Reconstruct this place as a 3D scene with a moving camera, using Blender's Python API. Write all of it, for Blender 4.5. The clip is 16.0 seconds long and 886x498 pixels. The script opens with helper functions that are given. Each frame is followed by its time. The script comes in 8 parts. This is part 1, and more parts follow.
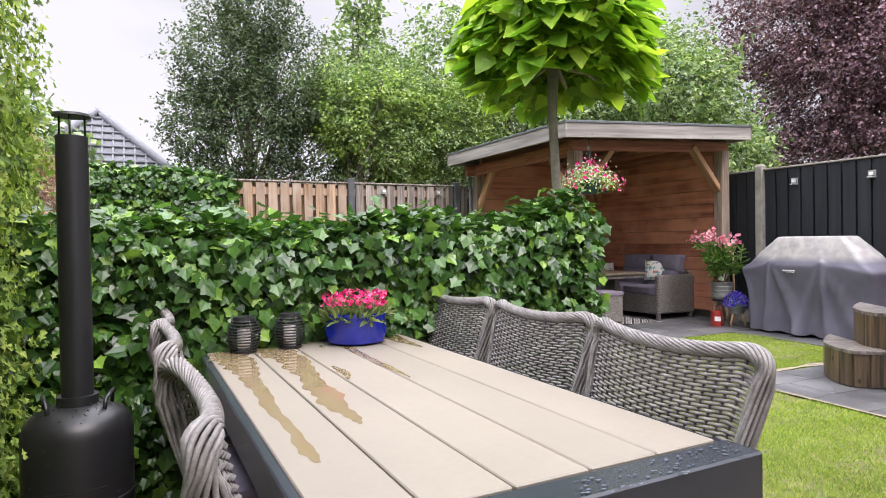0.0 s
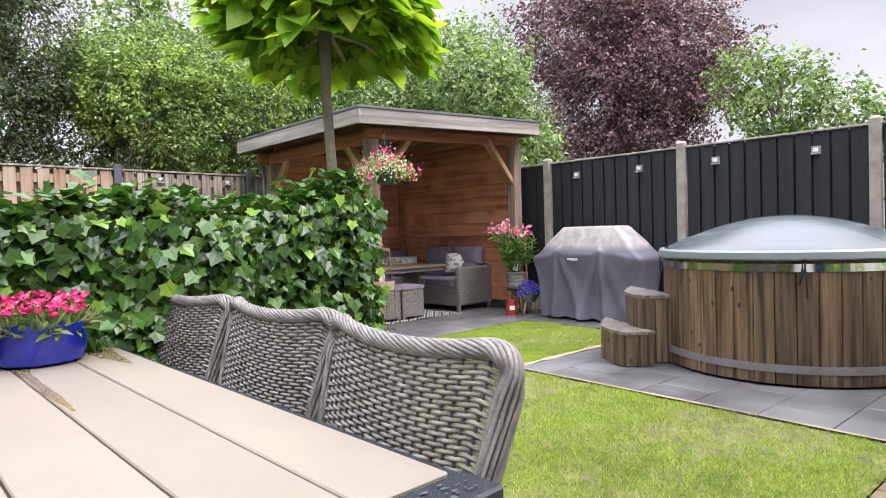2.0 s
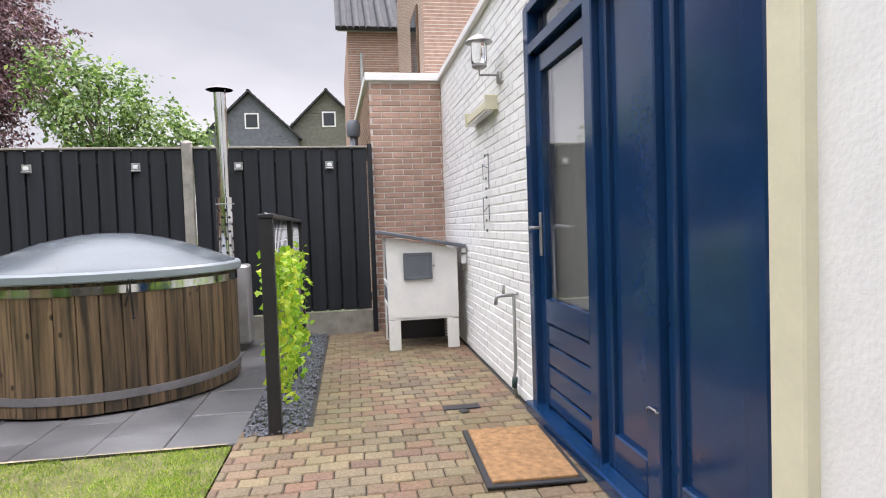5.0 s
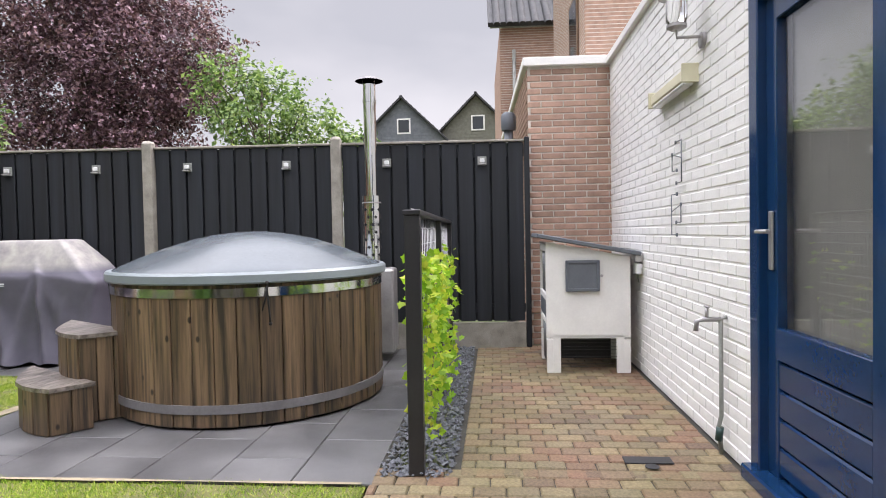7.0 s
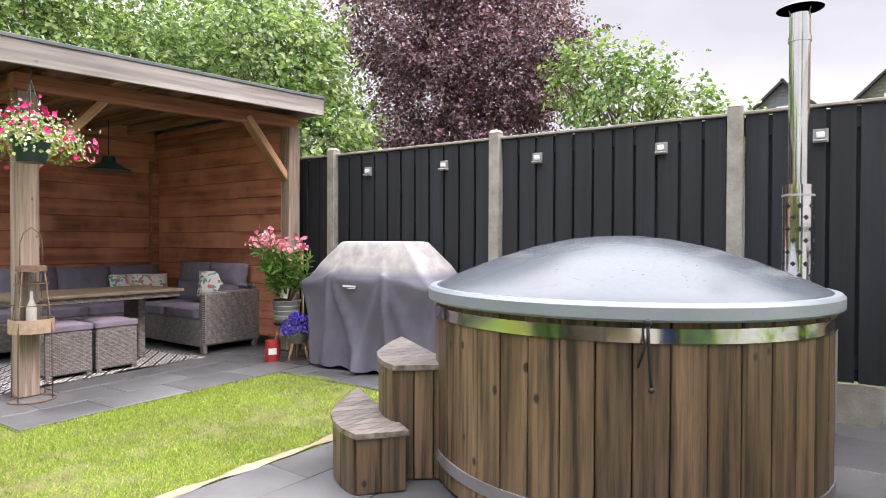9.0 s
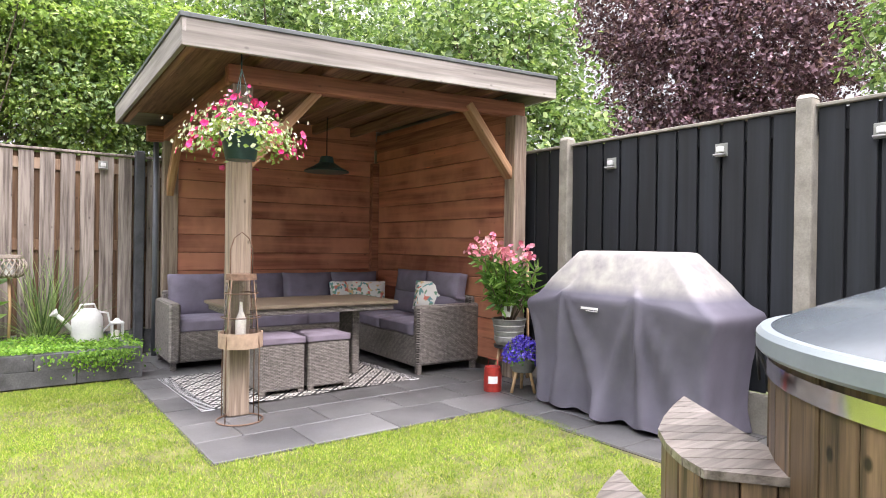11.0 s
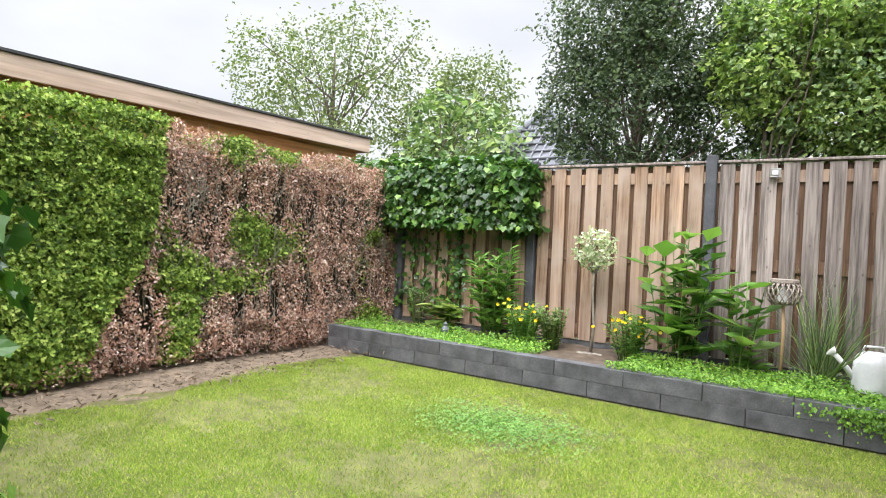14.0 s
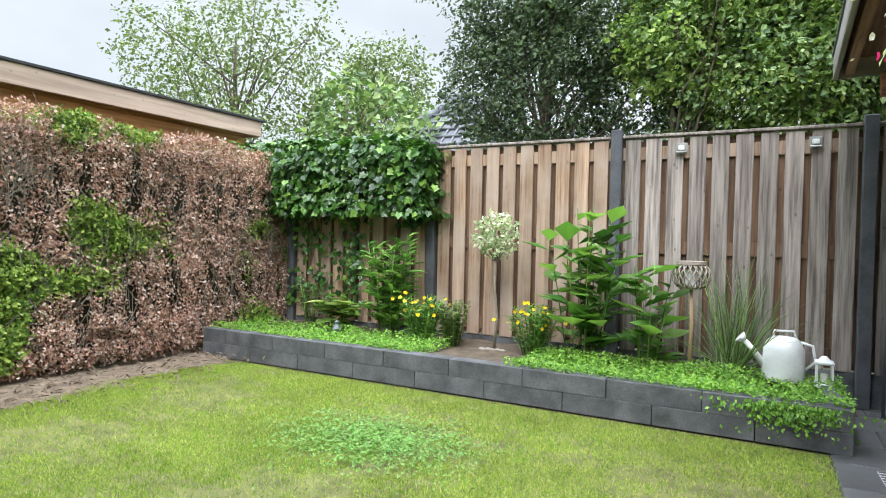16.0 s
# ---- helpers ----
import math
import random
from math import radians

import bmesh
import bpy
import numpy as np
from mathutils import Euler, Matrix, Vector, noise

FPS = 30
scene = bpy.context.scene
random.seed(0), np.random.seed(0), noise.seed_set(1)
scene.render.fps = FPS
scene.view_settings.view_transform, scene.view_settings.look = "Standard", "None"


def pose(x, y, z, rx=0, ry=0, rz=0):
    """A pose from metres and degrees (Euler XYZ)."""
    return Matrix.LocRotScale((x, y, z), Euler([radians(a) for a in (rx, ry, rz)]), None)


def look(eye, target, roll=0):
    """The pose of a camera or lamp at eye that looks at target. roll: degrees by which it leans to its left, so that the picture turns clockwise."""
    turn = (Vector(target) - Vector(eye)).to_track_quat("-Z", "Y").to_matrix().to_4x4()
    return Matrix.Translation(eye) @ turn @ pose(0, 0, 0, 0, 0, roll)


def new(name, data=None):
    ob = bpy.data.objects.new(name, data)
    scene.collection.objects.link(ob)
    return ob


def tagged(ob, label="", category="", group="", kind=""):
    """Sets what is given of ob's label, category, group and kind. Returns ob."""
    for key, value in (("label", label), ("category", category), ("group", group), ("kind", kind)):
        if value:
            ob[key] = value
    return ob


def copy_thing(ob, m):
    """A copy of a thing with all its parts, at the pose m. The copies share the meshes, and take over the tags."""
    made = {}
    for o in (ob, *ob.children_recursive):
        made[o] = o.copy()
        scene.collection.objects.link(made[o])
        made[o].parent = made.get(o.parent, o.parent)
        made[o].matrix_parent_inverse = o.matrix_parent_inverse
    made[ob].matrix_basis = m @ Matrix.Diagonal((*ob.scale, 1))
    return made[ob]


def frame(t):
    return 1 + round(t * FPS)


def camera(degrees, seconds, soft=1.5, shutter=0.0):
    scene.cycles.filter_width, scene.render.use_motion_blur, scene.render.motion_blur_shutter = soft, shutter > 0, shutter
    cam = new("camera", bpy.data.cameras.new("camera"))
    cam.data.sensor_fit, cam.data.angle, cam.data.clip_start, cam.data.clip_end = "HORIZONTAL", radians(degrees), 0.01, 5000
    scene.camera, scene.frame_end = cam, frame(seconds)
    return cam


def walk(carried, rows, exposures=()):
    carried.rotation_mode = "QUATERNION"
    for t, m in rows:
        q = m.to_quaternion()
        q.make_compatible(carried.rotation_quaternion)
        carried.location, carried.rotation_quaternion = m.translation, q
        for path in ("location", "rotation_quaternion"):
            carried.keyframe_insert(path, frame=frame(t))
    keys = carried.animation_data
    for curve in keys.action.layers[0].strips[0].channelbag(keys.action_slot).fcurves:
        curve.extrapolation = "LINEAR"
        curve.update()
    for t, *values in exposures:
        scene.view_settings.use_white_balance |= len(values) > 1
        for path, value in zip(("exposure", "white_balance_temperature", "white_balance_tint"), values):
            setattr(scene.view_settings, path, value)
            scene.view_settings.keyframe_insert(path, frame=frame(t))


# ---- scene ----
cam = camera(72.1, 16.0, 1.0)
PATH = [
    (0, (0.775, 0.693, 1.197), (1.678, 2.477, 1.169), -0.9),
    (0.5, (0.841, 0.756, 1.202), (1.751, 2.537, 1.165), -0.9),
    (1, (0.944, 0.836, 1.185), (1.917, 2.583, 1.145), -0.9),
    (1.5, (1.069, 0.875, 1.155), (2.22, 2.51, 1.114), -1.2),
    (2, (1.246, 0.916, 1.136), (2.632, 2.357, 1.086), -1.6),
    (2.5, (1.384, 0.974, 1.155), (3.041, 2.092, 1.097), -1.7),
    (3, (1.445, 1.037, 1.153), (3.326, 1.715, 1.095), -1.6),
    (3.5, (1.475, 1.048, 1.152), (3.468, 1.206, 1.086), -2.1),
    (4, (1.476, 0.996, 1.171), (3.461, 0.759, 1.092), -2.0),
    (4.2, (1.477, 0.98, 1.182), (3.449, 0.653, 1.103), -2.1),
    (6.3, (1.779, 0.977, 1.192), (3.729, 0.538, 1.11), -1.9),
    (6.5, (1.903, 1.001, 1.179), (3.874, 0.668, 1.102), -1.7),
    (7, (2.225, 1.017, 1.171), (4.224, 1.073, 1.118), -1.1),
    (7.5, (2.608, 1.144, 1.158), (4.556, 1.592, 1.116), -0.6),
    (8, (2.966, 1.246, 1.11), (4.828, 1.976, 1.089), -0.3),
    (8.5, (3.36, 1.38, 1.149), (5.123, 2.324, 1.131), 0.1),
    (9, (3.631, 1.594, 1.176), (5.299, 2.698, 1.152), 0.2),
    (9.5, (3.928, 1.768, 1.193), (5.465, 3.047, 1.174), 0.5),
    (9.7, (4.011, 1.85, 1.204), (5.487, 3.2, 1.18), 0.5),
    (11.8, (4.422, 2.979, 1.193), (5.309, 4.771, 1.189), 1.3),
    (12, (4.432, 3.11, 1.194), (5.182, 4.964, 1.186), 1.4),
    (12.5, (4.44, 3.312, 1.206), (4.62, 5.304, 1.194), 1.8),
    (13, (4.501, 3.448, 1.229), (4.074, 5.402, 1.208), 2.1),
    (13.5, (4.697, 3.473, 1.248), (3.838, 5.279, 1.223), 2.3),
    (14, (4.915, 3.5, 1.277), (3.797, 5.158, 1.24), 2.5),
    (14.5, (4.988, 3.515, 1.274), (3.806, 5.128, 1.23), 2.4),
    (15, (5.001, 3.612, 1.259), (3.807, 5.216, 1.205), 2.1),
    (15.5, (4.95, 3.915, 1.239), (3.774, 5.531, 1.17), 1.7),
    (16, (4.944, 4.256, 1.2), (4.008, 6.023, 1.16), 1.3),
]
walk(cam, [(t, look(eye, target, roll)) for t, eye, target, roll in PATH],
     exposures=[(0.0, 0.64, 6750, 26), (2.0, 0.70, 6750, 26), (3.5, 0.64, 6750, 25), (7.5, 0.50, 6850, 25.5), (8.5, 0.76, 6900, 26), (9.5, 0.90, 6950, 26), (12.0, 1.17, 6950, 24), (12.6, 1.10, 6900, 22), (14.5, 0.70, 6600, 18), (16.0, 0.66, 6350, 14)])

# ---------------------------------------------------------------- world and light
world = bpy.data.worlds.new("overcast_sky")
scene.world = world
world.use_nodes = True
wn, wl = world.node_tree.nodes, world.node_tree.links
wn.clear()
w_out = wn.new("ShaderNodeOutputWorld")
w_bg = wn.new("ShaderNodeBackground")
w_sky = wn.new("ShaderNodeTexSky")
w_sky.sky_type, w_sky.sun_disc = "NISHITA", False
w_sky.sun_elevation, w_sky.sun_rotation = radians(52), radians(150)
w_co = wn.new("ShaderNodeTexCoord")
w_map = wn.new("ShaderNodeMapping")
w_map.inputs["Scale"].default_value = (1.0, 1.0, 2.6)
w_noise = wn.new("ShaderNodeTexNoise")
w_noise.inputs["Scale"].default_value = 1.7
w_noise.inputs["Detail"].default_value = 5
w_noise.inputs["Roughness"].default_value = 0.45
w_ramp = wn.new("ShaderNodeValToRGB")
w_ramp.color_ramp.elements[0].position, w_ramp.color_ramp.elements[1].position = 0.36, 0.62
w_ramp.color_ramp.elements[0].color = (6.15, 6.95, 7.5, 1)
w_ramp.color_ramp.elements[1].color = (8.9, 9.75, 10.1, 1)
w_mix = wn.new("ShaderNodeMix")
w_mix.data_type = "RGBA"
w_mix.inputs[0].default_value = 0.93
w_bg.inputs["Strength"].default_value = 0.1
wl.new(w_co.outputs["Generated"], w_map.inputs["Vector"])
wl.new(w_map.outputs["Vector"], w_noise.inputs["Vector"])
wl.new(w_noise.outputs["Fac"], w_ramp.inputs["Fac"])
w_sep = wn.new("ShaderNodeSeparateXYZ")
w_up = wn.new("ShaderNodeMapRange")
w_up.interpolation_type = "SMOOTHSTEP"
for k_, v_ in (("From Min", 0.38), ("From Max", 0.95), ("To Min", 0.68), ("To Max", 5.4)):
    w_up.inputs[k_].default_value = v_
w_lift = wn.new("ShaderNodeVectorMath")
w_lift.operation = "SCALE"
wl.new(w_co.outputs["Generated"], w_sep.inputs[0])
wl.new(w_sep.outputs["Z"], w_up.inputs["Value"])
wl.new(w_up.outputs["Result"], w_lift.inputs["Scale"])
wl.new(w_sky.outputs["Color"], w_mix.inputs[6])
wl.new(w_ramp.outputs["Color"], w_mix.inputs[7])
wl.new(w_mix.outputs[2], w_lift.inputs[0])
wl.new(w_lift.outputs["Vector"], w_bg.inputs["Color"])
wl.new(w_bg.outputs["Background"], w_out.inputs["Surface"])
sun_data = bpy.data.lights.new("sun", "SUN")
sun_data.energy, sun_data.angle, sun_data.color = 1.5, radians(30), (1.0, 0.97, 0.92)
sun = new("sun", sun_data)
sun.matrix_world = look((6, -6, 12), (4, 4, 0))

# ---------------------------------------------------------------- materials
def shader(name, rough=0.6, metal=0.0):
    m = bpy.data.materials.new(name)
    m.use_nodes = True
    nt = m.node_tree
    b = nt.nodes["Principled BSDF"]
    b.inputs["Roughness"].default_value = rough
    b.inputs["Metallic"].default_value = metal
    return m, nt, b


def node(nt, kind, **inputs):
    n = nt.nodes.new("ShaderNode" + kind)
    for k, v in inputs.items():
        n.inputs[k.replace("_", " ")].default_value = v
    return n


def coords(nt, scale=(1, 1, 1), spread=0.0):
    """Object coordinates, scaled, and shifted by a random amount for each object."""
    tc = node(nt, "TexCoord")
    mp = node(nt, "Mapping", Scale=scale)
    if spread:
        oi = node(nt, "ObjectInfo")
        add = node(nt, "VectorMath")
        mul = node(nt, "Math")
        mul.operation = "MULTIPLY"
        mul.inputs[1].default_value = spread
        nt.links.new(oi.outputs["Random"], mul.inputs[0])
        nt.links.new(tc.outputs["Object"], add.inputs[0])
        nt.links.new(mul.outputs[0], add.inputs[1])
        nt.links.new(add.outputs[0], mp.inputs["Vector"])
    else:
        nt.links.new(tc.outputs["Object"], mp.inputs["Vector"])
    return mp.outputs["Vector"]


def ramp(nt, fac, *stops):
    r = nt.nodes.new("ShaderNodeValToRGB")
    while len(r.color_ramp.elements) < len(stops):
        r.color_ramp.elements.new(0.5)
    for e, (p, c) in zip(r.color_ramp.elements, stops):
        e.position, e.color = p, (*c, 1)
    nt.links.new(fac, r.inputs["Fac"])
    return r.outputs["Color"]


def mixed(nt, a, b, fac, how="MIX"):
    mx = nt.nodes.new("ShaderNodeMix")
    mx.data_type, mx.blend_type = "RGBA", how
    for sock, v in ((mx.inputs[0], fac), (mx.inputs[6], a), (mx.inputs[7], b)):
        if isinstance(v, (int, float)):
            sock.default_value = v
        elif isinstance(v, tuple):
            sock.default_value = (*v, 1)
        else:
            nt.links.new(v, sock)
    return mx.outputs[2]


def noise_fac(nt, vec, scale, detail=3, rough=0.55):
    n = node(nt, "TexNoise", Scale=scale, Detail=detail, Roughness=rough)
    nt.links.new(vec, n.inputs["Vector"])
    return n.outputs["Fac"]


def bumped(nt, b, height, strength, dist=0.01):
    bp = node(nt, "Bump", Strength=strength, Distance=dist)
    nt.links.new(height, bp.inputs["Height"])
    nt.links.new(bp.outputs["Normal"], b.inputs["Normal"])


def scaled(c, k):
    return tuple(min(1.0, v * k) for v in c)


def plain(name, base, rough=0.5, metal=0.0, var=0.15, scale=6.0, fine=60.0, bump=0.1, random_value=0.0, spec=None):
    """A surface with two scales of variation, fine relief and, if wanted, a different tone for each piece."""
    m, nt, b = shader(name, rough, metal)
    v = coords(nt, spread=37.0)
    big, small = noise_fac(nt, v, scale, 4), noise_fac(nt, v, fine, 2)
    c = ramp(nt, big, (0.3, scaled(base, 1 - var)), (0.7, scaled(base, 1 + var)))
    c = mixed(nt, c, ramp(nt, small, (0.3, (1 - var, 1 - var, 1 - var)), (0.7, (1, 1, 1))), 0.7, "MULTIPLY")
    if random_value:
        oi = node(nt, "ObjectInfo")
        k = random_value
        c = mixed(nt, c, ramp(nt, oi.outputs["Random"], (0, (1 - k, 1 - k, 1 - k)), (1, (1, 1, 1))), 1.0, "MULTIPLY")
    nt.links.new(c, b.inputs["Base Color"])
    if spec is not None:
        b.inputs["Specular IOR Level"].default_value = spec
    if bump:
        bumped(nt, b, small, bump, 0.004)
    return m


def wood(name, dark, light, axis=2, rough=0.65, grain=1.0, knots=0.5, tone=0.35, weather=None, coat=0.0, knot_r=0.045):
    """Boards: grain along one axis, knots, and a tone of its own for each board."""
    m, nt, b = shader(name, rough)
    s = [34.0 * grain] * 3
    s[axis] = 1.6 * grain
    v = coords(nt, tuple(s), spread=53.0)
    warp = noise_fac(nt, v, 1.0, 6, 0.62)
    c = ramp(nt, warp, (0.36, dark), (0.60, light))
    s2 = [9.0] * 3
    s2[axis] = 5.5
    v2 = coords(nt, tuple(s2), spread=91.0)
    vo = node(nt, "TexVoronoi", Scale=1.0)
    nt.links.new(v2, vo.inputs["Vector"])
    knot = ramp(nt, vo.outputs["Distance"], (knot_r, (1 - knots,) * 3), (knot_r + 0.06, (1, 1, 1)))
    c = mixed(nt, c, knot, 1.0, "MULTIPLY")
    s4 = [13.0] * 3
    s4[axis] = 0.45
    streak = noise_fac(nt, coords(nt, tuple(s4), spread=29.0), 1.0, 3)
    c = mixed(nt, c, ramp(nt, streak, (0.34, (0.68, 0.66, 0.65)), (0.64, (1.1, 1.1, 1.1))), 1.0, "MULTIPLY")
    oi = node(nt, "ObjectInfo")
    c = mixed(nt, c, ramp(nt, oi.outputs["Random"], (0, (1 - tone,) * 3), (1, (1, 1, 1))), 1.0, "MULTIPLY")
    if weather:
        v3 = coords(nt, (1.3, 1.3, 1.0), spread=71.0)
        w = noise_fac(nt, v3, 1.2, 4)
        w2 = ramp(nt, w, (0.4, (0, 0, 0)), (0.66, (1, 1, 1)))
        c = mixed(nt, c, weather, w2)
    nt.links.new(c, b.inputs["Base Color"])
    b.inputs["Coat Weight"].default_value = coat
    b.inputs["Coat Roughness"].default_value = 0.25
    bumped(nt, b, warp, 0.35, 0.004)
    return m


def foliage(name, dark, light, pale=None, rough=0.45, through_light=0.35, spec=0.4, mid=0.6):
    """Leaves: a tone for each leaf, a soft sheen and light that shines through."""
    m, nt, b = shader(name, rough)
    g = node(nt, "NewGeometry")
    stops = [(0.0, dark), (mid, light)] + ([(1.0, pale)] if pale else [])
    c = ramp(nt, g.outputs["Random Per Island"], *stops)
    v = coords(nt)
    big = noise_fac(nt, v, 1.4, 3)
    c = mixed(nt, c, ramp(nt, big, (0.3, (0.72, 0.72, 0.72)), (0.7, (1.15, 1.15, 1.1))), 0.8, "MULTIPLY")
    nt.links.new(c, b.inputs["Base Color"])
    b.inputs["Specular IOR Level"].default_value = spec
    tr = node(nt, "BsdfTranslucent")
    nt.links.new(mixed(nt, c, (1.2, 1.3, 0.7), 1.0, "MULTIPLY"), tr.inputs["Color"])
    ms = node(nt, "MixShader", Fac=through_light)
    out = nt.nodes["Material Output"]
    nt.links.new(b.outputs[0], ms.inputs[1])
    nt.links.new(tr.outputs[0], ms.inputs[2])
    nt.links.new(ms.outputs[0], out.inputs["Surface"])
    return m


def wicker(name, dark, light):
    """Woven flat strands: rows of short laps, each with its own tone and relief."""
    m, nt, b = shader(name, 0.55)
    tc = node(nt, "TexCoord")
    sp = node(nt, "SeparateXYZ")
    nt.links.new(tc.outputs["Object"], sp.inputs[0])
    ad = node(nt, "Math")
    nt.links.new(sp.outputs[0], ad.inputs[0])
    nt.links.new(sp.outputs[1], ad.inputs[1])
    cb = node(nt, "CombineXYZ")
    nt.links.new(ad.outputs[0], cb.inputs[0])
    nt.links.new(sp.outputs[2], cb.inputs[1])
    br = node(nt, "TexBrick", Scale=1.0)
    br.inputs["Brick Width"].default_value = 0.030
    br.inputs["Row Height"].default_value = 0.0115
    br.inputs["Mortar Size"].default_value = 0.002
    br.inputs["Mortar Smooth"].default_value = 0.9
    br.inputs["Color1"].default_value = (*dark, 1)
    br.inputs["Color2"].default_value = (*light, 1)
    br.inputs["Mortar"].default_value = (0.012, 0.011, 0.01, 1)
    nt.links.new(cb.outputs[0], br.inputs["Vector"])
    v = coords(nt)
    c = mixed(nt, br.outputs["Color"], ramp(nt, noise_fac(nt, v, 30.0), (0.3, (0.7, 0.7, 0.7)), (0.7, (1.15, 1.15, 1.15))), 1.0, "MULTIPLY")
    nt.links.new(c, b.inputs["Base Color"])
    inv = node(nt, "Math")
    inv.operation = "SUBTRACT"
    inv.inputs[0].default_value = 1.0
    nt.links.new(br.outputs["Fac"], inv.inputs[1])
    bumped(nt, b, inv.outputs[0], 0.9, 0.006)
    return m


def glass(name, tint=(1, 1, 1), rough=0.0):
    m, nt, b = shader(name, rough)
    b.inputs["Base Color"].default_value = (*tint, 1)
    b.inputs["Transmission Weight"].default_value = 1.0
    b.inputs["IOR"].default_value = 1.45
    return m


def diamonds(name, a, b_col, size):
    """A woven rug: rows of diamonds in diamonds."""
    m, nt, b = shader(name, 0.9)
    v = coords(nt, (1 / size, 1 / size, 1))
    fr = nt.nodes.new("ShaderNodeVectorMath")
    fr.operation = "FRACTION"
    nt.links.new(v, fr.inputs[0])
    sp = node(nt, "SeparateXYZ")
    nt.links.new(fr.outputs[0], sp.inputs[0])
    tot = None
    for k in (0, 1):
        s = node(nt, "Math")
        s.operation, s.inputs[1].default_value = "SUBTRACT", 0.5
        nt.links.new(sp.outputs[k], s.inputs[0])
        ab = node(nt, "Math")
        ab.operation = "ABSOLUTE"
        nt.links.new(s.outputs[0], ab.inputs[0])
        if tot is None:
            tot = ab
        else:
            ad = node(nt, "Math")
            nt.links.new(tot.outputs[0], ad.inputs[0])
            nt.links.new(ab.outputs[0], ad.inputs[1])
            tot = ad
    r = nt.nodes.new("ShaderNodeValToRGB")
    r.color_ramp.interpolation = "CONSTANT"
    stops = [(0.0, a), (0.12, b_col), (0.24, a), (0.38, b_col), (0.62, a), (0.76, b_col), (0.9, a)]
    while len(r.color_ramp.elements) < len(stops):
        r.color_ramp.elements.new(0.5)
    for e, (p, c) in zip(r.color_ramp.elements, stops):
        e.position, e.color = p, (*c, 1)
    nt.links.new(tot.outputs[0], r.inputs["Fac"])
    v2 = coords(nt)
    f = noise_fac(nt, v2, 220.0, 2)
    c = mixed(nt, r.outputs["Color"], ramp(nt, f, (0.3, (0.75, 0.75, 0.75)), (0.7, (1, 1, 1))), 1.0, "MULTIPLY")
    nt.links.new(c, b.inputs["Base Color"])
    bumped(nt, b, f, 0.4, 0.003)
    return m


def floral(name):
    """Cushion cloth: white with loose patches of leaf green, teal and coral."""
    m, nt, b = shader(name, 0.85)
    v = coords(nt, spread=11.0)
    wob = node(nt, "TexNoise", Scale=7.0, Detail=2)
    nt.links.new(v, wob.inputs["Vector"])
    vm = mixed(nt, v, wob.outputs["Color"], 0.12)
    vo = node(nt, "TexVoronoi", Scale=36.0)
    nt.links.new(vm, vo.inputs["Vector"])
    sp = node(nt, "SeparateColor")
    nt.links.new(vo.outputs["Color"], sp.inputs[0])
    r = nt.nodes.new("ShaderNodeValToRGB")
    r.color_ramp.interpolation = "CONSTANT"
    stops = [(0.0, (0.80, 0.80, 0.77)), (0.55, (0.16, 0.38, 0.38)), (0.66, (0.80, 0.80, 0.77)), (0.80, (0.72, 0.22, 0.17)), (0.86, (0.18, 0.36, 0.25)), (0.95, (0.75, 0.55, 0.3))]
    while len(r.color_ramp.elements) < len(stops):
        r.color_ramp.elements.new(0.5)
    for e, (p, c) in zip(r.color_ramp.elements, stops):
        e.position, e.color = p, (*c, 1)
    nt.links.new(sp.outputs[0], r.inputs["Fac"])
    nt.links.new(r.outputs["Color"], b.inputs["Base Color"])
    return m


M = {}
M["soil"] = plain("soil", (0.11, 0.08, 0.055), 0.95, var=0.4, scale=9, fine=120, bump=0.8)
M["turf"] = plain("turf", (0.13, 0.13, 0.04), 0.95, var=0.4, scale=7, fine=90, bump=0.8)
M["far_ground"] = plain("far_ground", (0.10, 0.12, 0.05), 0.95, var=0.3, scale=0.3, fine=6, bump=0.4)
M["grass"] = foliage("grass_blades", (0.095, 0.21, 0.022), (0.30, 0.45, 0.05), (0.62, 0.60, 0.20), 0.5, 0.3, 0.3)
M["clover"] = foliage("clover", (0.12, 0.27, 0.06), (0.21, 0.38, 0.10), None, 0.5, 0.3, 0.3)
M["groundcover"] = foliage("groundcover", (0.06, 0.17, 0.02), (0.17, 0.36, 0.04), (0.3, 0.5, 0.08), 0.4, 0.3)
M["ivy"] = foliage("ivy", (0.017, 0.058, 0.015), (0.075, 0.19, 0.032), (0.25, 0.43, 0.07), 0.28, 0.25, 0.5, 0.84)
M["catalpa"] = foliage("catalpa", (0.085, 0.22, 0.02), (0.29, 0.49, 0.045), (0.50, 0.68, 0.08), 0.4, 0.48, 0.4)
M["thuja"] = foliage("thuja", (0.038, 0.08, 0.016), (0.20, 0.32, 0.05), (0.44, 0.53, 0.14), 0.6, 0.3, 0.2)
M["dead_thuja"] = foliage("dead_thuja", (0.20, 0.10, 0.08), (0.55, 0.33, 0.255), (0.74, 0.62, 0.56), 0.8, 0.2, 0.1)
M["twig"] = plain("twig", (0.20, 0.155, 0.12), 0.9, var=0.3, scale=20, bump=0.3)
M["bark"] = plain("bark", (0.13, 0.105, 0.08), 0.9, var=0.35, scale=12, bump=0.7)
M["pale_bark"] = plain("pale_bark", (0.26, 0.235, 0.19), 0.85, var=0.25, scale=12, bump=0.5)
# near-black brown: the shade deep inside a hedge, put into the colour
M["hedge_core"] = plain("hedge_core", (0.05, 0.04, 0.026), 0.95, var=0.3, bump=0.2)
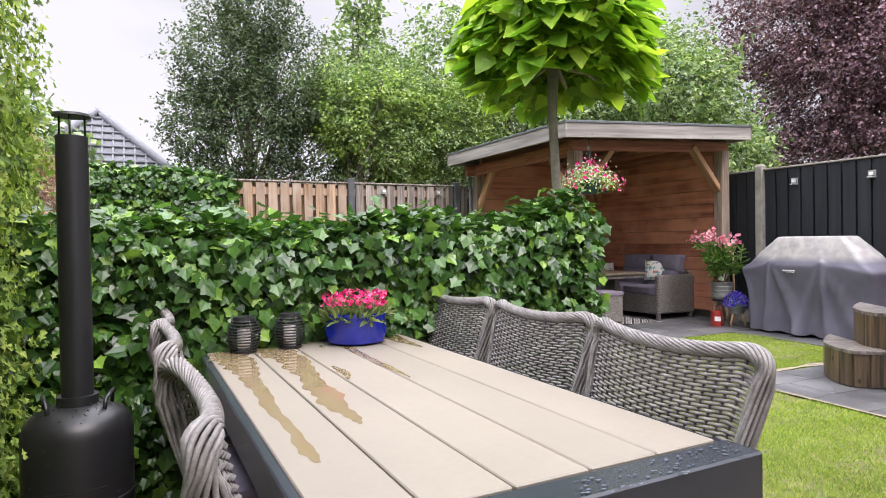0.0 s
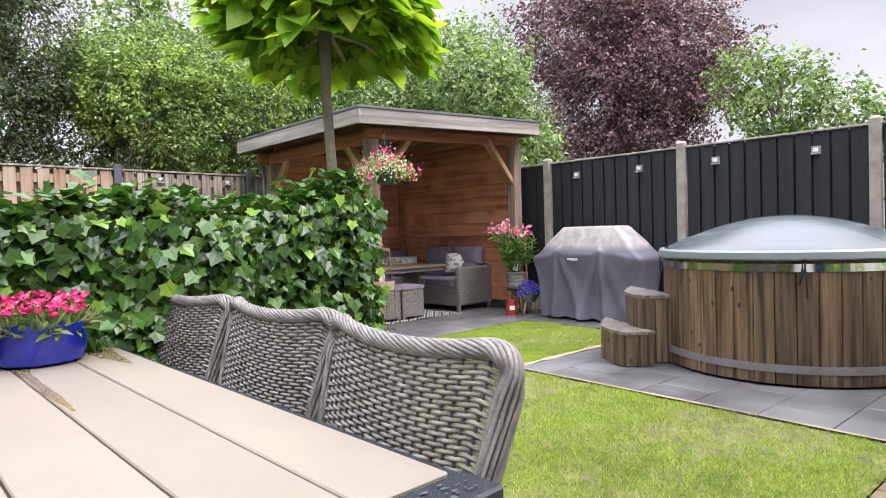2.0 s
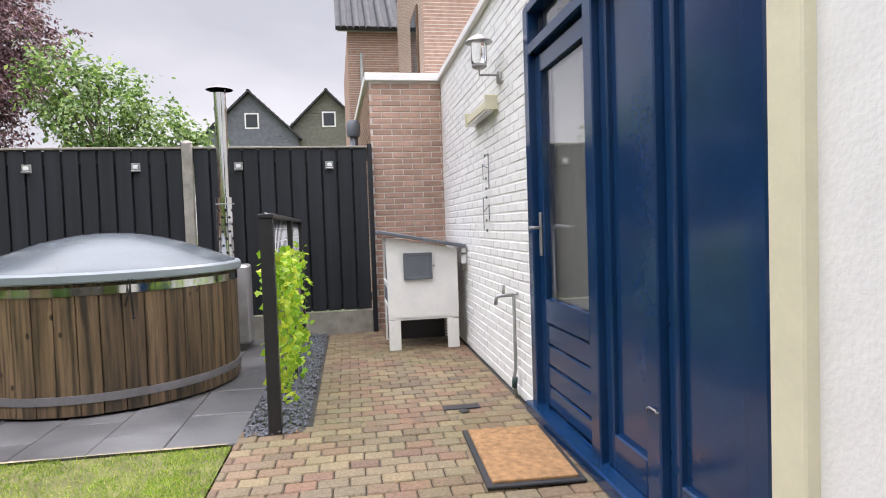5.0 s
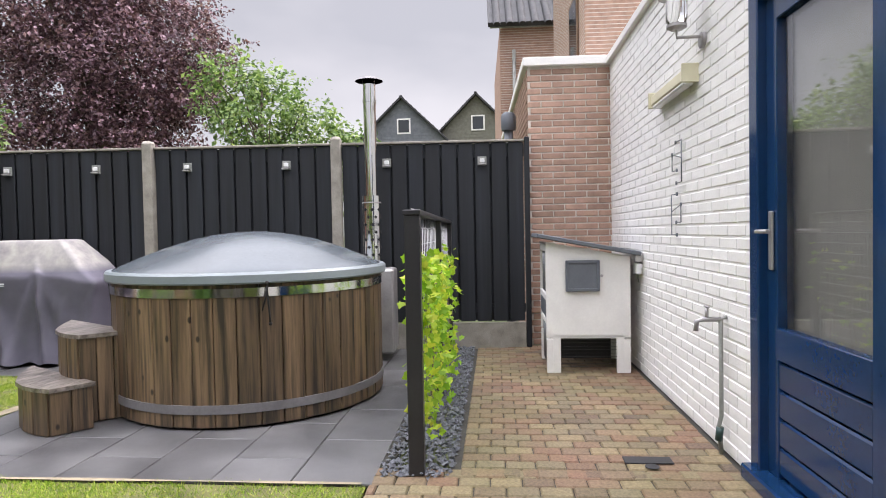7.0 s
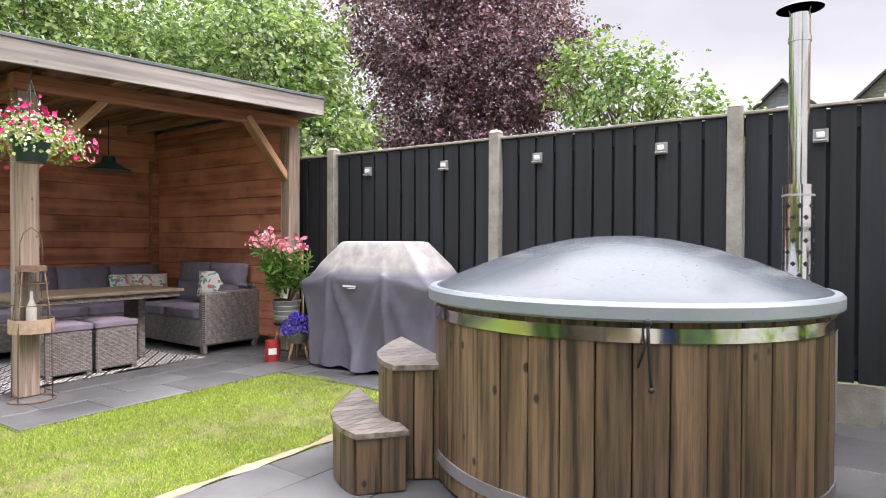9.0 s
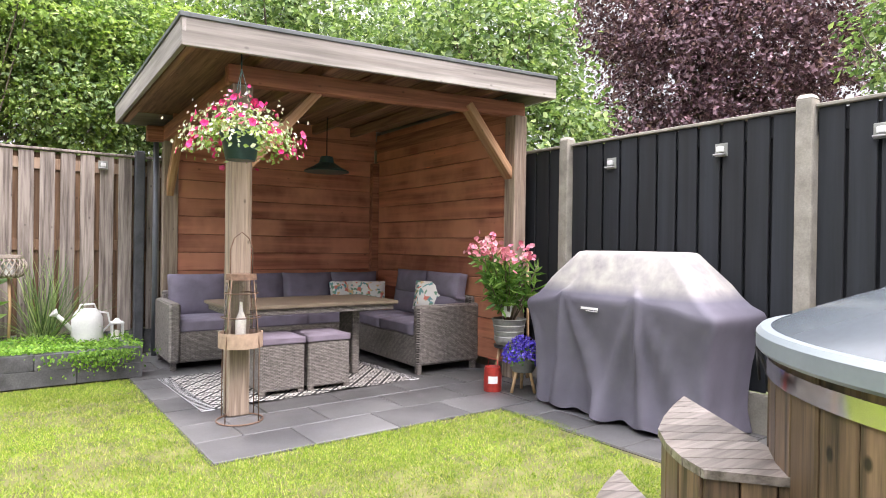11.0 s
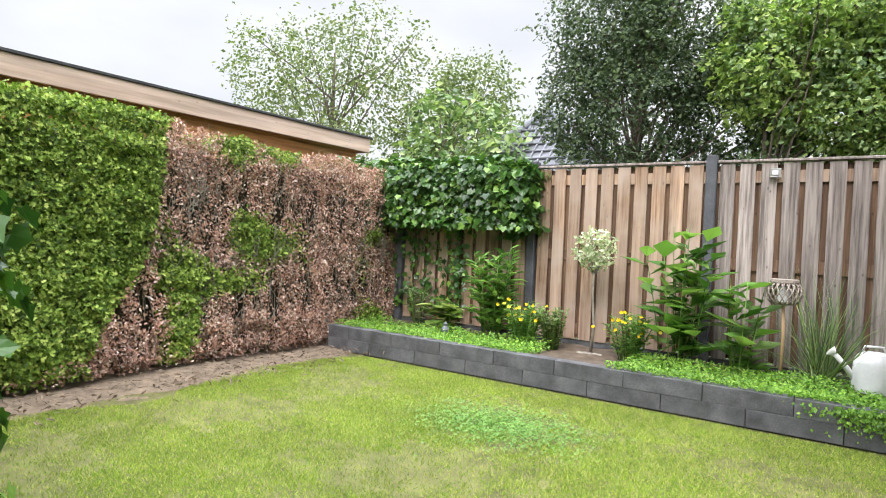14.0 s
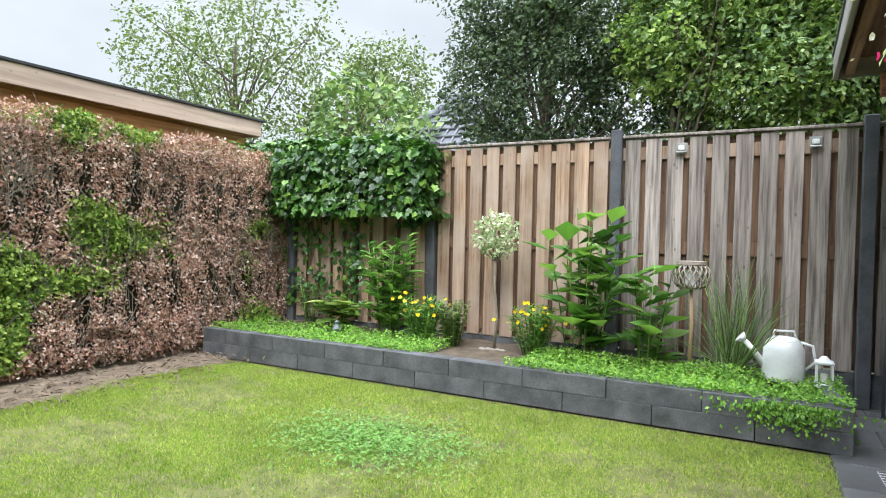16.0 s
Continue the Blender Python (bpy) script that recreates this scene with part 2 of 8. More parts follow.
M["dark_leaf"] = foliage("dark_leaf", (0.028, 0.055, 0.03), (0.08, 0.13, 0.062), (0.17, 0.23, 0.115), 0.5, 0.3, 0.3)
M["mid_leaf"] = foliage("mid_leaf", (0.06, 0.115, 0.046), (0.19, 0.30, 0.115), (0.41, 0.51, 0.23), 0.45, 0.35, 0.4)
M["light_leaf"] = foliage("light_leaf", (0.12, 0.22, 0.05), (0.27, 0.40, 0.10), (0.50, 0.60, 0.22), 0.45, 0.4, 0.4)
M["grey_leaf"] = foliage("grey_leaf", (0.08, 0.13, 0.05), (0.17, 0.23, 0.09), (0.28, 0.33, 0.15), 0.5, 0.35, 0.3)
M["purple_leaf"] = foliage("purple_leaf", (0.055, 0.027, 0.042), (0.165, 0.085, 0.118), (0.42, 0.27, 0.33), 0.45, 0.25, 0.4)
M["shrub_leaf"] = foliage("shrub_leaf", (0.05, 0.15, 0.03), (0.16, 0.34, 0.07), (0.30, 0.48, 0.13), 0.4, 0.3, 0.4)
M["variegated"] = foliage("variegated", (0.25, 0.36, 0.17), (0.55, 0.62, 0.42), (0.78, 0.8, 0.66), 0.5, 0.3, 0.3)
M["vine_leaf"] = foliage("vine_leaf", (0.16, 0.34, 0.03), (0.34, 0.52, 0.05), (0.58, 0.6, 0.09), 0.45, 0.45, 0.3)
M["flower_pink"] = foliage("flower_pink", (0.62, 0.02, 0.16), (0.80, 0.07, 0.28), (0.9, 0.3, 0.45), 0.6, 0.3, 0.2)
M["flower_rose"] = foliage("flower_rose", (0.74, 0.17, 0.30), (0.85, 0.36, 0.48), (0.92, 0.62, 0.68), 0.6, 0.3, 0.2)
M["flower_white"] = foliage("flower_white", (0.62, 0.62, 0.5), (0.8, 0.8, 0.72), (0.62, 0.45, 0.7), 0.6, 0.3, 0.2)
M["flower_blue"] = foliage("flower_blue", (0.07, 0.045, 0.42), (0.13, 0.09, 0.62), (0.3, 0.22, 0.8), 0.6, 0.3, 0.2)
M["flower_yellow"] = foliage("flower_yellow", (0.75, 0.48, 0.01), (0.85, 0.62, 0.02), (0.9, 0.75, 0.1), 0.6, 0.3, 0.2)

M["black_board"] = wood("black_board", (0.006, 0.009, 0.013), (0.013, 0.0175, 0.0245), 2, 0.7, knots=0.25, tone=0.4, grain=0.5)
M["concrete"] = plain("concrete", (0.30, 0.28, 0.24), 0.9, var=0.25, scale=7, fine=90, bump=0.5)
M["dark_concrete"] = plain("dark_concrete", (0.105, 0.108, 0.115), 0.85, var=0.45, scale=6, fine=80, bump=0.5, random_value=0.12)
M["fence_wood"] = wood("fence_wood", (0.25, 0.15, 0.09), (0.56, 0.375, 0.245), 2, 0.75, knots=0.6, tone=0.4, weather=(0.42, 0.33, 0.265))
M["grey_fence_wood"] = wood("grey_fence_wood", (0.17, 0.14, 0.125), (0.46, 0.40, 0.36), 2, 0.8, knots=0.5, tone=0.35)
# darker copy of fence_wood: shade between the boards is put into its colour
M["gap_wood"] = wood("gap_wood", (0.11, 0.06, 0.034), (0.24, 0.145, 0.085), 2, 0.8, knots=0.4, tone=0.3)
M["dark_post"] = plain("dark_post", (0.085, 0.09, 0.10), 0.9, var=0.25, scale=8, bump=0.5)
M["pav_board"] = wood("pav_board", (0.36, 0.115, 0.065), (0.68, 0.265, 0.158), 0, 0.65, knots=0.6, tone=0.35, grain=0.3, weather=(0.64, 0.285, 0.175))
M["pav_board_y"] = wood("pav_board_y", (0.36, 0.115, 0.065), (0.68, 0.265, 0.158), 1, 0.65, knots=0.6, tone=0.35, grain=0.3, weather=(0.64, 0.285, 0.175))
M["pav_beam"] = wood("pav_beam", (0.26, 0.098, 0.055), (0.46, 0.195, 0.115), 0, 0.7, knots=0.45, tone=0.25)
M["pav_beam_y"] = wood("pav_beam_y", (0.26, 0.098, 0.055), (0.46, 0.195, 0.115), 1, 0.7, knots=0.45, tone=0.25)
# pavilion timber darkened: the shade under the roof is put into the colour
M["shaded_roof_wood"] = wood("shaded_roof_wood", (0.20, 0.10, 0.065), (0.36, 0.20, 0.13), 1, 0.75, knots=0.4, tone=0.3)
M["brace_wood"] = wood("brace_wood", (0.34, 0.17, 0.08), (0.58, 0.35, 0.2), 2, 0.7, knots=0.4, tone=0.2)
M["post_wood"] = wood("post_wood", (0.21, 0.155, 0.115), (0.42, 0.335, 0.265), 2, 0.75, knots=0.5, tone=0.15)
M["fascia"] = wood("fascia", (0.25, 0.235, 0.215), (0.41, 0.385, 0.355), 0, 0.75, knots=0.35, tone=0.15, grain=0.6)
M["roof_trim"] = plain("roof_trim", (0.10, 0.115, 0.12), 0.6, var=0.2)
M["felt"] = plain("felt", (0.05, 0.05, 0.052), 0.9, var=0.2, fine=200, bump=0.5)
M["stave"] = wood("stave", (0.036, 0.025, 0.016), (0.212, 0.136, 0.077), 2, 0.5, knots=0.88, tone=0.5, grain=0.8, coat=0.08, knot_r=0.085)
M["step_top"] = wood("step_top", (0.09, 0.075, 0.064), (0.27, 0.235, 0.21), 0, 0.35, knots=0.3, tone=0.25, coat=0.4)
M["lid"] = plain("lid", (0.078, 0.094, 0.105), 0.2, var=0.1, scale=2, fine=40, bump=0.02, spec=0.30)
M["lid_rim"] = plain("lid_rim", (0.20, 0.235, 0.25), 0.3, var=0.08, scale=3, bump=0.03)
M["steel"] = plain("steel", (0.75, 0.75, 0.74), 0.12, 1.0, var=0.05, bump=0.02)
M["dull_steel"] = plain("dull_steel", (0.42, 0.41, 0.41), 0.55, 0.85, var=0.12, bump=0.05)
M["band_grey"] = plain("band_grey", (0.20, 0.19, 0.195), 0.6, 0.4, var=0.2, bump=0.05)
M["rust"] = plain("rust", (0.21, 0.13, 0.09), 0.7, 0.4, var=0.3, scale=25, bump=0.3)
M["tile"] = plain("tile", (0.128, 0.128, 0.132), 0.45, var=0.18, scale=3.5, fine=140, bump=0.2, random_value=0.3)
tm = M["tile"].node_tree
t_geo = node(tm, "NewGeometry")
t_damp = noise_fac(tm, t_geo.outputs["Position"], 1.1, 5, 0.6)
t_base = tm.nodes["Principled BSDF"].inputs["Base Color"]
tm.links.new(mixed(tm, t_base.links[0].from_socket, ramp(tm, t_damp, (0.36, (0.66, 0.66, 0.67)), (0.62, (1.14, 1.13, 1.10))), 1.0, "MULTIPLY"), t_base)
tm.links.new(ramp(tm, t_damp, (0.36, (0.30, 0.30, 0.30)), (0.62, (0.62, 0.62, 0.62))), tm.nodes["Principled BSDF"].inputs["Roughness"])
M["joint"] = plain("joint", (0.05, 0.047, 0.04), 0.95, var=0.3, fine=150, bump=0.4)
M["gravel"] = plain("gravel", (0.17, 0.18, 0.20), 0.8, var=0.4, scale=30, bump=0.3, random_value=0.2)
M["cover"] = plain("cover", (0.118, 0.112, 0.145), 0.75, var=0.16, scale=4, fine=300, bump=0.3)
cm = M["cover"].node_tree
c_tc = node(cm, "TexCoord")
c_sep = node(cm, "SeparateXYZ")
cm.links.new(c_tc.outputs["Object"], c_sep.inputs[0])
# cover turns paler and mottled above the shelf line
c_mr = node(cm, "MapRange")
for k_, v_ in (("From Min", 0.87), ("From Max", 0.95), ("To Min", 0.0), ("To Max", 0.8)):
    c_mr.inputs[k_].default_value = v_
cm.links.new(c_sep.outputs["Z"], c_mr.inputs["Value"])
c_mottle = noise_fac(cm, c_tc.outputs["Object"], 9.0, 5)
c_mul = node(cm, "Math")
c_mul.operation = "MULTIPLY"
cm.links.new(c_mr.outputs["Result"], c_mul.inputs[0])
cm.links.new(ramp(cm, c_mottle, (0.3, (0.5, 0.5, 0.5)), (0.7, (1.2, 1.2, 1.2))), c_mul.inputs[1])
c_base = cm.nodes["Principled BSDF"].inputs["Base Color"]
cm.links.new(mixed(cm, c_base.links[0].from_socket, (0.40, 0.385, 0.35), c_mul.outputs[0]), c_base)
M["cloth"] = plain("cloth", (0.18, 0.163, 0.215), 0.9, var=0.15, scale=8, fine=380, bump=0.35)
M["pouf_cloth"] = plain("pouf_cloth", (0.20, 0.17, 0.215), 0.9, var=0.12, scale=8, fine=380, bump=0.35)
M["floral"] = floral("floral")
M["sofa_wicker"] = wicker("sofa_wicker", (0.19, 0.172, 0.158), (0.31, 0.285, 0.265))
M["strand"] = plain("strand", (0.225, 0.21, 0.20), 0.5, var=0.4, scale=22, fine=160, bump=0.3, spec=0.4)
M["stake"] = plain("stake", (0.06, 0.05, 0.045), 0.7, var=0.3)
M["tabletop"] = plain("tabletop", (0.24, 0.212, 0.17), 0.42, var=0.07, scale=2.2, fine=45, bump=0.04, random_value=0.06)
M["puddle"] = plain("puddle", (0.205, 0.155, 0.09), 0.04, var=0.05, scale=3, bump=0.0, spec=0.6)
M["anthracite"] = plain("anthracite", (0.028, 0.034, 0.042), 0.22, 0.0, var=0.12, bump=0.03, spec=0.6)
M["stove_black"] = plain("stove_black", (0.012, 0.012, 0.013), 0.4, var=0.2, bump=0.06)
M["white_brick"] = plain("white_brick", (0.80, 0.795, 0.78), 0.55, var=0.05, scale=5, fine=60, bump=0.5, random_value=0.05)
M["red_brick"] = plain("red_brick", (0.47, 0.295, 0.22), 0.9, var=0.2, scale=9, fine=120, bump=0.4, random_value=0.32)
M["mortar"] = plain("mortar", (0.60, 0.55, 0.49), 0.95, var=0.15, fine=150, bump=0.4)
M["blue_paint"] = plain("blue_paint", (0.006, 0.034, 0.10), 0.14, var=0.14, scale=4, bump=0.02, spec=0.6)
M["cream"] = plain("cream", (0.66, 0.63, 0.46), 0.35, var=0.05, bump=0.03)
M["white_paint"] = plain("white_paint", (0.78, 0.77, 0.74), 0.5, var=0.06, scale=4, bump=0.05)
M["grey_paint"] = plain("grey_paint", (0.12, 0.135, 0.155), 0.5, var=0.1, bump=0.05)
M["coir"] = plain("coir", (0.38, 0.21, 0.095), 1.0, var=0.3, scale=25, fine=400, bump=0.9)
M["rubber"] = plain("rubber", (0.02, 0.02, 0.022), 0.7, var=0.2)
M["blue_glaze"] = plain("blue_glaze", (0.008, 0.018, 0.27), 0.12, var=0.25, scale=8, bump=0.03, spec=0.6)
M["black_metal"] = plain("black_metal", (0.018, 0.018, 0.02), 0.45, 0.0, var=0.2, bump=0.05)
M["wire"] = plain("wire", (0.32, 0.33, 0.34), 0.4, 0.9, var=0.1, bump=0)
M["wax"] = plain("wax", (0.75, 0.72, 0.66), 0.6, var=0.05, bump=0)
M["zinc"] = plain("zinc", (0.28, 0.29, 0.27), 0.55, 0.3, var=0.2, scale=9, bump=0.1)
M["pot_green"] = plain("pot_green", (0.015, 0.045, 0.04), 0.4, var=0.15, bump=0.03)
M["red_tin"] = plain("red_tin", (0.33, 0.03, 0.022), 0.4, 0.0, var=0.25, scale=15, bump=0.05)
M["peg_wood"] = wood("peg_wood", (0.45, 0.28, 0.14), (0.68, 0.48, 0.28), 2, 0.5, knots=0.2, tone=0.1)
M["straw"] = plain("straw", (0.20, 0.15, 0.105), 0.9, var=0.4, scale=11, bump=0.4)
M["tray"] = plain("tray", (0.37, 0.265, 0.195), 0.6, 0.0, var=0.2, scale=20, bump=0.1)
M["willow"] = plain("willow", (0.34, 0.29, 0.25), 0.85, var=0.3, scale=30, bump=0.4)
M["enamel"] = plain("enamel", (0.72, 0.73, 0.73), 0.35, var=0.1, scale=8, bump=0.05)
M["table_stone"] = plain("table_stone", (0.155, 0.125, 0.09), 0.35, var=0.2, scale=12, fine=90, bump=0.08)
M["roof_tile"] = plain("roof_tile", (0.035, 0.036, 0.04), 0.7, var=0.3, scale=3, fine=20, bump=0.2)
M["slate_roof"] = plain("slate_roof", (0.17, 0.18, 0.20), 0.7, var=0.25, scale=2, fine=20, bump=0.2)
M["dark_clad"] = plain("dark_clad", (0.15, 0.165, 0.185), 0.8, var=0.2, bump=0.2)
M["green_clad"] = plain("green_clad", (0.16, 0.16, 0.13), 0.8, var=0.2, bump=0.2)
M["shed_board"] = wood("shed_board", (0.42, 0.17, 0.05), (0.62, 0.30, 0.11), 1, 0.6, knots=0.3, tone=0.12)
M["shed_fascia"] = wood("shed_fascia", (0.50, 0.36, 0.27), (0.70, 0.54, 0.43), 1, 0.6, knots=0.3, tone=0.1, grain=0.5)
# tone of the sheet added behind the door pane to brighten it
M["blind"] = plain("blind", (0.22, 0.22, 0.19), 0.9, var=0.05, fine=200, bump=0.1)
M["glass"] = glass("clear_glass")
M["dark_glass"] = plain("dark_glass", (0.03, 0.035, 0.04), 0.05, var=0.0, bump=0, spec=0.8)
M["black"] = plain("black", (0.008, 0.008, 0.009), 0.7, var=0.1, bump=0.02)
M["terracotta"] = plain("terracotta", (0.42, 0.2, 0.12), 0.85, var=0.15, bump=0.2)
M["ink"] = plain("ink", (0.75, 0.75, 0.76), 0.7, var=0.02, bump=0)
M["interior"] = plain("interior", (0.25, 0.24, 0.22), 0.9, var=0.1, bump=0.05)


# ---------------------------------------------------------------- builders
def bm_new():
    return bmesh.new()


def box(bm, c, s, m=None, bev=0.0, seg=1):
    """A box with its middle at c and its sides s, with bevelled edges."""
    t = Matrix.Translation(c) @ Matrix.Diagonal((*s, 1))
    if m is not None:
        t = m @ t
    g = bmesh.ops.create_cube(bm, size=1.0, matrix=t)
    if bev:
        es = list({e for v in g["verts"] for e in v.link_edges})
        bmesh.ops.bevel(bm, geom=es, offset=bev, segments=seg, affect="EDGES", profile=0.6)
    return bm


def tube(bm, pts, r, seg=8, caps=True):
    """A round bar through points; r is one radius or one for each point."""
    pts = [Vector(p) for p in pts]
    rs = r if isinstance(r, (list, tuple)) else [r] * len(pts)
    rings, side = [], None
    for i, p in enumerate(pts):
        d = (pts[min(i + 1, len(pts) - 1)] - pts[max(i - 1, 0)])
        d = d.normalized() if d.length > 1e-9 else Vector((0, 0, 1))
        if side is None:
            side = d.orthogonal().normalized()
        side = (side - d * side.dot(d))
        side = side.normalized() if side.length > 1e-6 else d.orthogonal().normalized()
        up = d.cross(side)
        rings.append([bm.verts.new(p + (side * math.cos(a) + up * math.sin(a)) * rs[i]) for a in [2 * math.pi * k / seg for k in range(seg)]])
    for a, b in zip(rings, rings[1:]):
        for k in range(seg):
            f = bm.faces.new((a[k], a[(k + 1) % seg], b[(k + 1) % seg], b[k]))
            f.smooth = True
    if caps:
        bm.faces.new(list(reversed(rings[0])))
        bm.faces.new(rings[-1])
    return bm


def lathe(bm, prof, seg=24, m=Matrix(), a0=0.0, a1=2 * math.pi):
    """A turned body from (radius, height) pairs."""
    full = abs(a1 - a0) > 6.28
    n = seg if full else seg + 1
    rings = [[bm.verts.new(m @ Vector((r * math.cos(a), r * math.sin(a), z))) for a in [a0 + (a1 - a0) * k / seg for k in range(n)]] for r, z in prof]
    for a, b in zip(rings, rings[1:]):
        for k in range(seg):
            f = bm.faces.new((a[k], a[(k + 1) % n], b[(k + 1) % n], b[k]))
            f.smooth = True
    for i in range(1, len(prof) - 1):
        u = Vector((prof[i][0] - prof[i - 1][0], prof[i][1] - prof[i - 1][1]))
        w = Vector((prof[i + 1][0] - prof[i][0], prof[i + 1][1] - prof[i][1]))
        if u.length > 1e-6 and w.length > 1e-6 and u.angle(w) > 0.6:
            for k in range(seg):
                e = bm.edges.get((rings[i][k], rings[i][(k + 1) % n]))
                if e:
                    e.smooth = False
    if full:
        if prof[0][0] > 1e-4:
            bm.faces.new(list(reversed(rings[0])))
        if prof[-1][0] > 1e-4:
            bm.faces.new(rings[-1])
        for ring_ in (rings[0], rings[-1]):
            for k in range(seg):
                e = bm.edges.get((ring_[k], ring_[(k + 1) % n]))
                if e:
                    e.smooth = False
    return bm


def prism(bm, poly, z0, z1):
    """An upright body over a plan outline."""
    lo = [bm.verts.new((x, y, z0)) for x, y in poly]
    hi = [bm.verts.new((x, y, z1)) for x, y in poly]
    bm.faces.new(list(reversed(lo)))
    bm.faces.new(hi)
    for i in range(len(poly)):
        j = (i + 1) % len(poly)
        bm.faces.new((lo[i], lo[j], hi[j], hi[i]))
    return bm


def to_mesh(name, bm, mat):
    if isinstance(bm, bpy.types.Mesh):
        return bm
    bmesh.ops.recalc_face_normals(bm, faces=bm.faces)
    me = bpy.data.meshes.new(name)
    bm.to_mesh(me)
    bm.free()
    me.materials.append(mat)
    return me


def part(name, bm, mat=None, parent=None, label="", m=None):
    """One mesh object, under a thing or a part."""
    ob = new(name, to_mesh(name, bm, mat))
    if parent is not None:
        ob.parent = parent
    if m is not None:
        ob.matrix_basis = m
    if label:
        ob["label"] = label
    return ob


def thing(name, label, category, m=Matrix(), group="", kind=""):
    ob = new(name)
    ob.empty_display_size = 0.1
    ob.matrix_basis = m
    return tagged(ob, label, category, group, kind)


def solid(name, bm, mat, label, category="", kind="structure", m=None, group=""):
    ob = part(name, bm, mat, None, "", m)
    return tagged(ob, label, category, group, kind)


def mesh_np(name, verts, tris, mat, smooth=False):
    me = bpy.data.meshes.new(name)
    verts, tris = np.asarray(verts, np.float32), np.asarray(tris, np.int32)
    k = tris.shape[1]
    me.vertices.add(len(verts))
    me.vertices.foreach_set("co", verts.ravel())
    me.loops.add(tris.size)
    me.loops.foreach_set("vertex_index", tris.ravel())
    me.polygons.add(len(tris))
    me.polygons.foreach_set("loop_start", np.arange(0, tris.size, k, dtype=np.int32))
    me.polygons.foreach_set("use_smooth", np.full(len(tris), smooth))
    me.materials.append(mat)
    me.update(calc_edges=True)
    return me


LEAF = {
    "oval": (np.array([(0, 0, 0), (0.32, 0.45, 0.07), (0, 1, -0.05), (-0.32, 0.45, 0.07)]), np.array([(0, 1, 2), (0, 2, 3)])),
    "lance": (np.array([(0, 0, 0), (0.13, 0.35, 0.03), (0.1, 0.7, 0.02), (0, 1, -0.12), (-0.1, 0.7, 0.02), (-0.13, 0.35, 0.03), (0, 0.5, -0.03)]),
              np.array([(0, 1, 6), (1, 2, 6), (2, 3, 6), (3, 4, 6), (4, 5, 6), (5, 0, 6)])),
    "ivy": (np.array([(0, 0.05, 0), (0.40, -0.06, 0.05), (0.40, 0.22, 0.02), (0.60, 0.46, 0.08), (0.33, 0.62, 0.0), (0, 1.05, -0.12), (-0.33, 0.62, 0.0), (-0.60, 0.46, 0.08), (-0.40, 0.22, 0.02), (-0.40, -0.06, 0.05)]),
            np.array([(0, 1, 2), (2, 3, 4), (0, 2, 4), (0, 4, 5), (0, 5, 6), (0, 6, 8), (6, 7, 8), (0, 8, 9)])),
    "heart": (np.array([(0, 0, 0), (0.28, -0.13, 0.04), (0.5, 0.12, 0.02), (0.42, 0.5, -0.06), (0, 1.1, -0.32), (-0.42, 0.5, -0.06), (-0.5, 0.12, 0.02), (-0.28, -0.13, 0.04), (0, 0.42, -0.12)]),
              np.array([(0, 1, 8), (1, 2, 8), (2, 3, 8), (3, 4, 8), (4, 5, 8), (5, 6, 8), (6, 7, 8), (7, 0, 8)])),
    "spray": (np.array([(0, 0, 0), (0.06, 0.3, 0.02), (0.34, 0.52, 0.05), (0.1, 0.55, 0.0), (0.3, 0.88, 0.03), (0.0, 1.0, -0.06), (-0.3, 0.88, 0.03), (-0.1, 0.55, 0.0), (-0.34, 0.52, 0.05), (-0.06, 0.3, 0.02)]),
              np.array([(0, 1, 9), (1, 2, 3), (3, 4, 5), (1, 3, 9), (3, 7, 9), (3, 5, 7), (5, 6, 7), (7, 8, 9)])),
    "blade": (np.array([(-0.085, 0, 0), (0.085, 0, 0), (0, 1, 0.35)]), np.array([(0, 1, 2)])),
    "thin": (np.array([(-0.006, 0, 0), (0.006, 0, 0), (0.004, 0.6, 0.08), (0, 1, 0.3), (-0.004, 0.6, 0.08)]), np.array([(0, 1, 2), (0, 2, 4), (4, 2, 3)])),
    "petal": (np.array([(0, 0, 0), (0.5, 0.1, 0.2), (0.15, 0.55, 0.2), (-0.4, 0.4, 0.2), (-0.4, -0.35, 0.2), (0.15, -0.5, 0.2)]),
              np.array([(0, 1, 2), (0, 2, 3), (0, 3, 4), (0, 4, 5), (0, 5, 1)])),
}
rng = np.random.default_rng(7)


def unit(a):
    return a / np.maximum(np.linalg.norm(a, axis=1, keepdims=True), 1e-9)


def leaves(name, pos, nor, tip, size, leaf, mat):
    """Many leaves as one mesh: each at pos, its face along nor and its tip along tip."""
    pos, nor, tip = np.asarray(pos, float), unit(np.asarray(nor, float)), np.asarray(tip, float)
    tip = unit(tip - nor * (tip * nor).sum(1, keepdims=True) + 1e-6)
    side = np.cross(tip, nor)
    size = np.broadcast_to(np.asarray(size, float), (len(pos),))
    tv, tf = LEAF[leaf]
    v = pos[:, None, :] + size[:, None, None] * (tv[None, :, 0:1] * side[:, None, :] + tv[None, :, 1:2] * tip[:, None, :] + tv[None, :, 2:3] * nor[:, None, :])
    f = tf[None] + (np.arange(len(pos)) * len(tv))[:, None, None]
    return mesh_np(name, v.reshape(-1, 3), f.reshape(-1, 3), mat)


def jitter(n, k=1.0):
    return rng.normal(0, k, (n, 3))


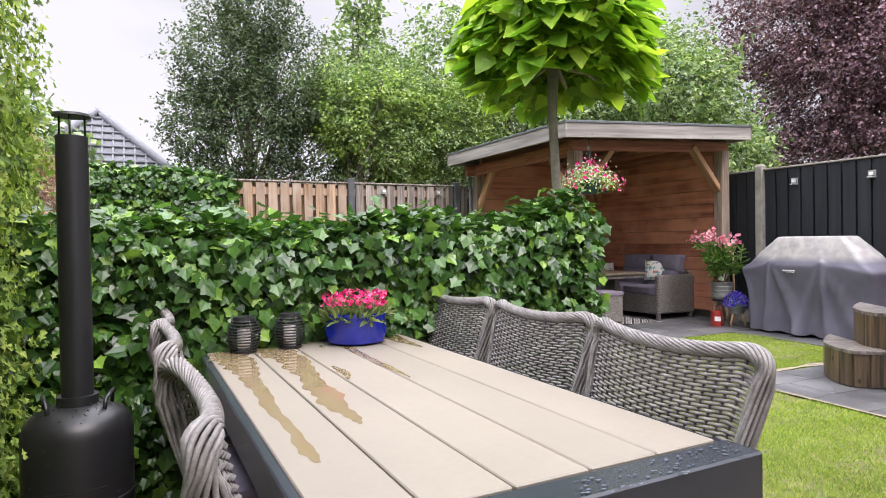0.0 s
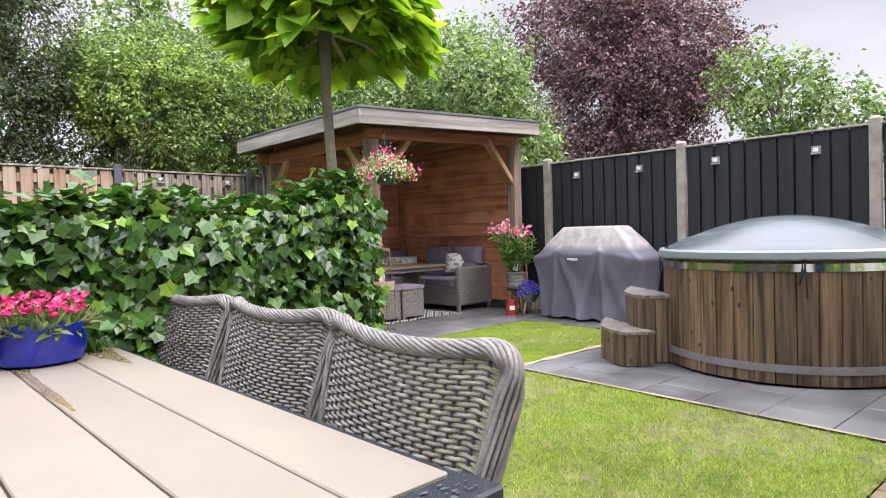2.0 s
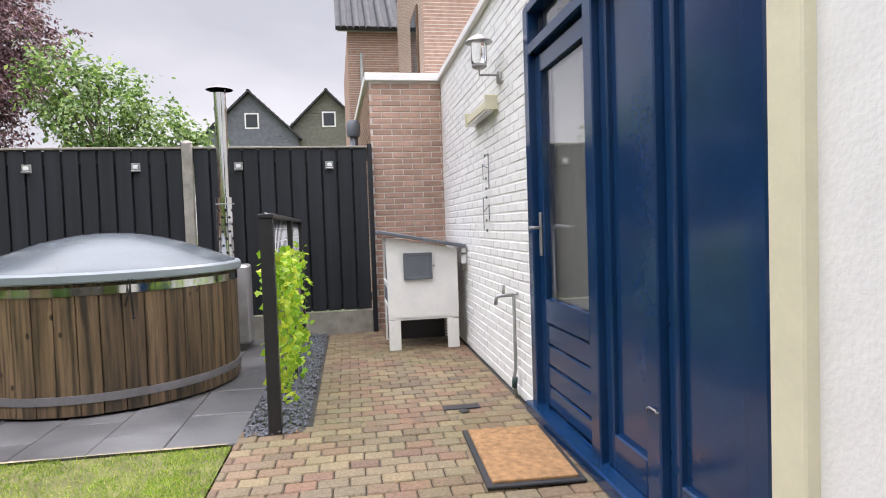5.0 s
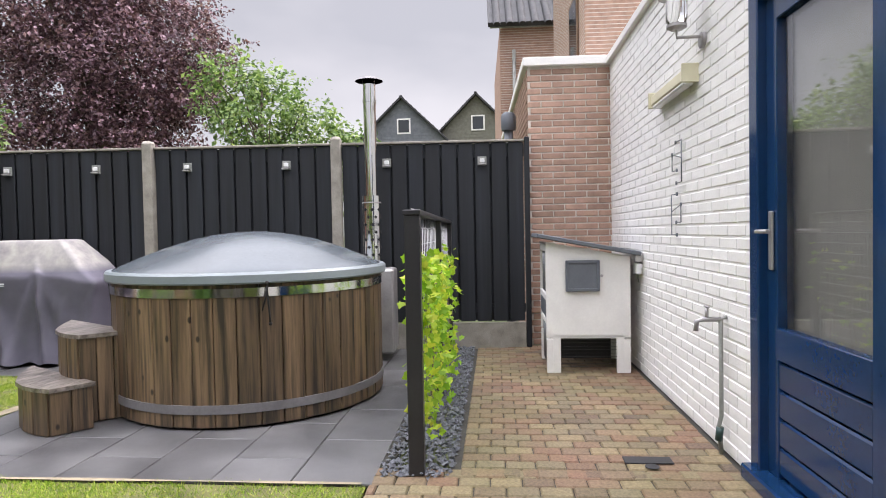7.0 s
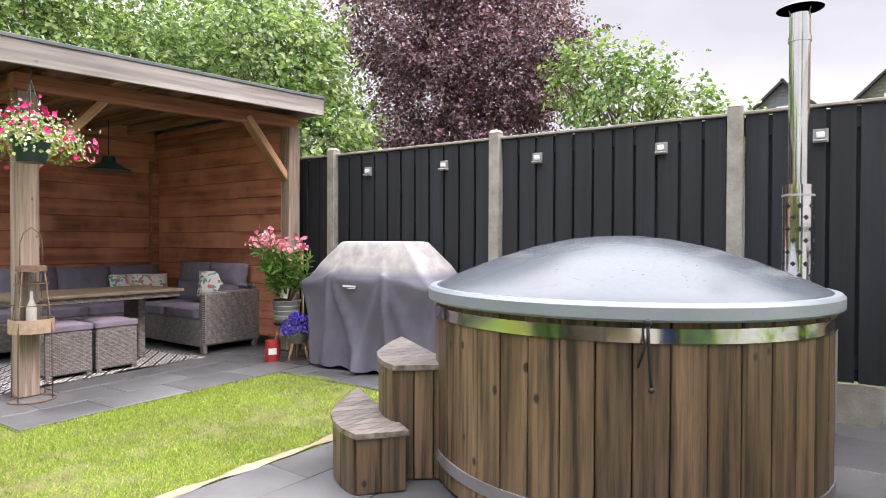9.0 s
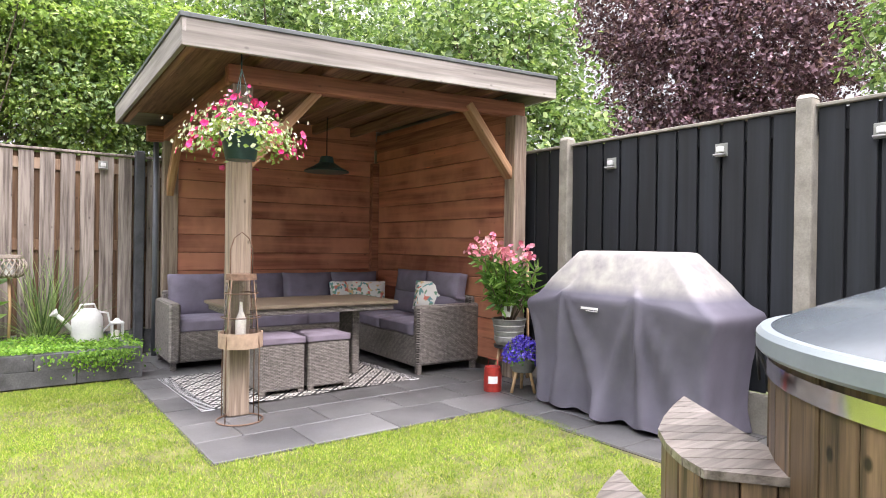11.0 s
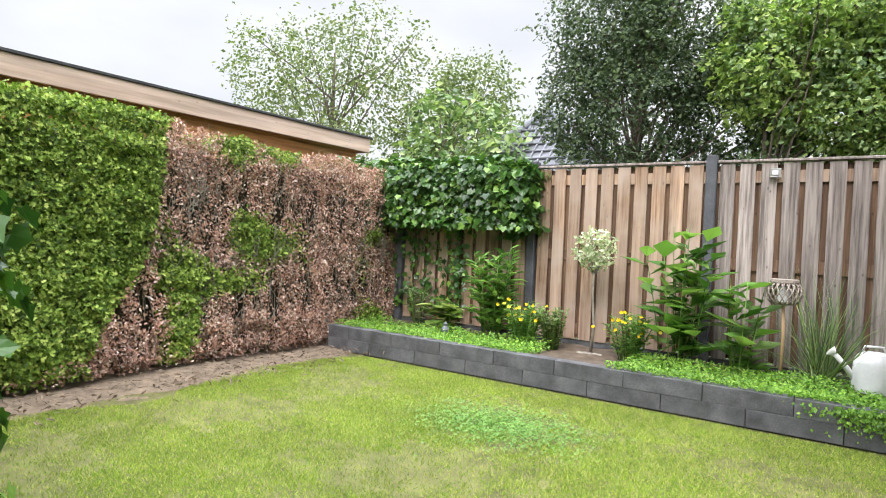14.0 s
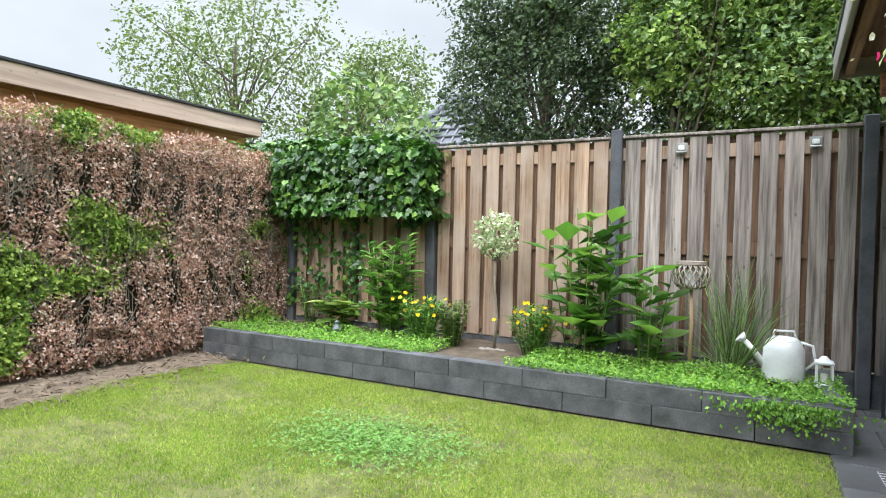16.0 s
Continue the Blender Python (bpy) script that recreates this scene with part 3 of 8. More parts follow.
def lumpy(p, freq=1.0, seed=0.0):
    """A slow noise value for each place."""
    p = np.asarray(p) * freq + seed
    return (np.sin(p[:, 0] * 1.7 + 1.3 * np.sin(p[:, 1] * 1.1)) + np.sin(p[:, 1] * 2.1 + 1.7 * np.sin(p[:, 2] * 1.3)) + np.sin(p[:, 2] * 1.9 + 1.1 * np.sin(p[:, 0] * 1.5))) / 3


piece_cache = {}


def block(size, bev, mat, key=""):
    """A bevelled block's mesh, shared by all pieces of that size."""
    k = (tuple(round(s, 3) for s in size), bev, mat.name, key)
    if k not in piece_cache:
        piece_cache[k] = to_mesh("piece", box(bm_new(), (0, 0, 0), size, None, bev), mat)
    return piece_cache[k]


def piece(name, me, parent, m):
    ob = new(name, me)
    ob.parent = parent
    ob.matrix_basis = m
    return ob

# ---------------------------------------------------------------- ground
HM = pose(5.02, -0.325, 0, 0, 0, -3.3)      # along the house wall, outwards from it
PM = pose(5.72, 6.76, 0, 0, 0, -2.0)        # the pavilion, from its free front post

bm = bm_new()
bmesh.ops.create_grid(bm, x_segments=2, y_segments=2, size=400)
solid("ground", bm, M["far_ground"], "flat grassy earth that reaches the horizon", "ground", m=pose(4, 4, -0.05))

def on_lawn(x, y):
    edge = 0.05 * np.sin(x * 7.0) * np.sin(y * 5.0)
    main = (x > 0.40 + 0.22 * np.sin(y * 1.3) ** 2 + 2.2 * edge) & (x < 5.31) & (y > 4.2) & (y < 8.36)
    near = (x > 2.55) & (x < 5.045 + 0.0577 * (y - 1.5) + edge * 0.6) & (y > 1.80 - 0.325 - 0.058 * (x - 5.02)) & (y <= 4.2)
    strip = (x >= 4.9) & (x < 7.42 - 0.25 * np.clip((4.9 - y), 0, 1) + edge) & (y > 4.165 - 0.0577 * (x - 5.2) + edge * 0.5) & (y < 5.86)
    return main | near | strip

bm = bm_new()
prism(bm, [(-0.4, 4.0), (2.55, 4.0), (2.55, 1.6), (5.03, 1.46), (5.18, 4.15), (7.45, 4.03), (7.45, 5.87), (5.32, 5.87), (5.32, 8.42), (-0.4, 8.42)], -0.04, -0.012)
solid("lawn_soil", bm, M["turf"], "mown lawn turf between the paving and beds", "lawn")

n = 1300000
gx, gy = rng.uniform(0.3, 7.5, n), rng.uniform(1.4, 8.45, n)
keep = on_lawn(gx, gy)
thin = lumpy(np.stack([gx, gy, gx * 0], 1), 2.3)
keep &= rng.random(n) < np.clip(0.62 + 0.8 * thin + 0.55 * lumpy(np.stack([gx, gy, gx * 0], 1), 9.0, 4.0) + 0.25 * lumpy(np.stack([gx, gy, gx * 0], 1), 31.0, 2.0), 0.22, 1.0)
gx, gy = gx[keep], gy[keep]
n = len(gx)
lean = jitter(n, 0.7)
lean[:, 2] = 0.9
part("grass", leaves("grass", np.stack([gx, gy, np.full(n, -0.012)], 1), jitter(n) * (1, 1, 0.1), lean, rng.uniform(0.009, 0.026, n), "blade", M["grass"]))
bpy.data.objects["grass"].data.update()
tagged(bpy.data.objects["grass"], "short bright green grass blades of the lawn", "grass", kind="stuff")

n = 3800
cx, cy = rng.normal(2.95, 0.30, n), rng.normal(7.2, 0.22, n)
nor = jitter(n, 0.35)
nor[:, 2] = 1
part("clover_patch", leaves("clover_patch", np.stack([cx, cy, rng.uniform(0.008, 0.024, n)], 1), nor, jitter(n), rng.uniform(0.010, 0.02, n), "petal", M["clover"]))
tagged(bpy.data.objects["clover_patch"], "blue-green clover patch in the lawn", "clover", kind="stuff")

# bare strip of earth along the hedge
bm = bm_new()
bmesh.ops.create_grid(bm, x_segments=14, y_segments=60, size=0.5, matrix=pose(0.25, 6.9, 0) @ Matrix.Diagonal((1.5, 6.0, 1, 1)))
for v in bm.verts:
    v.co.z = -0.02 + 0.05 * math.exp(-((v.co.x - 0.1) / 0.35) ** 2) * (0.7 + 0.3 * math.sin(v.co.y * 3)) + 0.012 * noise.noise(v.co * 6)
solid("bare_earth", bm, M["straw"], "bare dry earth and litter under the hedge", "earth")
n = 900
lx, ly = rng.normal(0.42, 0.2, n), rng.uniform(4.3, 8.6, n)
part("litter", leaves("litter", np.stack([lx, ly, 0.03 + 0.02 * rng.random(n)], 1), jitter(n, 0.4) + (0, 0, 1), jitter(n), rng.uniform(0.03, 0.08, n), "lance", M["straw"]))
tagged(bpy.data.objects["litter"], "dry brown hedge clippings lying on bare earth", "litter", kind="stuff")

# ---------------------------------------------------------------- black fence
def lamp_small(m, group, shade):
    t = thing("fence_lamp", "small square " + shade + " solar lamp screwed to the fence", "lamp", m, group)
    part("backplate", box(bm_new(), (0, 0, 0), (0.09, 0.012, 0.09), None, 0.003), M["zinc"] if shade != "white" else M["white_paint"], t)
    bm = bm_new()
    box(bm, (0, -0.018, 0.004), (0.048, 0.026, 0.04), None, 0.008, 2)
    part("lens", bm, M["enamel"], t, "frosted white lens")
    part("rim", box(bm_new(), (0, -0.03, -0.034), (0.08, 0.03, 0.012), None, 0.003), M["dull_steel"], t)
    return t

fence = thing("wall_black_fence", "black stained board fence with concrete posts", "fence", pose(8.40, 0, 0), kind="structure")
posts_y = [0.36, 2.25, 4.17, 6.12, 8.03, 9.9]
for y in posts_y[1:5]:
    bm = box(bm_new(), (0, 0, 1.06), (0.10, 0.10, 2.14), None, 0.008)
    lathe(bm, [(0.07, 2.13), (0.05, 2.155), (0.001, 2.165)], 4, pose(0, 0, 0, 0, 0, 45))
    part("post", bm, M["concrete"], fence, "weathered grey concrete post", pose(-0.035, y, 0))
for a, b in zip(posts_y, posts_y[1:]):
    lo, hi = a + (0.05 if a > 1 else 0.0), b - 0.05
    k = 11
    w = (hi - lo) / k
    h = 1.80
    for i in range(k):
        piece("board", block((0.018, round(w - 0.022, 3), h), 0.003, M["black_board"]), fence, pose(-0.020, lo + w * (i + 0.5), 0.27 + h / 2, 0, rng.uniform(-0.1, 0.1), rng.uniform(-0.5, 0.5)))
        if i:
            piece("back_board", block((0.018, 0.10, h - 0.01), 0.003, M["black_board"]), fence, pose(0.022, lo + w * i, 0.27 + h / 2))
    for z in (0.40, 1.99):
        part("rail", box(bm_new(), (0.0, (lo + hi) / 2, z), (0.02, hi - lo, 0.13 if z > 1 else 0.09), None, 0.003), M["black_board"], fence)
    part("kickboard", box(bm_new(), (0.0, (lo + hi) / 2, 0.12), (0.045, hi - lo, 0.27), None, 0.006), M["concrete"], fence, "concrete gravel board")
    part("cap", box(bm_new(), (-0.005, (lo + hi) / 2, 2.085), (0.085, hi - lo, 0.022), None, 0.004), M["concrete"], fence, "pale weathered capping")
part("end_post", box(bm_new(), (0, 0.33, 1.06), (0.06, 0.05, 2.12), None, 0.004), M["black_board"], fence)
for y in (0.78, 1.74, 2.76, 3.775, 4.72, 5.645):
    lamp_small(pose(8.40 - 0.03, y, 1.885, 0, 0, -90), "lamps along the black fence", "steel")

# ---------------------------------------------------------------- wooden fence
wf = thing("wall_wood_fence", "weathered brown timber fence with dark posts", "fence", pose(0, 9.74, 0), kind="structure")
wposts = [-1.8, 0.07, 1.92, 3.765, 5.61, 7.45, 8.4]
for x in wposts[1:-1]:
    part("post", box(bm_new(), (0, -0.02, 1.08), (0.095, 0.10, 2.18), None, 0.008), M["dark_post"], wf, "dark grey concrete post", pose(x, 0, 0))
for j, (a, b) in enumerate(zip(wposts, wposts[1:])):
    lo, hi = a + 0.05, b - 0.05
    k = max(4, round((hi - lo) / 0.178))
    w = (hi - lo) / k
    grey = j >= 3
    for i in range(k):
        hh = 1.83
        piece("board", block((0.128, 0.018, hh), 0.003, M["grey_fence_wood"] if grey else M["fence_wood"]), wf,
              pose(lo + w * (i + 0.5), -0.022, 0.25 + hh / 2, 0, rng.uniform(-0.15, 0.15), rng.uniform(-0.6, 0.6)))
        # back boards take the gap tone, with the shade of the gaps in it
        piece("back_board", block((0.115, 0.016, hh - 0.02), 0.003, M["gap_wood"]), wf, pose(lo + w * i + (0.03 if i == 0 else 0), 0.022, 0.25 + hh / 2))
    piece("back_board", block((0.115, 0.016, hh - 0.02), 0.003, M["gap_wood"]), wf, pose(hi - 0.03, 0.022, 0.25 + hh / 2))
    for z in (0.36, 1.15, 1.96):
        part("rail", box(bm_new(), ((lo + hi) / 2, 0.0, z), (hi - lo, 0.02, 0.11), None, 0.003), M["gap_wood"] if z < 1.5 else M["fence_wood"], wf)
    part("cap", box(bm_new(), ((lo + hi) / 2, -0.005, 2.105), (hi - lo, 0.085, 0.024), None, 0.004), M["grey_fence_wood"], wf)
    part("kickboard", box(bm_new(), ((lo + hi) / 2, 0, 0.12), (hi - lo, 0.04, 0.26), None, 0.005), M["dark_concrete"], wf)
for x in (4.30, 5.26):
    lamp_small(pose(x, 9.70, 1.985), "lamps on the wooden fence", "steel")

# ---------------------------------------------------------------- planter of stacked blocks
pl = thing("planter_wall", "low planter wall of stacked dark grey concrete blocks", "planter", pose(0, 8.40, 0), kind="structure")
for row in range(2):
    x = 0.12 - 0.3 * row
    while x < 5.42:
        x1 = min(x + 0.597, 5.42)
        x0 = max(x, 0.12)
        if x1 - x0 > 0.05:
            piece("block", block((round(x1 - x0 - 0.002, 3), 0.12, 0.1305), 0.003, M["dark_concrete"]), pl, pose((x0 + x1) / 2, 0.06 + rng.uniform(-0.003, 0.003), 0.065 + 0.132 * row))
        x += 0.6
for k in range(2):
    for row in range(2):
        piece("block", block((0.12, 0.558, 0.1305), 0.003, M["dark_concrete"]), pl, pose(5.36, 0.40 + 0.56 * k, 0.065 + 0.132 * row))
bm = bm_new()
bmesh.ops.create_grid(bm, x_segments=60, y_segments=14, size=0.5, matrix=pose(2.75, 9.1, 0.2) @ Matrix.Diagonal((5.4, 1.18, 1, 1)))
for v in bm.verts:
    v.co.z += 0.02 * noise.noise(v.co * 5)
solid("bed_soil", bm, M["soil"], "dark crumbly soil filling the raised bed", "soil")

def cover_area(x0, x1, y0, y1, count, name, label):
    px, py = rng.uniform(x0, x1, count), rng.uniform(y0, y1, count)
    m = lumpy(np.stack([px, py, px * 0], 1), 4.0)
    pz = 0.20 + rng.random(count) * (0.085 + 0.05 * m)
    over = (py < 8.47)
    pz[over] = 0.27 + rng.random(over.sum()) * 0.05
    nor = jitter(count, 0.6) + (0, -0.3, 1)
    part(name, leaves(name, np.stack([px, py, pz], 1), nor, jitter(count) + (0, -0.3, 0.2), rng.uniform(0.018, 0.036, count), "oval", M["groundcover"]))
    tagged(bpy.data.objects[name], label, "groundcover", kind="stuff")
cover_area(0.15, 2.45, 8.46, 9.2, 9000, "periwinkle_bed", "low bright green groundcover in the raised bed")
cover_area(3.25, 5.42, 8.42, 9.3, 13000, "groundcover_mat", "dense small-leaved groundcover spilling over the planter edge")
# runners that hang over the corner
n = 700
hx_, hz_ = rng.normal(5.1, 0.16, n), 0.27 - np.abs(rng.normal(0, 0.07, n))
part("trailing_shoots", leaves("trailing_shoots", np.stack([hx_, 8.385 - 0.02 * rng.random(n), hz_], 1), jitter(n, 0.4) + (0, -1, 0.3), jitter(n, 0.5) + (0, 0, -1), rng.uniform(0.018, 0.034, n), "oval", M["groundcover"]))
tagged(bpy.data.objects["trailing_shoots"], "green shoots trailing over the planter wall", "groundcover", kind="stuff")

# ---------------------------------------------------------------- conifer hedge, part green, part dead
def stems(name, mat, starts, ends, r, parent=None, seg=5):
    bm = bm_new()
    for p, q in zip(starts, ends):
        p, q = Vector(p), Vector(q)
        mid = (p + q) / 2 + Vector(rng.normal(0, 0.03, 3))
        tube(bm, [p, mid, q], [r, r * 0.8, r * 0.5], seg, False)
    ob = part(name, bm, mat, parent)
    ob["kind"] = "stuff"
    return ob

hedge = thing("conifer_hedge", "tall clipped conifer hedge, half green and half dead brown", "hedge", pose(-0.3, 6, 0))
# added solid boxes stand for the shaded inside of the hedge
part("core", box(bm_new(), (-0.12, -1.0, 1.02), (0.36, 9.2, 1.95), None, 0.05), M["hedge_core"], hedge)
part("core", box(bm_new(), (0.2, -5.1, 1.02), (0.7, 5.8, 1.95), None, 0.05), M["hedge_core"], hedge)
n = 165000
hy = np.where(rng.random(n) < 0.84, rng.uniform(3.9, 9.65, n), rng.uniform(-2.2, 3.9, n))
hz = rng.uniform(0.04, 2.2, n)
face = rng.random(n) < 0.86
hx = np.where(face, 0.02, rng.uniform(-0.65, 0.02, n))
hz = np.where(face, hz, 2.16)
p = np.stack([hx, hy, hz], 1)
shelf = np.sin(p[:, 2] * 26 + 2.5 * np.sin(p[:, 1] * 3.1) + 1.7 * np.sin(p[:, 1] * 7.3 + 1))
bulge = lumpy(p, 2.2) * 0.05 + lumpy(p, 6.0, 3.0) * 0.03 + lumpy(p, 15.0, 1.0) * 0.045 + 0.03 * shelf * lumpy(p, 4.0, 9.0)
lean_in = 0.38 / (1 + np.exp((hy - 4.0) / 0.12))
p[:, 0] += lean_in
p[:, 0] += np.where(face, bulge - 0.10 * np.clip(0.4 - hz, 0, 1) + rng.normal(-0.03, 0.035, n), 0)
low = np.clip((hy - 6.5) / 0.6, 0, 1) * (0.13 + 0.03 * np.sin(hy * 5))
p[:, 2] += np.where(face, 0, bulge * 1.2 - low + rng.normal(0, 0.03, n))
keep = (p[:, 2] < 2.24 - low)
border = 6.12 + 0.30 * np.clip(p[:, 2] - 0.6, -1, 1) + 0.35 * lumpy(p, 2.3, 5.0)
patch = lumpy(p * (1, 1.5, 0.8), 2.6, 2.2)
col = np.zeros(n)
for by, bz, ry_, rz_ in ((7.25, 2.02, 0.28, 0.2), (7.4, 1.25, 0.26, 0.24), (7.7, 1.12, 0.22, 0.12), (6.75, 0.85, 0.24, 0.2), (6.72, 0.35, 0.2, 0.32), (7.15, 0.75, 0.3, 0.12), (9.25, 1.25, 0.16, 0.1), (9.2, 0.3, 0.3, 0.14), (7.75, 2.05, 0.2, 0.1)):
    col += np.exp(-((p[:, 1] - by) / ry_) ** 2 - ((p[:, 2] - bz) / rz_) ** 2)
dead = (p[:, 1] > border) & (col + 0.45 * patch + 0.5 * (rng.random(n) - 0.25) < 0.55)
dead |= (p[:, 1] > 3) & (p[:, 1] < border) & (p[:, 2] < 0.28 + 0.2 * patch) & (rng.random(n) < 0.55)
keep &= ~(dead & (lumpy(p * (1, 1, 0.3), 13.0, 7.0) + 0.25 * rng.normal(0, 1, n) < -0.30))
nor = np.where(face[:, None], np.array([1.0, 0, 0.35]), np.array([0.2, 0, 1.0])) + jitter(n, 0.5)
tip = np.where(face[:, None], np.array([0.6, 0, 0.5]), np.array([0.3, 0, 0.8])) + jitter(n, 0.7)
off = np.array([0.3, -6, 0])
for sel, nm, mt, lo, hi, lb in ((keep & ~dead, "green_sprays", "thuja", 0.022, 0.054, "yellow-green living sprays"), (keep & dead, "dead_sprays", "dead_thuja", 0.014, 0.04, "dry pinkish brown dead sprays")):
    me = leaves(nm, p[sel] + off, nor[sel], tip[sel], rng.uniform(lo, hi, sel.sum()), "spray", M[mt])
    part(nm, me, M[mt], hedge, lb)
k = 800
ys, zs = rng.uniform(6.3, 9.6, k), rng.uniform(0.1, 1.9, k)
st = np.stack([rng.uniform(0.2, 0.33, k), ys - 6, zs], 1)
en = st + np.stack([rng.uniform(0.0, 0.07, k), rng.normal(0, 0.12, k), rng.uniform(0.1, 0.4, k)], 1)
stems("twig_tangle", M["pale_bark"], st, en, 0.004, hedge, 4)

# ---------------------------------------------------------------- ivy hedge by the table
def ivy_mass(name, label, lo, hi, count, size, topf, parent_m, sides="fbte"):
    t = thing(name, label, "hedge", parent_m)
    c = [(a + b) / 2 for a, b in zip(lo, hi)]
    # added dark box fills the shaded depth behind the leaves
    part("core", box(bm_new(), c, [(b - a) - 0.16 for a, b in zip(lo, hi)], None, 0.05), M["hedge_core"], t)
    area = {"f": (hi[0] - lo[0]) * (hi[2] - lo[2]), "b": (hi[0] - lo[0]) * (hi[2] - lo[2]), "t": (hi[0] - lo[0]) * (hi[1] - lo[1]), "e": (hi[1] - lo[1]) * (hi[2] - lo[2])}
    tot = sum(area[s] for s in sides)
    P_, N_, T_ = [], [], []
    for s in sides:
        k = int(count * area[s] / tot)
        x, y, z = rng.uniform(lo[0], hi[0], k), rng.uniform(lo[1], hi[1], k), rng.uniform(lo[2], hi[2], k)
        if s == "f":
            y[:] = lo[1]
            nn = (0, -1, 0.45)
        elif s == "b":
            y[:] = hi[1]
            nn = (0, 1, 0.45)
        elif s == "t":
            z[:] = hi[2]
            nn = (0, 0, 1)
        else:
            x[:] = hi[0]
            nn = (1, 0, 0.45)
        q = np.stack([x, y, z], 1)
        up = topf(q)
        q[:, 2] = lo[2] + (q[:, 2] - lo[2]) * (hi[2] - lo[2] + up) / (hi[2] - lo[2])
        nn = np.array(nn)
        depth = lumpy(q, 3.5) * 0.05 + lumpy(q, 11.0, 2.0) * 0.035 + rng.normal(-0.015, 0.05, k)
        flat = np.array([1, 1, 0.0]) if s != "t" else np.array([0, 0, 1.0])
        q += nn * flat * depth[:, None]
        P_.append(q)
        N_.append(nn + jitter(k, 0.42))
        T_.append(np.array([0, 0, -1.0]) + 0.6 * nn * flat + jitter(k, 0.55) if s != "t" else jitter(k, 1.0) + (0, -0.4, 0))
    q, nn, tt = np.concatenate(P_), np.concatenate(N_), np.concatenate(T_)
    part("leaves", leaves("leaves", q, nn, tt, rng.uniform(size * 0.5, size * 1.15, len(q)), "ivy", M["ivy"]), M["ivy"], t, "glossy lobed ivy leaves")
    return t

ivy_mass("ivy_hedge", "clipped dark green ivy hedge beside the dining table", (0.15, 3.56, 0.0), (3.24, 4.07, 1.25), 26000, 0.066,
         lambda q: 0.03 * lumpy(q, 2.5) + 0.13 * np.exp(-((q[:, 0] - 3.1) / 0.33) ** 2), Matrix())
ivy_mass("ivy_on_fence", "thick ivy hanging over the timber fence top", (-1.2, 9.42, 1.42), (1.99, 9.95, 2.15), 7200, 0.082,
         lambda q: 0.07 * lumpy(q, 2.1) - 0.10 * np.clip((q[:, 0] - 1.4) / 0.4, 0, 1), Matrix(), "fte")
# thin ivy runners down the boards
n = 520
kx = np.where(rng.random(n) < 0.45, rng.normal(0.98, 0.1, n), rng.normal(0.35, 0.22, n))
kx = np.where(rng.random(n) < 0.25, rng.normal(1.72, 0.09, n), kx)
kz = np.where(kx > 1.5, rng.uniform(1.3, 1.6, n), rng.uniform(0.35, 1.5, n))
runner = thing("ivy_runners", "thin ivy runners climbing the fence boards", "ivy", pose(0.7, 9.7, 0.3))
part("leaves", leaves("leaves", np.stack([kx - 0.7, np.full(n, -0.05) - 0.02 * rng.random(n), kz - 0.3], 1), jitter(n, 0.4) + (0, -1, 0.3), jitter(n, 0.5) + (0, 0, -1), rng.uniform(0.035, 0.08, n), "ivy", M["ivy"]), M["ivy"], runner)
stems("vine", M["twig"], [(0.25, -0.03, 0.0), (-0.4, -0.03, 0.0), (-0.2, -0.03, 0.0)], [(0.3, -0.03, 1.3), (-0.3, -0.03, 1.3), (-0.35, -0.03, 1.2)], 0.007, runner)

# ---------------------------------------------------------------- pavilion
pav = thing("pavilion", "open timber garden pavilion with reddish plank walls and flat roof", "pavilion", PM)
W, D = 2.50, 2.62          # between the corner posts
for x, y, lab in ((0, 0, "weathered square post"), (W, -0.06, "weathered square post"), (0.03, D, "square post"), (W, D, "square post")):
    ph = 2.29 + 0.0434 * x
    part("post", box(bm_new(), (0, 0, ph / 2), (0.145, 0.145, ph), None, 0.008), M["post_wood"], pav, lab, pose(x, y, 0))
zb = 2.27
part("front_beam", box(bm_new(), (0, 0, 0), (W + 0.20, 0.09, 0.13), None, 0.006), M["pav_beam"], pav, "", pose(W / 2, -0.03, 2.41, 0, -2.49, 0))
part("back_beam", box(bm_new(), (0, 0, 0), (W + 0.4, 0.09, 0.16), None, 0.006), M["pav_beam"], pav, "", pose(W / 2, D, zb + 0.11, 0, -2.49, 0))
part("side_beam", box(bm_new(), (0, 0, 0), (0.09, D, 0.16), None, 0.006), M["pav_beam_y"], pav, "", pose(0, D / 2, zb + 0.06))
part("side_beam", box(bm_new(), (0, 0, 0), (0.09, D, 0.16), None, 0.006), M["pav_beam_y"], pav, "", pose(W, D / 2, zb + 0.16))
def brace(x, y, dx, dy):
    rise = 0.0434 * x
    a, b = Vector((x, y, 1.74 + rise)), Vector((x + dx, y + dy, 2.29 + rise))
    d = b - a
    q = d.to_track_quat("Z", "Y").to_matrix().to_4x4()
    part("brace", box(bm_new(), (0, 0, 0), (0.07 if dx == 0 else 0.115, 0.07 if dx else 0.115, d.length + 0.10), None, 0.005), M["brace_wood"], pav, "diagonal timber brace", Matrix.Translation((a + b) / 2) @ q)
brace(0.05, 0.0, 0.48, 0.0)
brace(W - 0.05, -0.04, -0.48, 0.0)
brace(0.0, 0.05, 0.0, 0.46)
brace(0.02, D - 0.05, 0.0, -0.46)
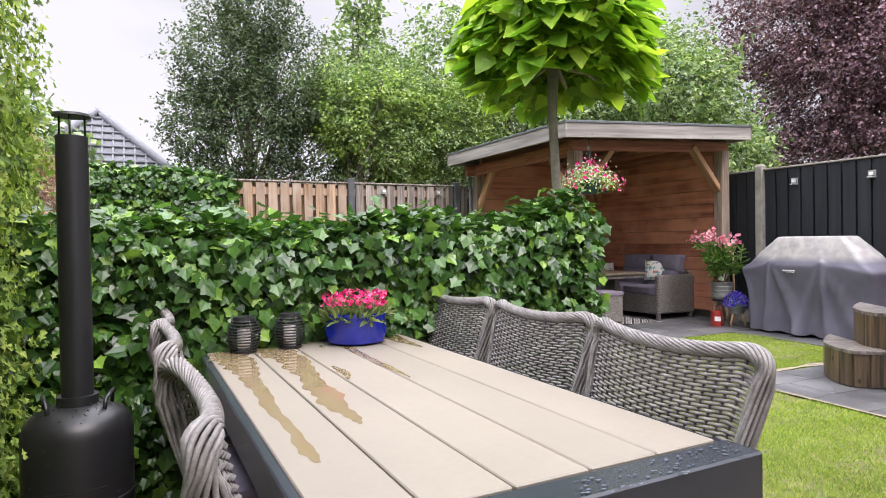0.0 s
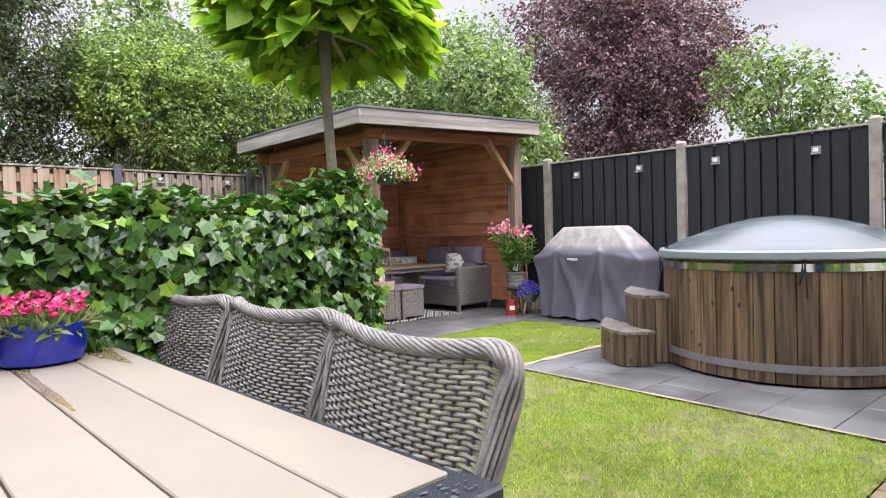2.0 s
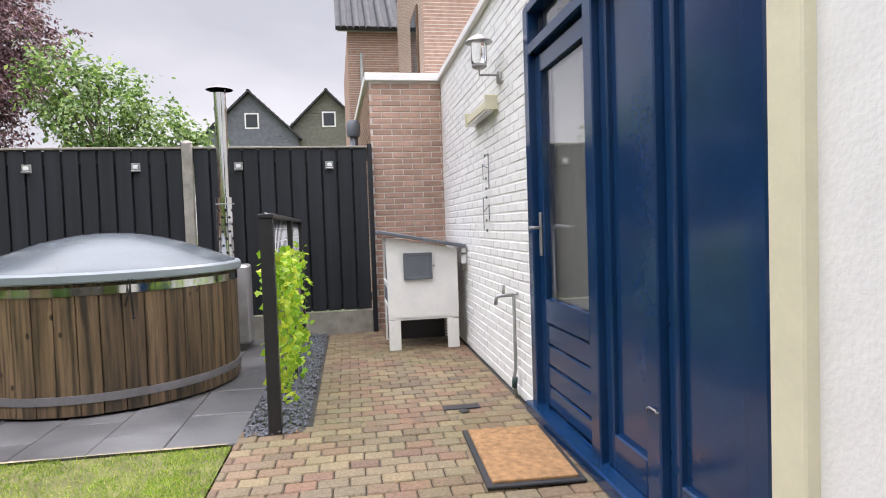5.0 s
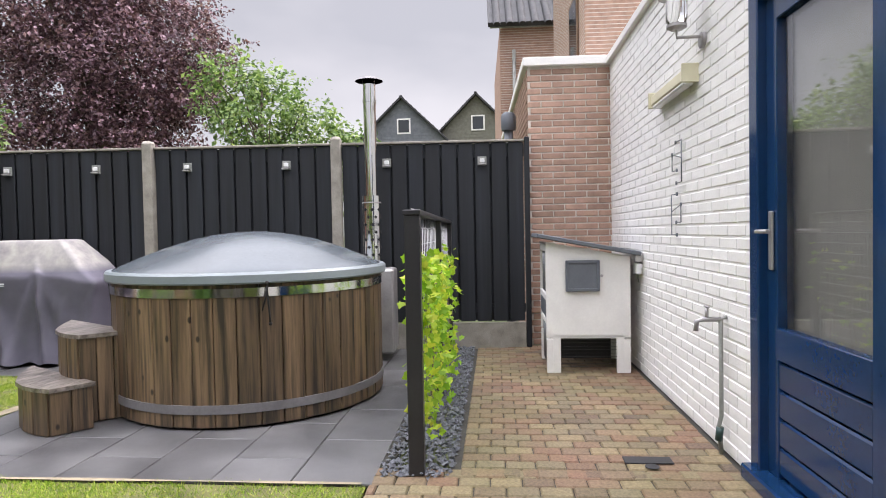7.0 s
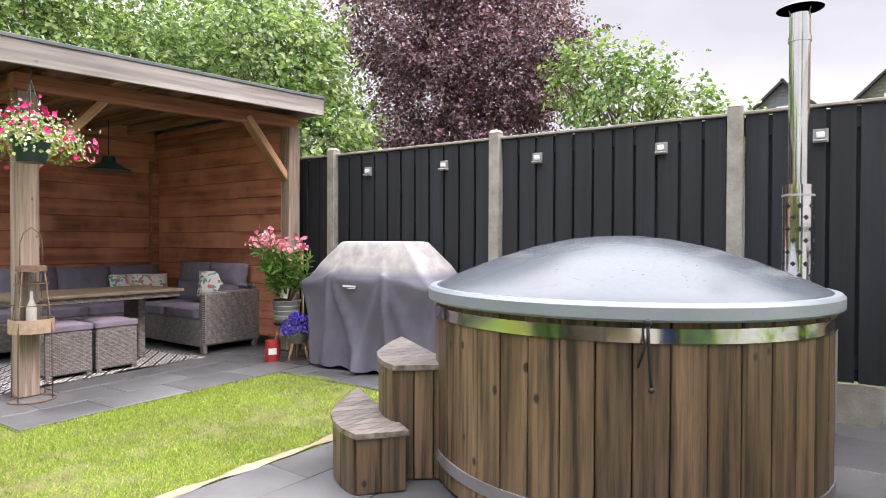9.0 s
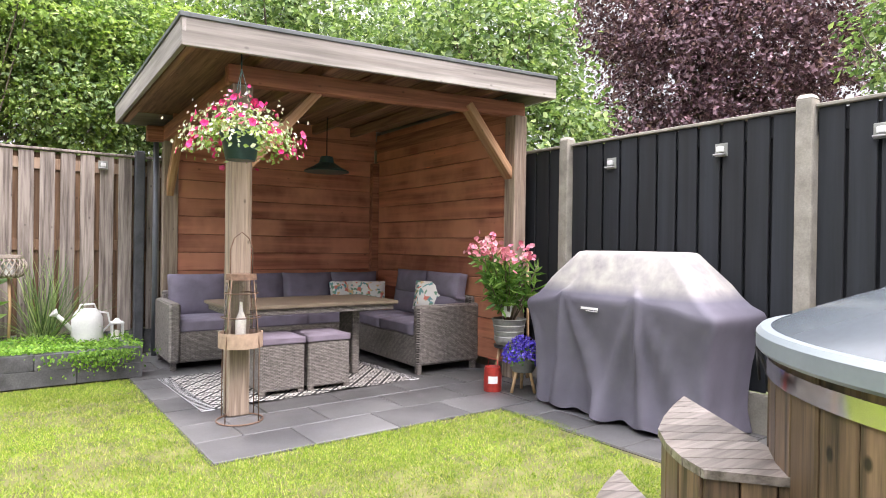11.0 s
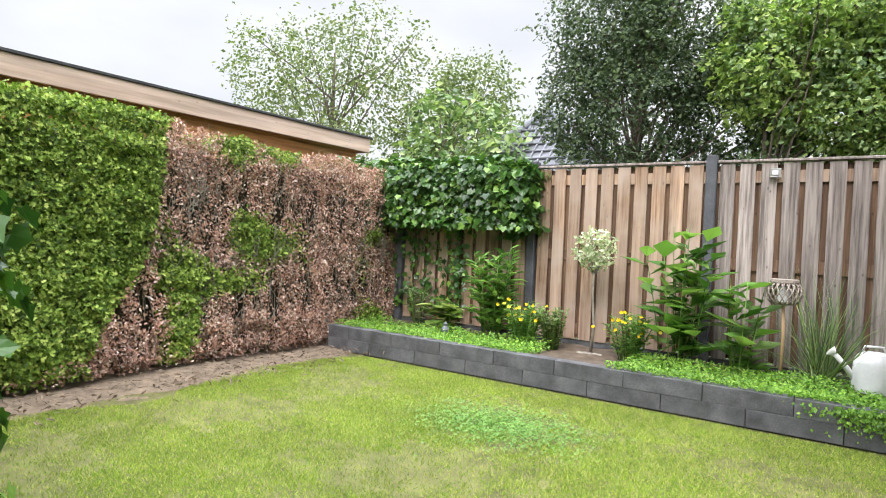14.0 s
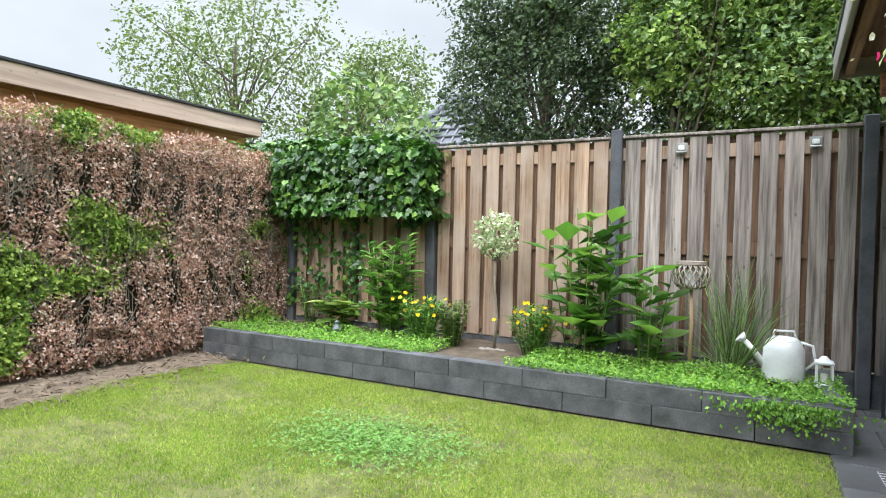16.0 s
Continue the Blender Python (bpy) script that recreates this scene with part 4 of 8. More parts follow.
# wall planks at the back and the fence side
for i in range(12):
    z = 0.12 + 0.1935 * i
    piece("plank", block((W - 0.10, 0.022, 0.189), 0.005, M["pav_board"]), pav, pose(W / 2, D - 0.04 + 0.004 * (i % 2), z + 0.097, rng.uniform(-1.2, 1.2), rng.uniform(-0.08, 0.08), 0))
    piece("plank", block((0.022, D - 0.10, 0.189), 0.005, M["pav_board_y"]), pav, pose(W - 0.03 - 0.004 * (i % 2), D / 2, z + 0.097, rng.uniform(-0.08, 0.08), rng.uniform(-1.2, 1.2), 0))
piece("plank", block((0.022, D - 0.10, 0.143), 0.004, M["pav_board_y"]), pav, pose(W - 0.03, D / 2, 0.12 + 0.145 * 16 + 0.07))
bm = bm_new()
box(bm, (W / 2, D - 0.03, 2.49), (W - 0.10, 0.022, 0.14))
for v in bm.verts:
    if v.co.z > 2.5:
        v.co.z = 2.53 + 0.0434 * (v.co.x + 0.46)
part("plank", bm, M["pav_board"], pav)
# added sheets in the shade-toned gap wood, to close the plank gaps
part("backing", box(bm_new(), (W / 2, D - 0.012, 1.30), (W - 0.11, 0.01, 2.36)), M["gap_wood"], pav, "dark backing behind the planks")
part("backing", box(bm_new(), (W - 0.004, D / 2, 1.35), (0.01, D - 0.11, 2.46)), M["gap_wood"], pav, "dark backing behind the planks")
part("corner_batten", box(bm_new(), (0, 0, 1.15), (0.09, 0.09, 2.1), None, 0.005), M["pav_beam"], pav, "", pose(W - 0.09, D - 0.10, 0.02))
# rafters and deck use the timber with the roof's shade coloured in
for k in range(7):
    x = -0.38 + k * 0.50
    piece("rafter", block((0.06, D + 0.54, 0.10), 0.004, M["shaded_roof_wood"]), pav, pose(x, D / 2 - 0.06, 2.475 + 0.0434 * (x + 0.46) - 0.005, 0, -2.49, 0))
part("roof_deck", box(bm_new(), (0, 0, 0), (W + 0.51, D + 0.47, 0.02)), M["shaded_roof_wood"], pav, "planked roof deck", pose(W / 2 - 0.18, D / 2 - 0.165, 2.475 + 0.0434 * 1.55 + 0.065, 0, -2.49, 0))
part("roof_cover", box(bm_new(), (0, 0, 0), (W + 0.53, D + 0.49, 0.02), None, 0.004), M["felt"], pav, "black roofing", pose(W / 2 - 0.18, D / 2 - 0.165, 2.475 + 0.0434 * 1.55 + 0.09, 0, -2.49, 0))
RX0, RX1, RY0, RY1 = -0.46, W + 0.10, -0.44, D - 0.16
def fascia(x0, y0, z0, x1, y1, z1, mat):
    d = Vector((x1 - x0, y1 - y0, z1 - z0))
    ang = math.degrees(math.atan2(d.y, d.x))
    tilt = -math.degrees(math.asin(d.z / d.length))
    m = pose((x0 + x1) / 2, (y0 + y1) / 2, (z0 + z1) / 2, 0, 0, ang) @ pose(0, 0, 0, 0, tilt, 0)
    f = part("fascia", box(bm_new(), (0, 0, 0), (d.length + 0.03, 0.03, 0.17), None, 0.004), M["fascia"], pav, "grey weathered fascia board", m)
    part("edge_trim", box(bm_new(), (0, 0, 0.098), (d.length + 0.05, 0.05, 0.03), None, 0.004), M["roof_trim"], f, "dark roof edge trim")
ZL, ZR = 2.455, 2.59
fascia(RX0, RY0, ZL, RX1, RY0, ZR, M["fascia"])
fascia(RX0, RY1 + 0.25, ZL + 0.03, RX0, RY0, ZL, M["fascia"])
fascia(RX1, RY0, ZR, RX1, RY1 + 0.25, ZR, M["fascia"])
fascia(RX1, RY1 + 0.25, ZR, RX0, RY1 + 0.25, ZL + 0.03, M["fascia"])
# down pipe by the back post
bm = tube(bm_new(), [(0, 0, 0.0), (0, 0, 2.25)], 0.026, 12)
part("downpipe", bm, M["grey_paint"], pav, "grey plastic downpipe", pose(-0.10, D + 0.04, 0))

# ---------------------------------------------------------------- hot tub
TUB = pose(6.785, 2.58, 0)
tub = thing("hot_tub", "round hot tub of dark stained staves under a domed lid", "hot tub", TUB)
R = 0.935
N_ST = 44
stave_w = 2 * math.pi * R / N_ST
for i in range(N_ST):
    a = 2 * math.pi * i / N_ST
    k = 1.0 + 0.002 * ((i * 7) % 3 - 1)
    piece("stave", block((0.036, stave_w - 0.003, 0.87), 0.006, M["stave"]), tub, pose(R * k * math.cos(a), R * k * math.sin(a), 0.45, 0, 0, math.degrees(a)))
part("liner", lathe(bm_new(), [(R - 0.03, 0.03), (R - 0.03, 0.86), (R - 0.10, 0.86), (R - 0.10, 0.1)], 48), M["black"], tub)
def band(z, h, mat, lab):
    part("band", lathe(bm_new(), [(R + 0.017, z), (R + 0.026, z), (R + 0.026, z + h), (R + 0.017, z + h)], 96), mat, tub, lab)
band(0.805, 0.055, M["steel"], "polished steel band")
band(0.10, 0.055, M["band_grey"], "dull grey steel band")
lid = part("lid", lathe(bm_new(), [(0.965, 0.945), (0.94, 0.962), (0.88, 0.99), (0.77, 1.036), (0.62, 1.094), (0.44, 1.152), (0.25, 1.192), (0.1, 1.208), (0.001, 1.21)], 96), M["lid"], tub, "glossy grey domed lid with rain drops")
part("lid_rim", lathe(bm_new(), [(0.935, 0.882), (0.985, 0.885), (0.993, 0.895), (0.993, 0.94), (0.98, 0.955), (0.95, 0.955)], 96), M["lid_rim"], lid, "grey lid rim")
bm = bm_new()
for i in range(800):
    a, r_ = rng.uniform(0, 6.283), 0.95 * math.sqrt(rng.random())
    z = np.interp(r_, [0, 0.1, 0.25, 0.44, 0.62, 0.77, 0.88, 0.965], [1.21, 1.208, 1.192, 1.152, 1.094, 1.036, 0.99, 0.945])
    s = rng.uniform(0.0018, 0.0042)
    bmesh.ops.create_icosphere(bm, subdivisions=1, radius=1, matrix=Matrix.Translation((r_ * math.cos(a), r_ * math.sin(a), z)) @ Matrix.Diagonal((s, s, s * 0.4, 1)))
dr = part("rain_drops", bm, M["lid"], lid, "beads of rain")
dr["kind"] = "stuff"
for ang in (203, 312, 100):
    a = radians(ang)
    c, s = math.cos(a), math.sin(a)
    bm = bm_new()
    tube(bm, [(1.02 * c, 1.02 * s, 0.89), (1.03 * c, 1.03 * s, 0.84), (0.985 * c, 0.985 * s - 0.015, 0.70), (0.985 * c, 0.985 * s - 0.02, 0.64)], 0.006, 6)
    tube(bm, [(1.03 * c, 1.03 * s, 0.84), (0.99 * c, 0.99 * s + 0.03, 0.72)], 0.005, 6)
    bmesh.ops.create_icosphere(bm, subdivisions=2, radius=0.014, matrix=Matrix.Translation((1.025 * c, 1.025 * s, 0.89)))
    bmesh.ops.create_icosphere(bm, subdivisions=2, radius=0.012, matrix=Matrix.Translation((0.985 * c, 0.985 * s - 0.02, 0.64)))
    part("lid_strap", bm, M["black"], tub, "black elastic lid strap")
bm = bm_new()
tube(bm, [(0.66, 0.58, 0.985), (0.68, 0.60, 1.06), (0.59, 0.70, 1.06), (0.57, 0.69, 0.985)], 0.01, 6)
part("lid_handle", bm, M["black"], tub, "black lid handle")
# stove flue of the tub
flue = thing("tub_flue", "polished steel chimney flue of the hot tub stove", "chimney", pose(7.94, 1.84, 0))
part("pipe", lathe(bm_new(), [(0.058, 0.9), (0.058, 1.95), (0.061, 1.95), (0.061, 1.97), (0.058, 1.97), (0.058, 2.40), (0.064, 2.40), (0.064, 2.43), (0.058, 2.43), (0.058, 2.57)], 24), M["steel"], flue)
bm = lathe(bm_new(), [(0.13, 2.60), (0.125, 2.605), (0.06, 2.635), (0.001, 2.655)], 24)
lathe(bm, [(0.13, 2.60), (0.06, 2.625), (0.001, 2.64)], 24)
part("cap", bm, M["band_grey"], flue, "conical rain cap")
for k in range(3):
    a = k * 2.094
    part("cap_leg", tube(bm_new(), [(0.055 * math.cos(a), 0.055 * math.sin(a), 2.55), (0.07 * math.cos(a), 0.07 * math.sin(a), 2.62)], 0.004, 5), M["dull_steel"], flue)
guard = part("heat_guard", lathe(bm_new(), [(0.084, 0.92), (0.084, 1.53), (0.087, 1.53), (0.087, 0.92)], 20, Matrix(), radians(70), radians(290)), M["steel"], flue, "perforated steel heat guard")
bm = bm_new()
for j in range(7):
    for k in range(4):
        a = radians(100 + 45 * k + (22 if j % 2 else 0))
        box(bm, (0, 0, 0), (0.003, 0.024, 0.024), pose(0.086 * math.cos(a), 0.086 * math.sin(a), 0.98 + 0.07 * j, 45, 0, math.degrees(a)))
part("holes", bm, M["black"], guard, "dark punched holes")["kind"] = "stuff"
for z in (1.46,):
    part("clamp", lathe(bm_new(), [(0.061, z), (0.09, z), (0.09, z + 0.012), (0.061, z + 0.012)], 20), M["dull_steel"], flue)
bm = box(bm_new(), (0, 0, 0.46), (0.36, 0.42, 0.78), None, 0.02)
part("stove_box", bm, M["dull_steel"], flue, "grey stove casing")

# ---------------------------------------------------------------- steps of the tub
st = thing("tub_steps", "two curved wooden steps beside the hot tub", "steps", pose(0, 0, 0))
def arc_step(name, p0, p1, p2, p3, h, nseg):
    """A step with a round front between p1 and p3, staved front and planked top."""
    pts = []
    for i in range(nseg + 1):
        u = i / nseg
        a = (1 - u) ** 2
        pts.append(Vector((a * p1[0] + 2 * u * (1 - u) * p2[0] + u * u * p3[0], a * p1[1] + 2 * u * (1 - u) * p2[1] + u * u * p3[1])))
    sp = thing(name, "", "")
    sp.parent = st
    for k in ("label", "category"):
        if k in sp:
            del sp[k]
    line = [Vector(p0)] + pts
    for a, b in zip(line, line[1:]):
        L_ = (b - a).length
        cnt = max(1, round(L_ / 0.105))
        ang = math.degrees(math.atan2(b.y - a.y, b.x - a.x))
        for k in range(cnt):
            c = a + (b - a) * ((k + 0.5) / cnt)
            piece("stave", block((round(L_ / cnt - 0.004, 3), 0.024, h - 0.028), 0.004, M["stave"]), sp, pose(c.x, c.y, (h - 0.028) / 2 + 0.005, 0, 0, ang))
    outline = [Vector(p0)] + pts
    cen = sum(outline, Vector((0, 0))) / len(outline)
    big = [cen + (q - cen) * 1.0 + (q - cen).normalized() * 0.024 for q in outline]
    part("core", prism(bm_new(), [tuple(cen + (q - cen) * 0.93) for q in outline], 0.01, h - 0.03), M["black"], sp)
    return sp, big
def planked_top(sp, poly, z, th, ang, w):
    """Boards cut to the outline of a step's top."""
    rot = Matrix.Rotation(-radians(ang), 2)
    q = [rot @ p for p in poly]
    ys = [p.y for p in q]
    y = min(ys)
    while y < max(ys) - 0.01:
        y1 = min(y + w, max(ys))
        me = bm_new()
        prism(me, [tuple(p) for p in poly], z, z + th)
        inv = Matrix.Rotation(radians(ang), 2)
        nrm = inv @ Vector((0, 1))
        for yy, s in ((y + 0.002, -1), (y1 - 0.002, 1)):
            geom = list(me.verts) + list(me.edges) + list(me.faces)
            r = bmesh.ops.bisect_plane(me, geom=geom, plane_co=(*(nrm * yy), 0), plane_no=(*(nrm * s), 0), clear_outer=True)
            ed = [e for e in r["geom_cut"] if isinstance(e, bmesh.types.BMEdge)]
            if ed:
                bmesh.ops.holes_fill(me, edges=ed, sides=0)
        if len(me.faces) > 3:
            part("plank", me, M["step_top"], sp)
        else:
            me.free()
        y = y1
up, outl = arc_step("upper_step", (6.17, 3.21), (5.99, 3.44), (6.10, 3.74), (6.70, 3.94), 0.57, 6)
planked_top(up, outl, 0.545, 0.026, -38, 0.085)
lw, outl = arc_step("lower_step", (5.92, 3.315), (5.745, 3.475), (5.82, 3.83), (6.40, 4.04), 0.29, 6)
planked_top(lw, outl, 0.265, 0.026, -38, 0.085)

# ---------------------------------------------------------------- covered barbecue
bbq = thing("covered_barbecue", "barbecue under a grey fabric cover with a pale top", "barbecue", pose(8.02, 5.15, 0, 0, 0, 0))
K = 220
def cover_ring(h, ly, lx, e=0.22):
    """One level of the cover: a box with round corners, pulled into folds below the shelf line."""
    out = []
    r_c = 0.05
    total = 4 * (ly - r_c) + 4 * (lx - r_c) + 2 * math.pi * r_c
    for i in range(K):
        d_ = total * i / K
        ang = 0.0
        x, y = lx, -(ly - r_c)
        left = d_
        for length, turn in ((2 * (ly - r_c), 0), (0.5 * math.pi * r_c, 1), (2 * (lx - r_c), 0), (0.5 * math.pi * r_c, 1), (2 * (ly - r_c), 0), (0.5 * math.pi * r_c, 1), (2 * (lx - r_c), 0), (0.5 * math.pi * r_c, 1)):
            go = min(left, length)
            if turn:
                a2 = ang + go / r_c
                x, y = x + r_c * (math.cos(a2) - math.cos(ang)), y + r_c * (math.sin(a2) - math.sin(ang))
                ang = a2
            else:
                x, y = x - math.sin(ang) * go, y + math.cos(ang) * go
            left -= go
            if left <= 0:
                break
        a = 2 * math.pi * i / K
        c = x / lx
        u = y / ly
        down = max(0.0, min(1.0, (0.88 - h) / 0.88))
        k = 0.0
        for u0, drift, amp in ((0.50, 0.16, 0.075), (0.50, -0.46, 0.06), (-0.30, 0.42, 0.06), (-0.30, -0.14, 0.085), (-0.30, -0.62, 0.055), (0.99, -0.03, 0.03), (-0.99, 0.03, 0.03)):
            k += amp * math.exp(-((u - u0 - drift * down) / (0.02 + 0.085 * down)) ** 2)
        k = k * min(1.0, 3.0 * down) - 0.035 * min(1.0, 2.0 * down) + 0.008 * math.sin(u * 17 + h * 12) * down + 0.02 * down * math.sin(c * 6 + 1)
        d = Vector((x / lx, 0.5 * y / ly)).normalized()
        sag = 0.0
        wing = max(0.0, min(1.0, (abs(u) - 0.5) / 0.45))
        if 0.66 < h < 1.0:
            near = 1.0 - abs(h - 0.85) / 0.19 if h < 0.85 else 1.0 - (h - 0.85) / 0.15
            sag = max(0.0, near) * (0.05 * math.exp(-((u - 0.50) / 0.07) ** 2) + 0.05 * math.exp(-((u + 0.30) / 0.07) ** 2) - 0.02 - 0.055 * wing * wing * (3 - 2 * wing))
        out.append(Vector((x + d.x * k, y + d.y * k * 0.7, h + sag + (0.012 * math.sin(a * 19) if h < 0.06 else 0))))
    return out
def cover_skin(levels, cap):
    bm = bm_new()
    rr = [[bm.verts.new(q) for q in cover_ring(*lv)] for lv in levels]
    for a, b in zip(rr, rr[1:]):
        for i in range(K):
            bm.faces.new((a[i], a[(i + 1) % K], b[(i + 1) % K], b[i])).smooth = True
    if cap:
        bm.faces.new(rr[-1])
    return bm
skirt = [(0.03, 0.70, 0.285), (0.16, 0.70, 0.28), (0.30, 0.705, 0.28), (0.45, 0.715, 0.285), (0.58, 0.73, 0.295), (0.68, 0.755, 0.305), (0.76, 0.775, 0.312), (0.82, 0.785, 0.318), (0.85, 0.785, 0.318), (0.868, 0.775, 0.31)]
hood = [(0.868, 0.775, 0.31), (0.895, 0.70, 0.292), (0.93, 0.645, 0.278), (0.98, 0.59, 0.258), (1.05, 0.51, 0.228), (1.12, 0.445, 0.196), (1.16, 0.41, 0.176), (1.172, 0.395, 0.165), (1.178, 0.36, 0.14)]
part("cover", cover_skin(skirt + hood[1:], True), M["cover"], bbq, "purple-grey fabric cover, paler on top")
part("logo_bar", box(bm_new(), (-0.324, 0.14, 0.775), (0.004, 0.15, 0.016)), M["ink"], bbq, "pale printed bar")
part("logo_underline", box(bm_new(), (-0.322, 0.12, 0.757), (0.004, 0.10, 0.005)), M["ink"], bbq, "thin pale printed line")

# ---------------------------------------------------------------- trellis with vine
tr = thing("trellis", "black steel frame trellis with wire mesh and a climbing vine", "trellis", HM @ pose(0.05, 1.575, 0, 0, 0, 1.2))
part("post", box(bm_new(), (0, 0, 0.63), (0.075, 0.075, 1.26), None, 0.004), M["black_metal"], tr)
part("post", box(bm_new(), (1.5, 0, 0.63), (0.075, 0.075, 1.26), None, 0.004), M["black_metal"], tr)
part("post", box(bm_new(), (2.95, 0, 0.63), (0.075, 0.075, 1.26), None, 0.004), M["black_metal"], tr)
part("top_rail", box(bm_new(), (1.475, 0, 1.272), (3.04, 0.085, 0.026), None, 0.004), M["black_metal"], tr)
bm = bm_new()
for i in range(28):
    x = 0.06 + i * 0.104
    tube(bm, [(x, 0, 0.1), (x, 0, 1.26)], 0.0028, 5)
for z in [0.12 + 0.09 * k for k in range(14)]:
    tube(bm, [(0, 0.006, z), (2.95, 0.006, z)], 0.0028, 5)
part("wire_mesh", bm, M["wire"], tr, "galvanised wire mesh")
n = 1250
vx = np.clip(np.abs(rng.normal(0.75, 0.75, n)), 0.05, 2.9)
vz = 0.12 + 0.98 * rng.random(n) ** 0.8
hmax = 0.95 + 0.16 * np.sin(vx * 5.1) + 0.1 * np.sin(vx * 11 + 1)
keep = vz < hmax
vx, vz = vx[keep], vz[keep]
n = len(vx)
vy = rng.normal(-0.035, 0.05, n)
part("vine_leaves", leaves("vine_leaves", np.stack([vx, vy, vz], 1), jitter(n, 0.8) + (-0.2, 0, 0.5), jitter(n, 0.5) + (0, 0, -0.7), rng.uniform(0.026, 0.056, n), "ivy", M["vine_leaf"]), M["vine_leaf"], tr, "yellow-green vine leaves")
stems("vine_stems", M["twig"], [(0.3 + 0.4 * i, 0, 0) for i in range(7)], [(0.25 + 0.42 * i, 0.02, 0.9) for i in range(7)], 0.007, tr)

# ---------------------------------------------------------------- rabbit hutch
hut = thing("rabbit_hutch", "white painted wooden rabbit hutch with a grey felt roof", "hutch", HM @ pose(2.17, 0.0, 0))
x0, x1, y0, y1 = 0.0, 0.62, 0.09, 0.77
for x in (x0 + 0.025, x1 - 0.025):
    for y in (y0 + 0.03, y1 - 0.03):
        part("leg", box(bm_new(), (x, y, 0.14), (0.045, 0.055, 0.28), None, 0.003), M["white_paint"], hut)
bm = bm_new()
box(bm, (x0 + 0.01, (y0 + y1) / 2, 0.60), (0.018, y1 - y0, 0.62), None, 0.003)
for v in bm.verts:
    if v.co.z > 0.8:
        v.co.z = 0.95 + 0.13 * (v.co.y - y0) / (y1 - y0)
part("end_panel", bm, M["white_paint"], hut)
bm = bm_new()
box(bm, (x1 - 0.01, (y0 + y1) / 2, 0.60), (0.018, y1 - y0, 0.62))
for v in bm.verts:
    if v.co.z > 0.8:
        v.co.z = 0.95 + 0.13 * (v.co.y - y0) / (y1 - y0)
part("end_panel", bm, M["white_paint"], hut)
part("back_panel", box(bm_new(), ((x0 + x1) / 2, y0 + 0.01, 0.62), (x1 - x0 - 0.04, 0.018, 0.64)), M["white_paint"], hut)
part("floor_board", box(bm_new(), ((x0 + x1) / 2, (y0 + y1) / 2, 0.56), (x1 - x0 - 0.04, y1 - y0 - 0.04, 0.018)), M["straw"], hut)
part("grey_drawer", box(bm_new(), ((x0 + x1) / 2, y1 - 0.012, 0.52), (x1 - x0 - 0.06, 0.022, 0.14), None, 0.003), M["grey_paint"], hut, "grey drawer front")
part("front_rail", box(bm_new(), ((x0 + x1) / 2, y1 - 0.012, 0.62), (x1 - x0 - 0.04, 0.024, 0.05), None, 0.003), M["white_paint"], hut)
part("front_rail", box(bm_new(), ((x0 + x1) / 2, y1 - 0.012, 0.42), (x1 - x0 - 0.04, 0.024, 0.04), None, 0.003), M["white_paint"], hut)
part("front_rail", box(bm_new(), ((x0 + x1) / 2, y1 - 0.012, 1.03), (x1 - x0 - 0.04, 0.024, 0.06), None, 0.003), M["white_paint"], hut)
bm = bm_new()
for k in range(24):
    tube(bm, [(x0 + 0.04 + 0.0235 * k, y1 - 0.02, 0.64), (x0 + 0.04 + 0.0235 * k, y1 - 0.02, 1.0)], 0.0015, 4)
    tube(bm, [(x0 + 0.04 + 0.0235 * k, y1 - 0.02, 0.04), (x0 + 0.04 + 0.0235 * k, y1 - 0.02, 0.40)], 0.0015, 4)
for k in range(14):
    tube(bm, [(x0 + 0.03, y1 - 0.02, 0.64 + 0.027 * k), (x1 - 0.03, y1 - 0.02, 0.64 + 0.027 * k)], 0.0015, 4)
part("front_mesh", bm, M["wire"], hut, "wire mesh front")
bm = bm_new()
for k in range(9):
    tube(bm, [(x0 + 0.012, y0 + 0.06, 0.05 + 0.028 * k), (x0 + 0.012, y1 - 0.06, 0.05 + 0.028 * k)], 0.002, 4)
part("run_bars", bm, M["black_metal"], hut, "dark wire bars of the run")
bm = bm_new()
for y in (y0 + 0.085, y1 - 0.085):
    box(bm, (x0 + 0.012, y, 0.155), (0.02, 0.06, 0.31), None, 0.003)
box(bm, (x0 + 0.012, (y0 + y1) / 2, 0.30), (0.022, y1 - y0 - 0.1, 0.03), None, 0.003)
part("run_frame", bm, M["white_paint"], hut)
# black sheet added where the open run is only in shade
part("run_back", box(bm_new(), (x1 - 0.035, (y0 + y1) / 2, 0.15), (0.012, y1 - y0 - 0.1, 0.29)), M["black_metal"], hut, "black panel added for the shade inside the run")
door = part("hatch", box(bm_new(), (0, 0, 0), (0.02, 0.27, 0.25), None, 0.003), M["grey_paint"], hut, "small grey hatch door", pose(x0 - 0.008, 0.475, 0.80))
bm = bm_new()
for dy, dz, sy, sz in ((0, 0.115, 0.27, 0.025), (0, -0.115, 0.27, 0.025), (0.125, 0, 0.025, 0.25), (-0.125, 0, 0.025, 0.25)):
    box(bm, (-0.014, dy, dz), (0.012, sy, sz), None, 0.002)
part("hatch_frame", bm, M["grey_paint"], door)
part("latch", tube(bm_new(), [(-0.02, -0.15, 0.0), (-0.035, -0.15, 0.0)], 0.012, 8), M["dull_steel"], door, "steel latch")
bm = bm_new()
box(bm, (0, 0, 0), (x1 - x0 + 0.16, y1 - y0 + 0.16, 0.035), None, 0.006)
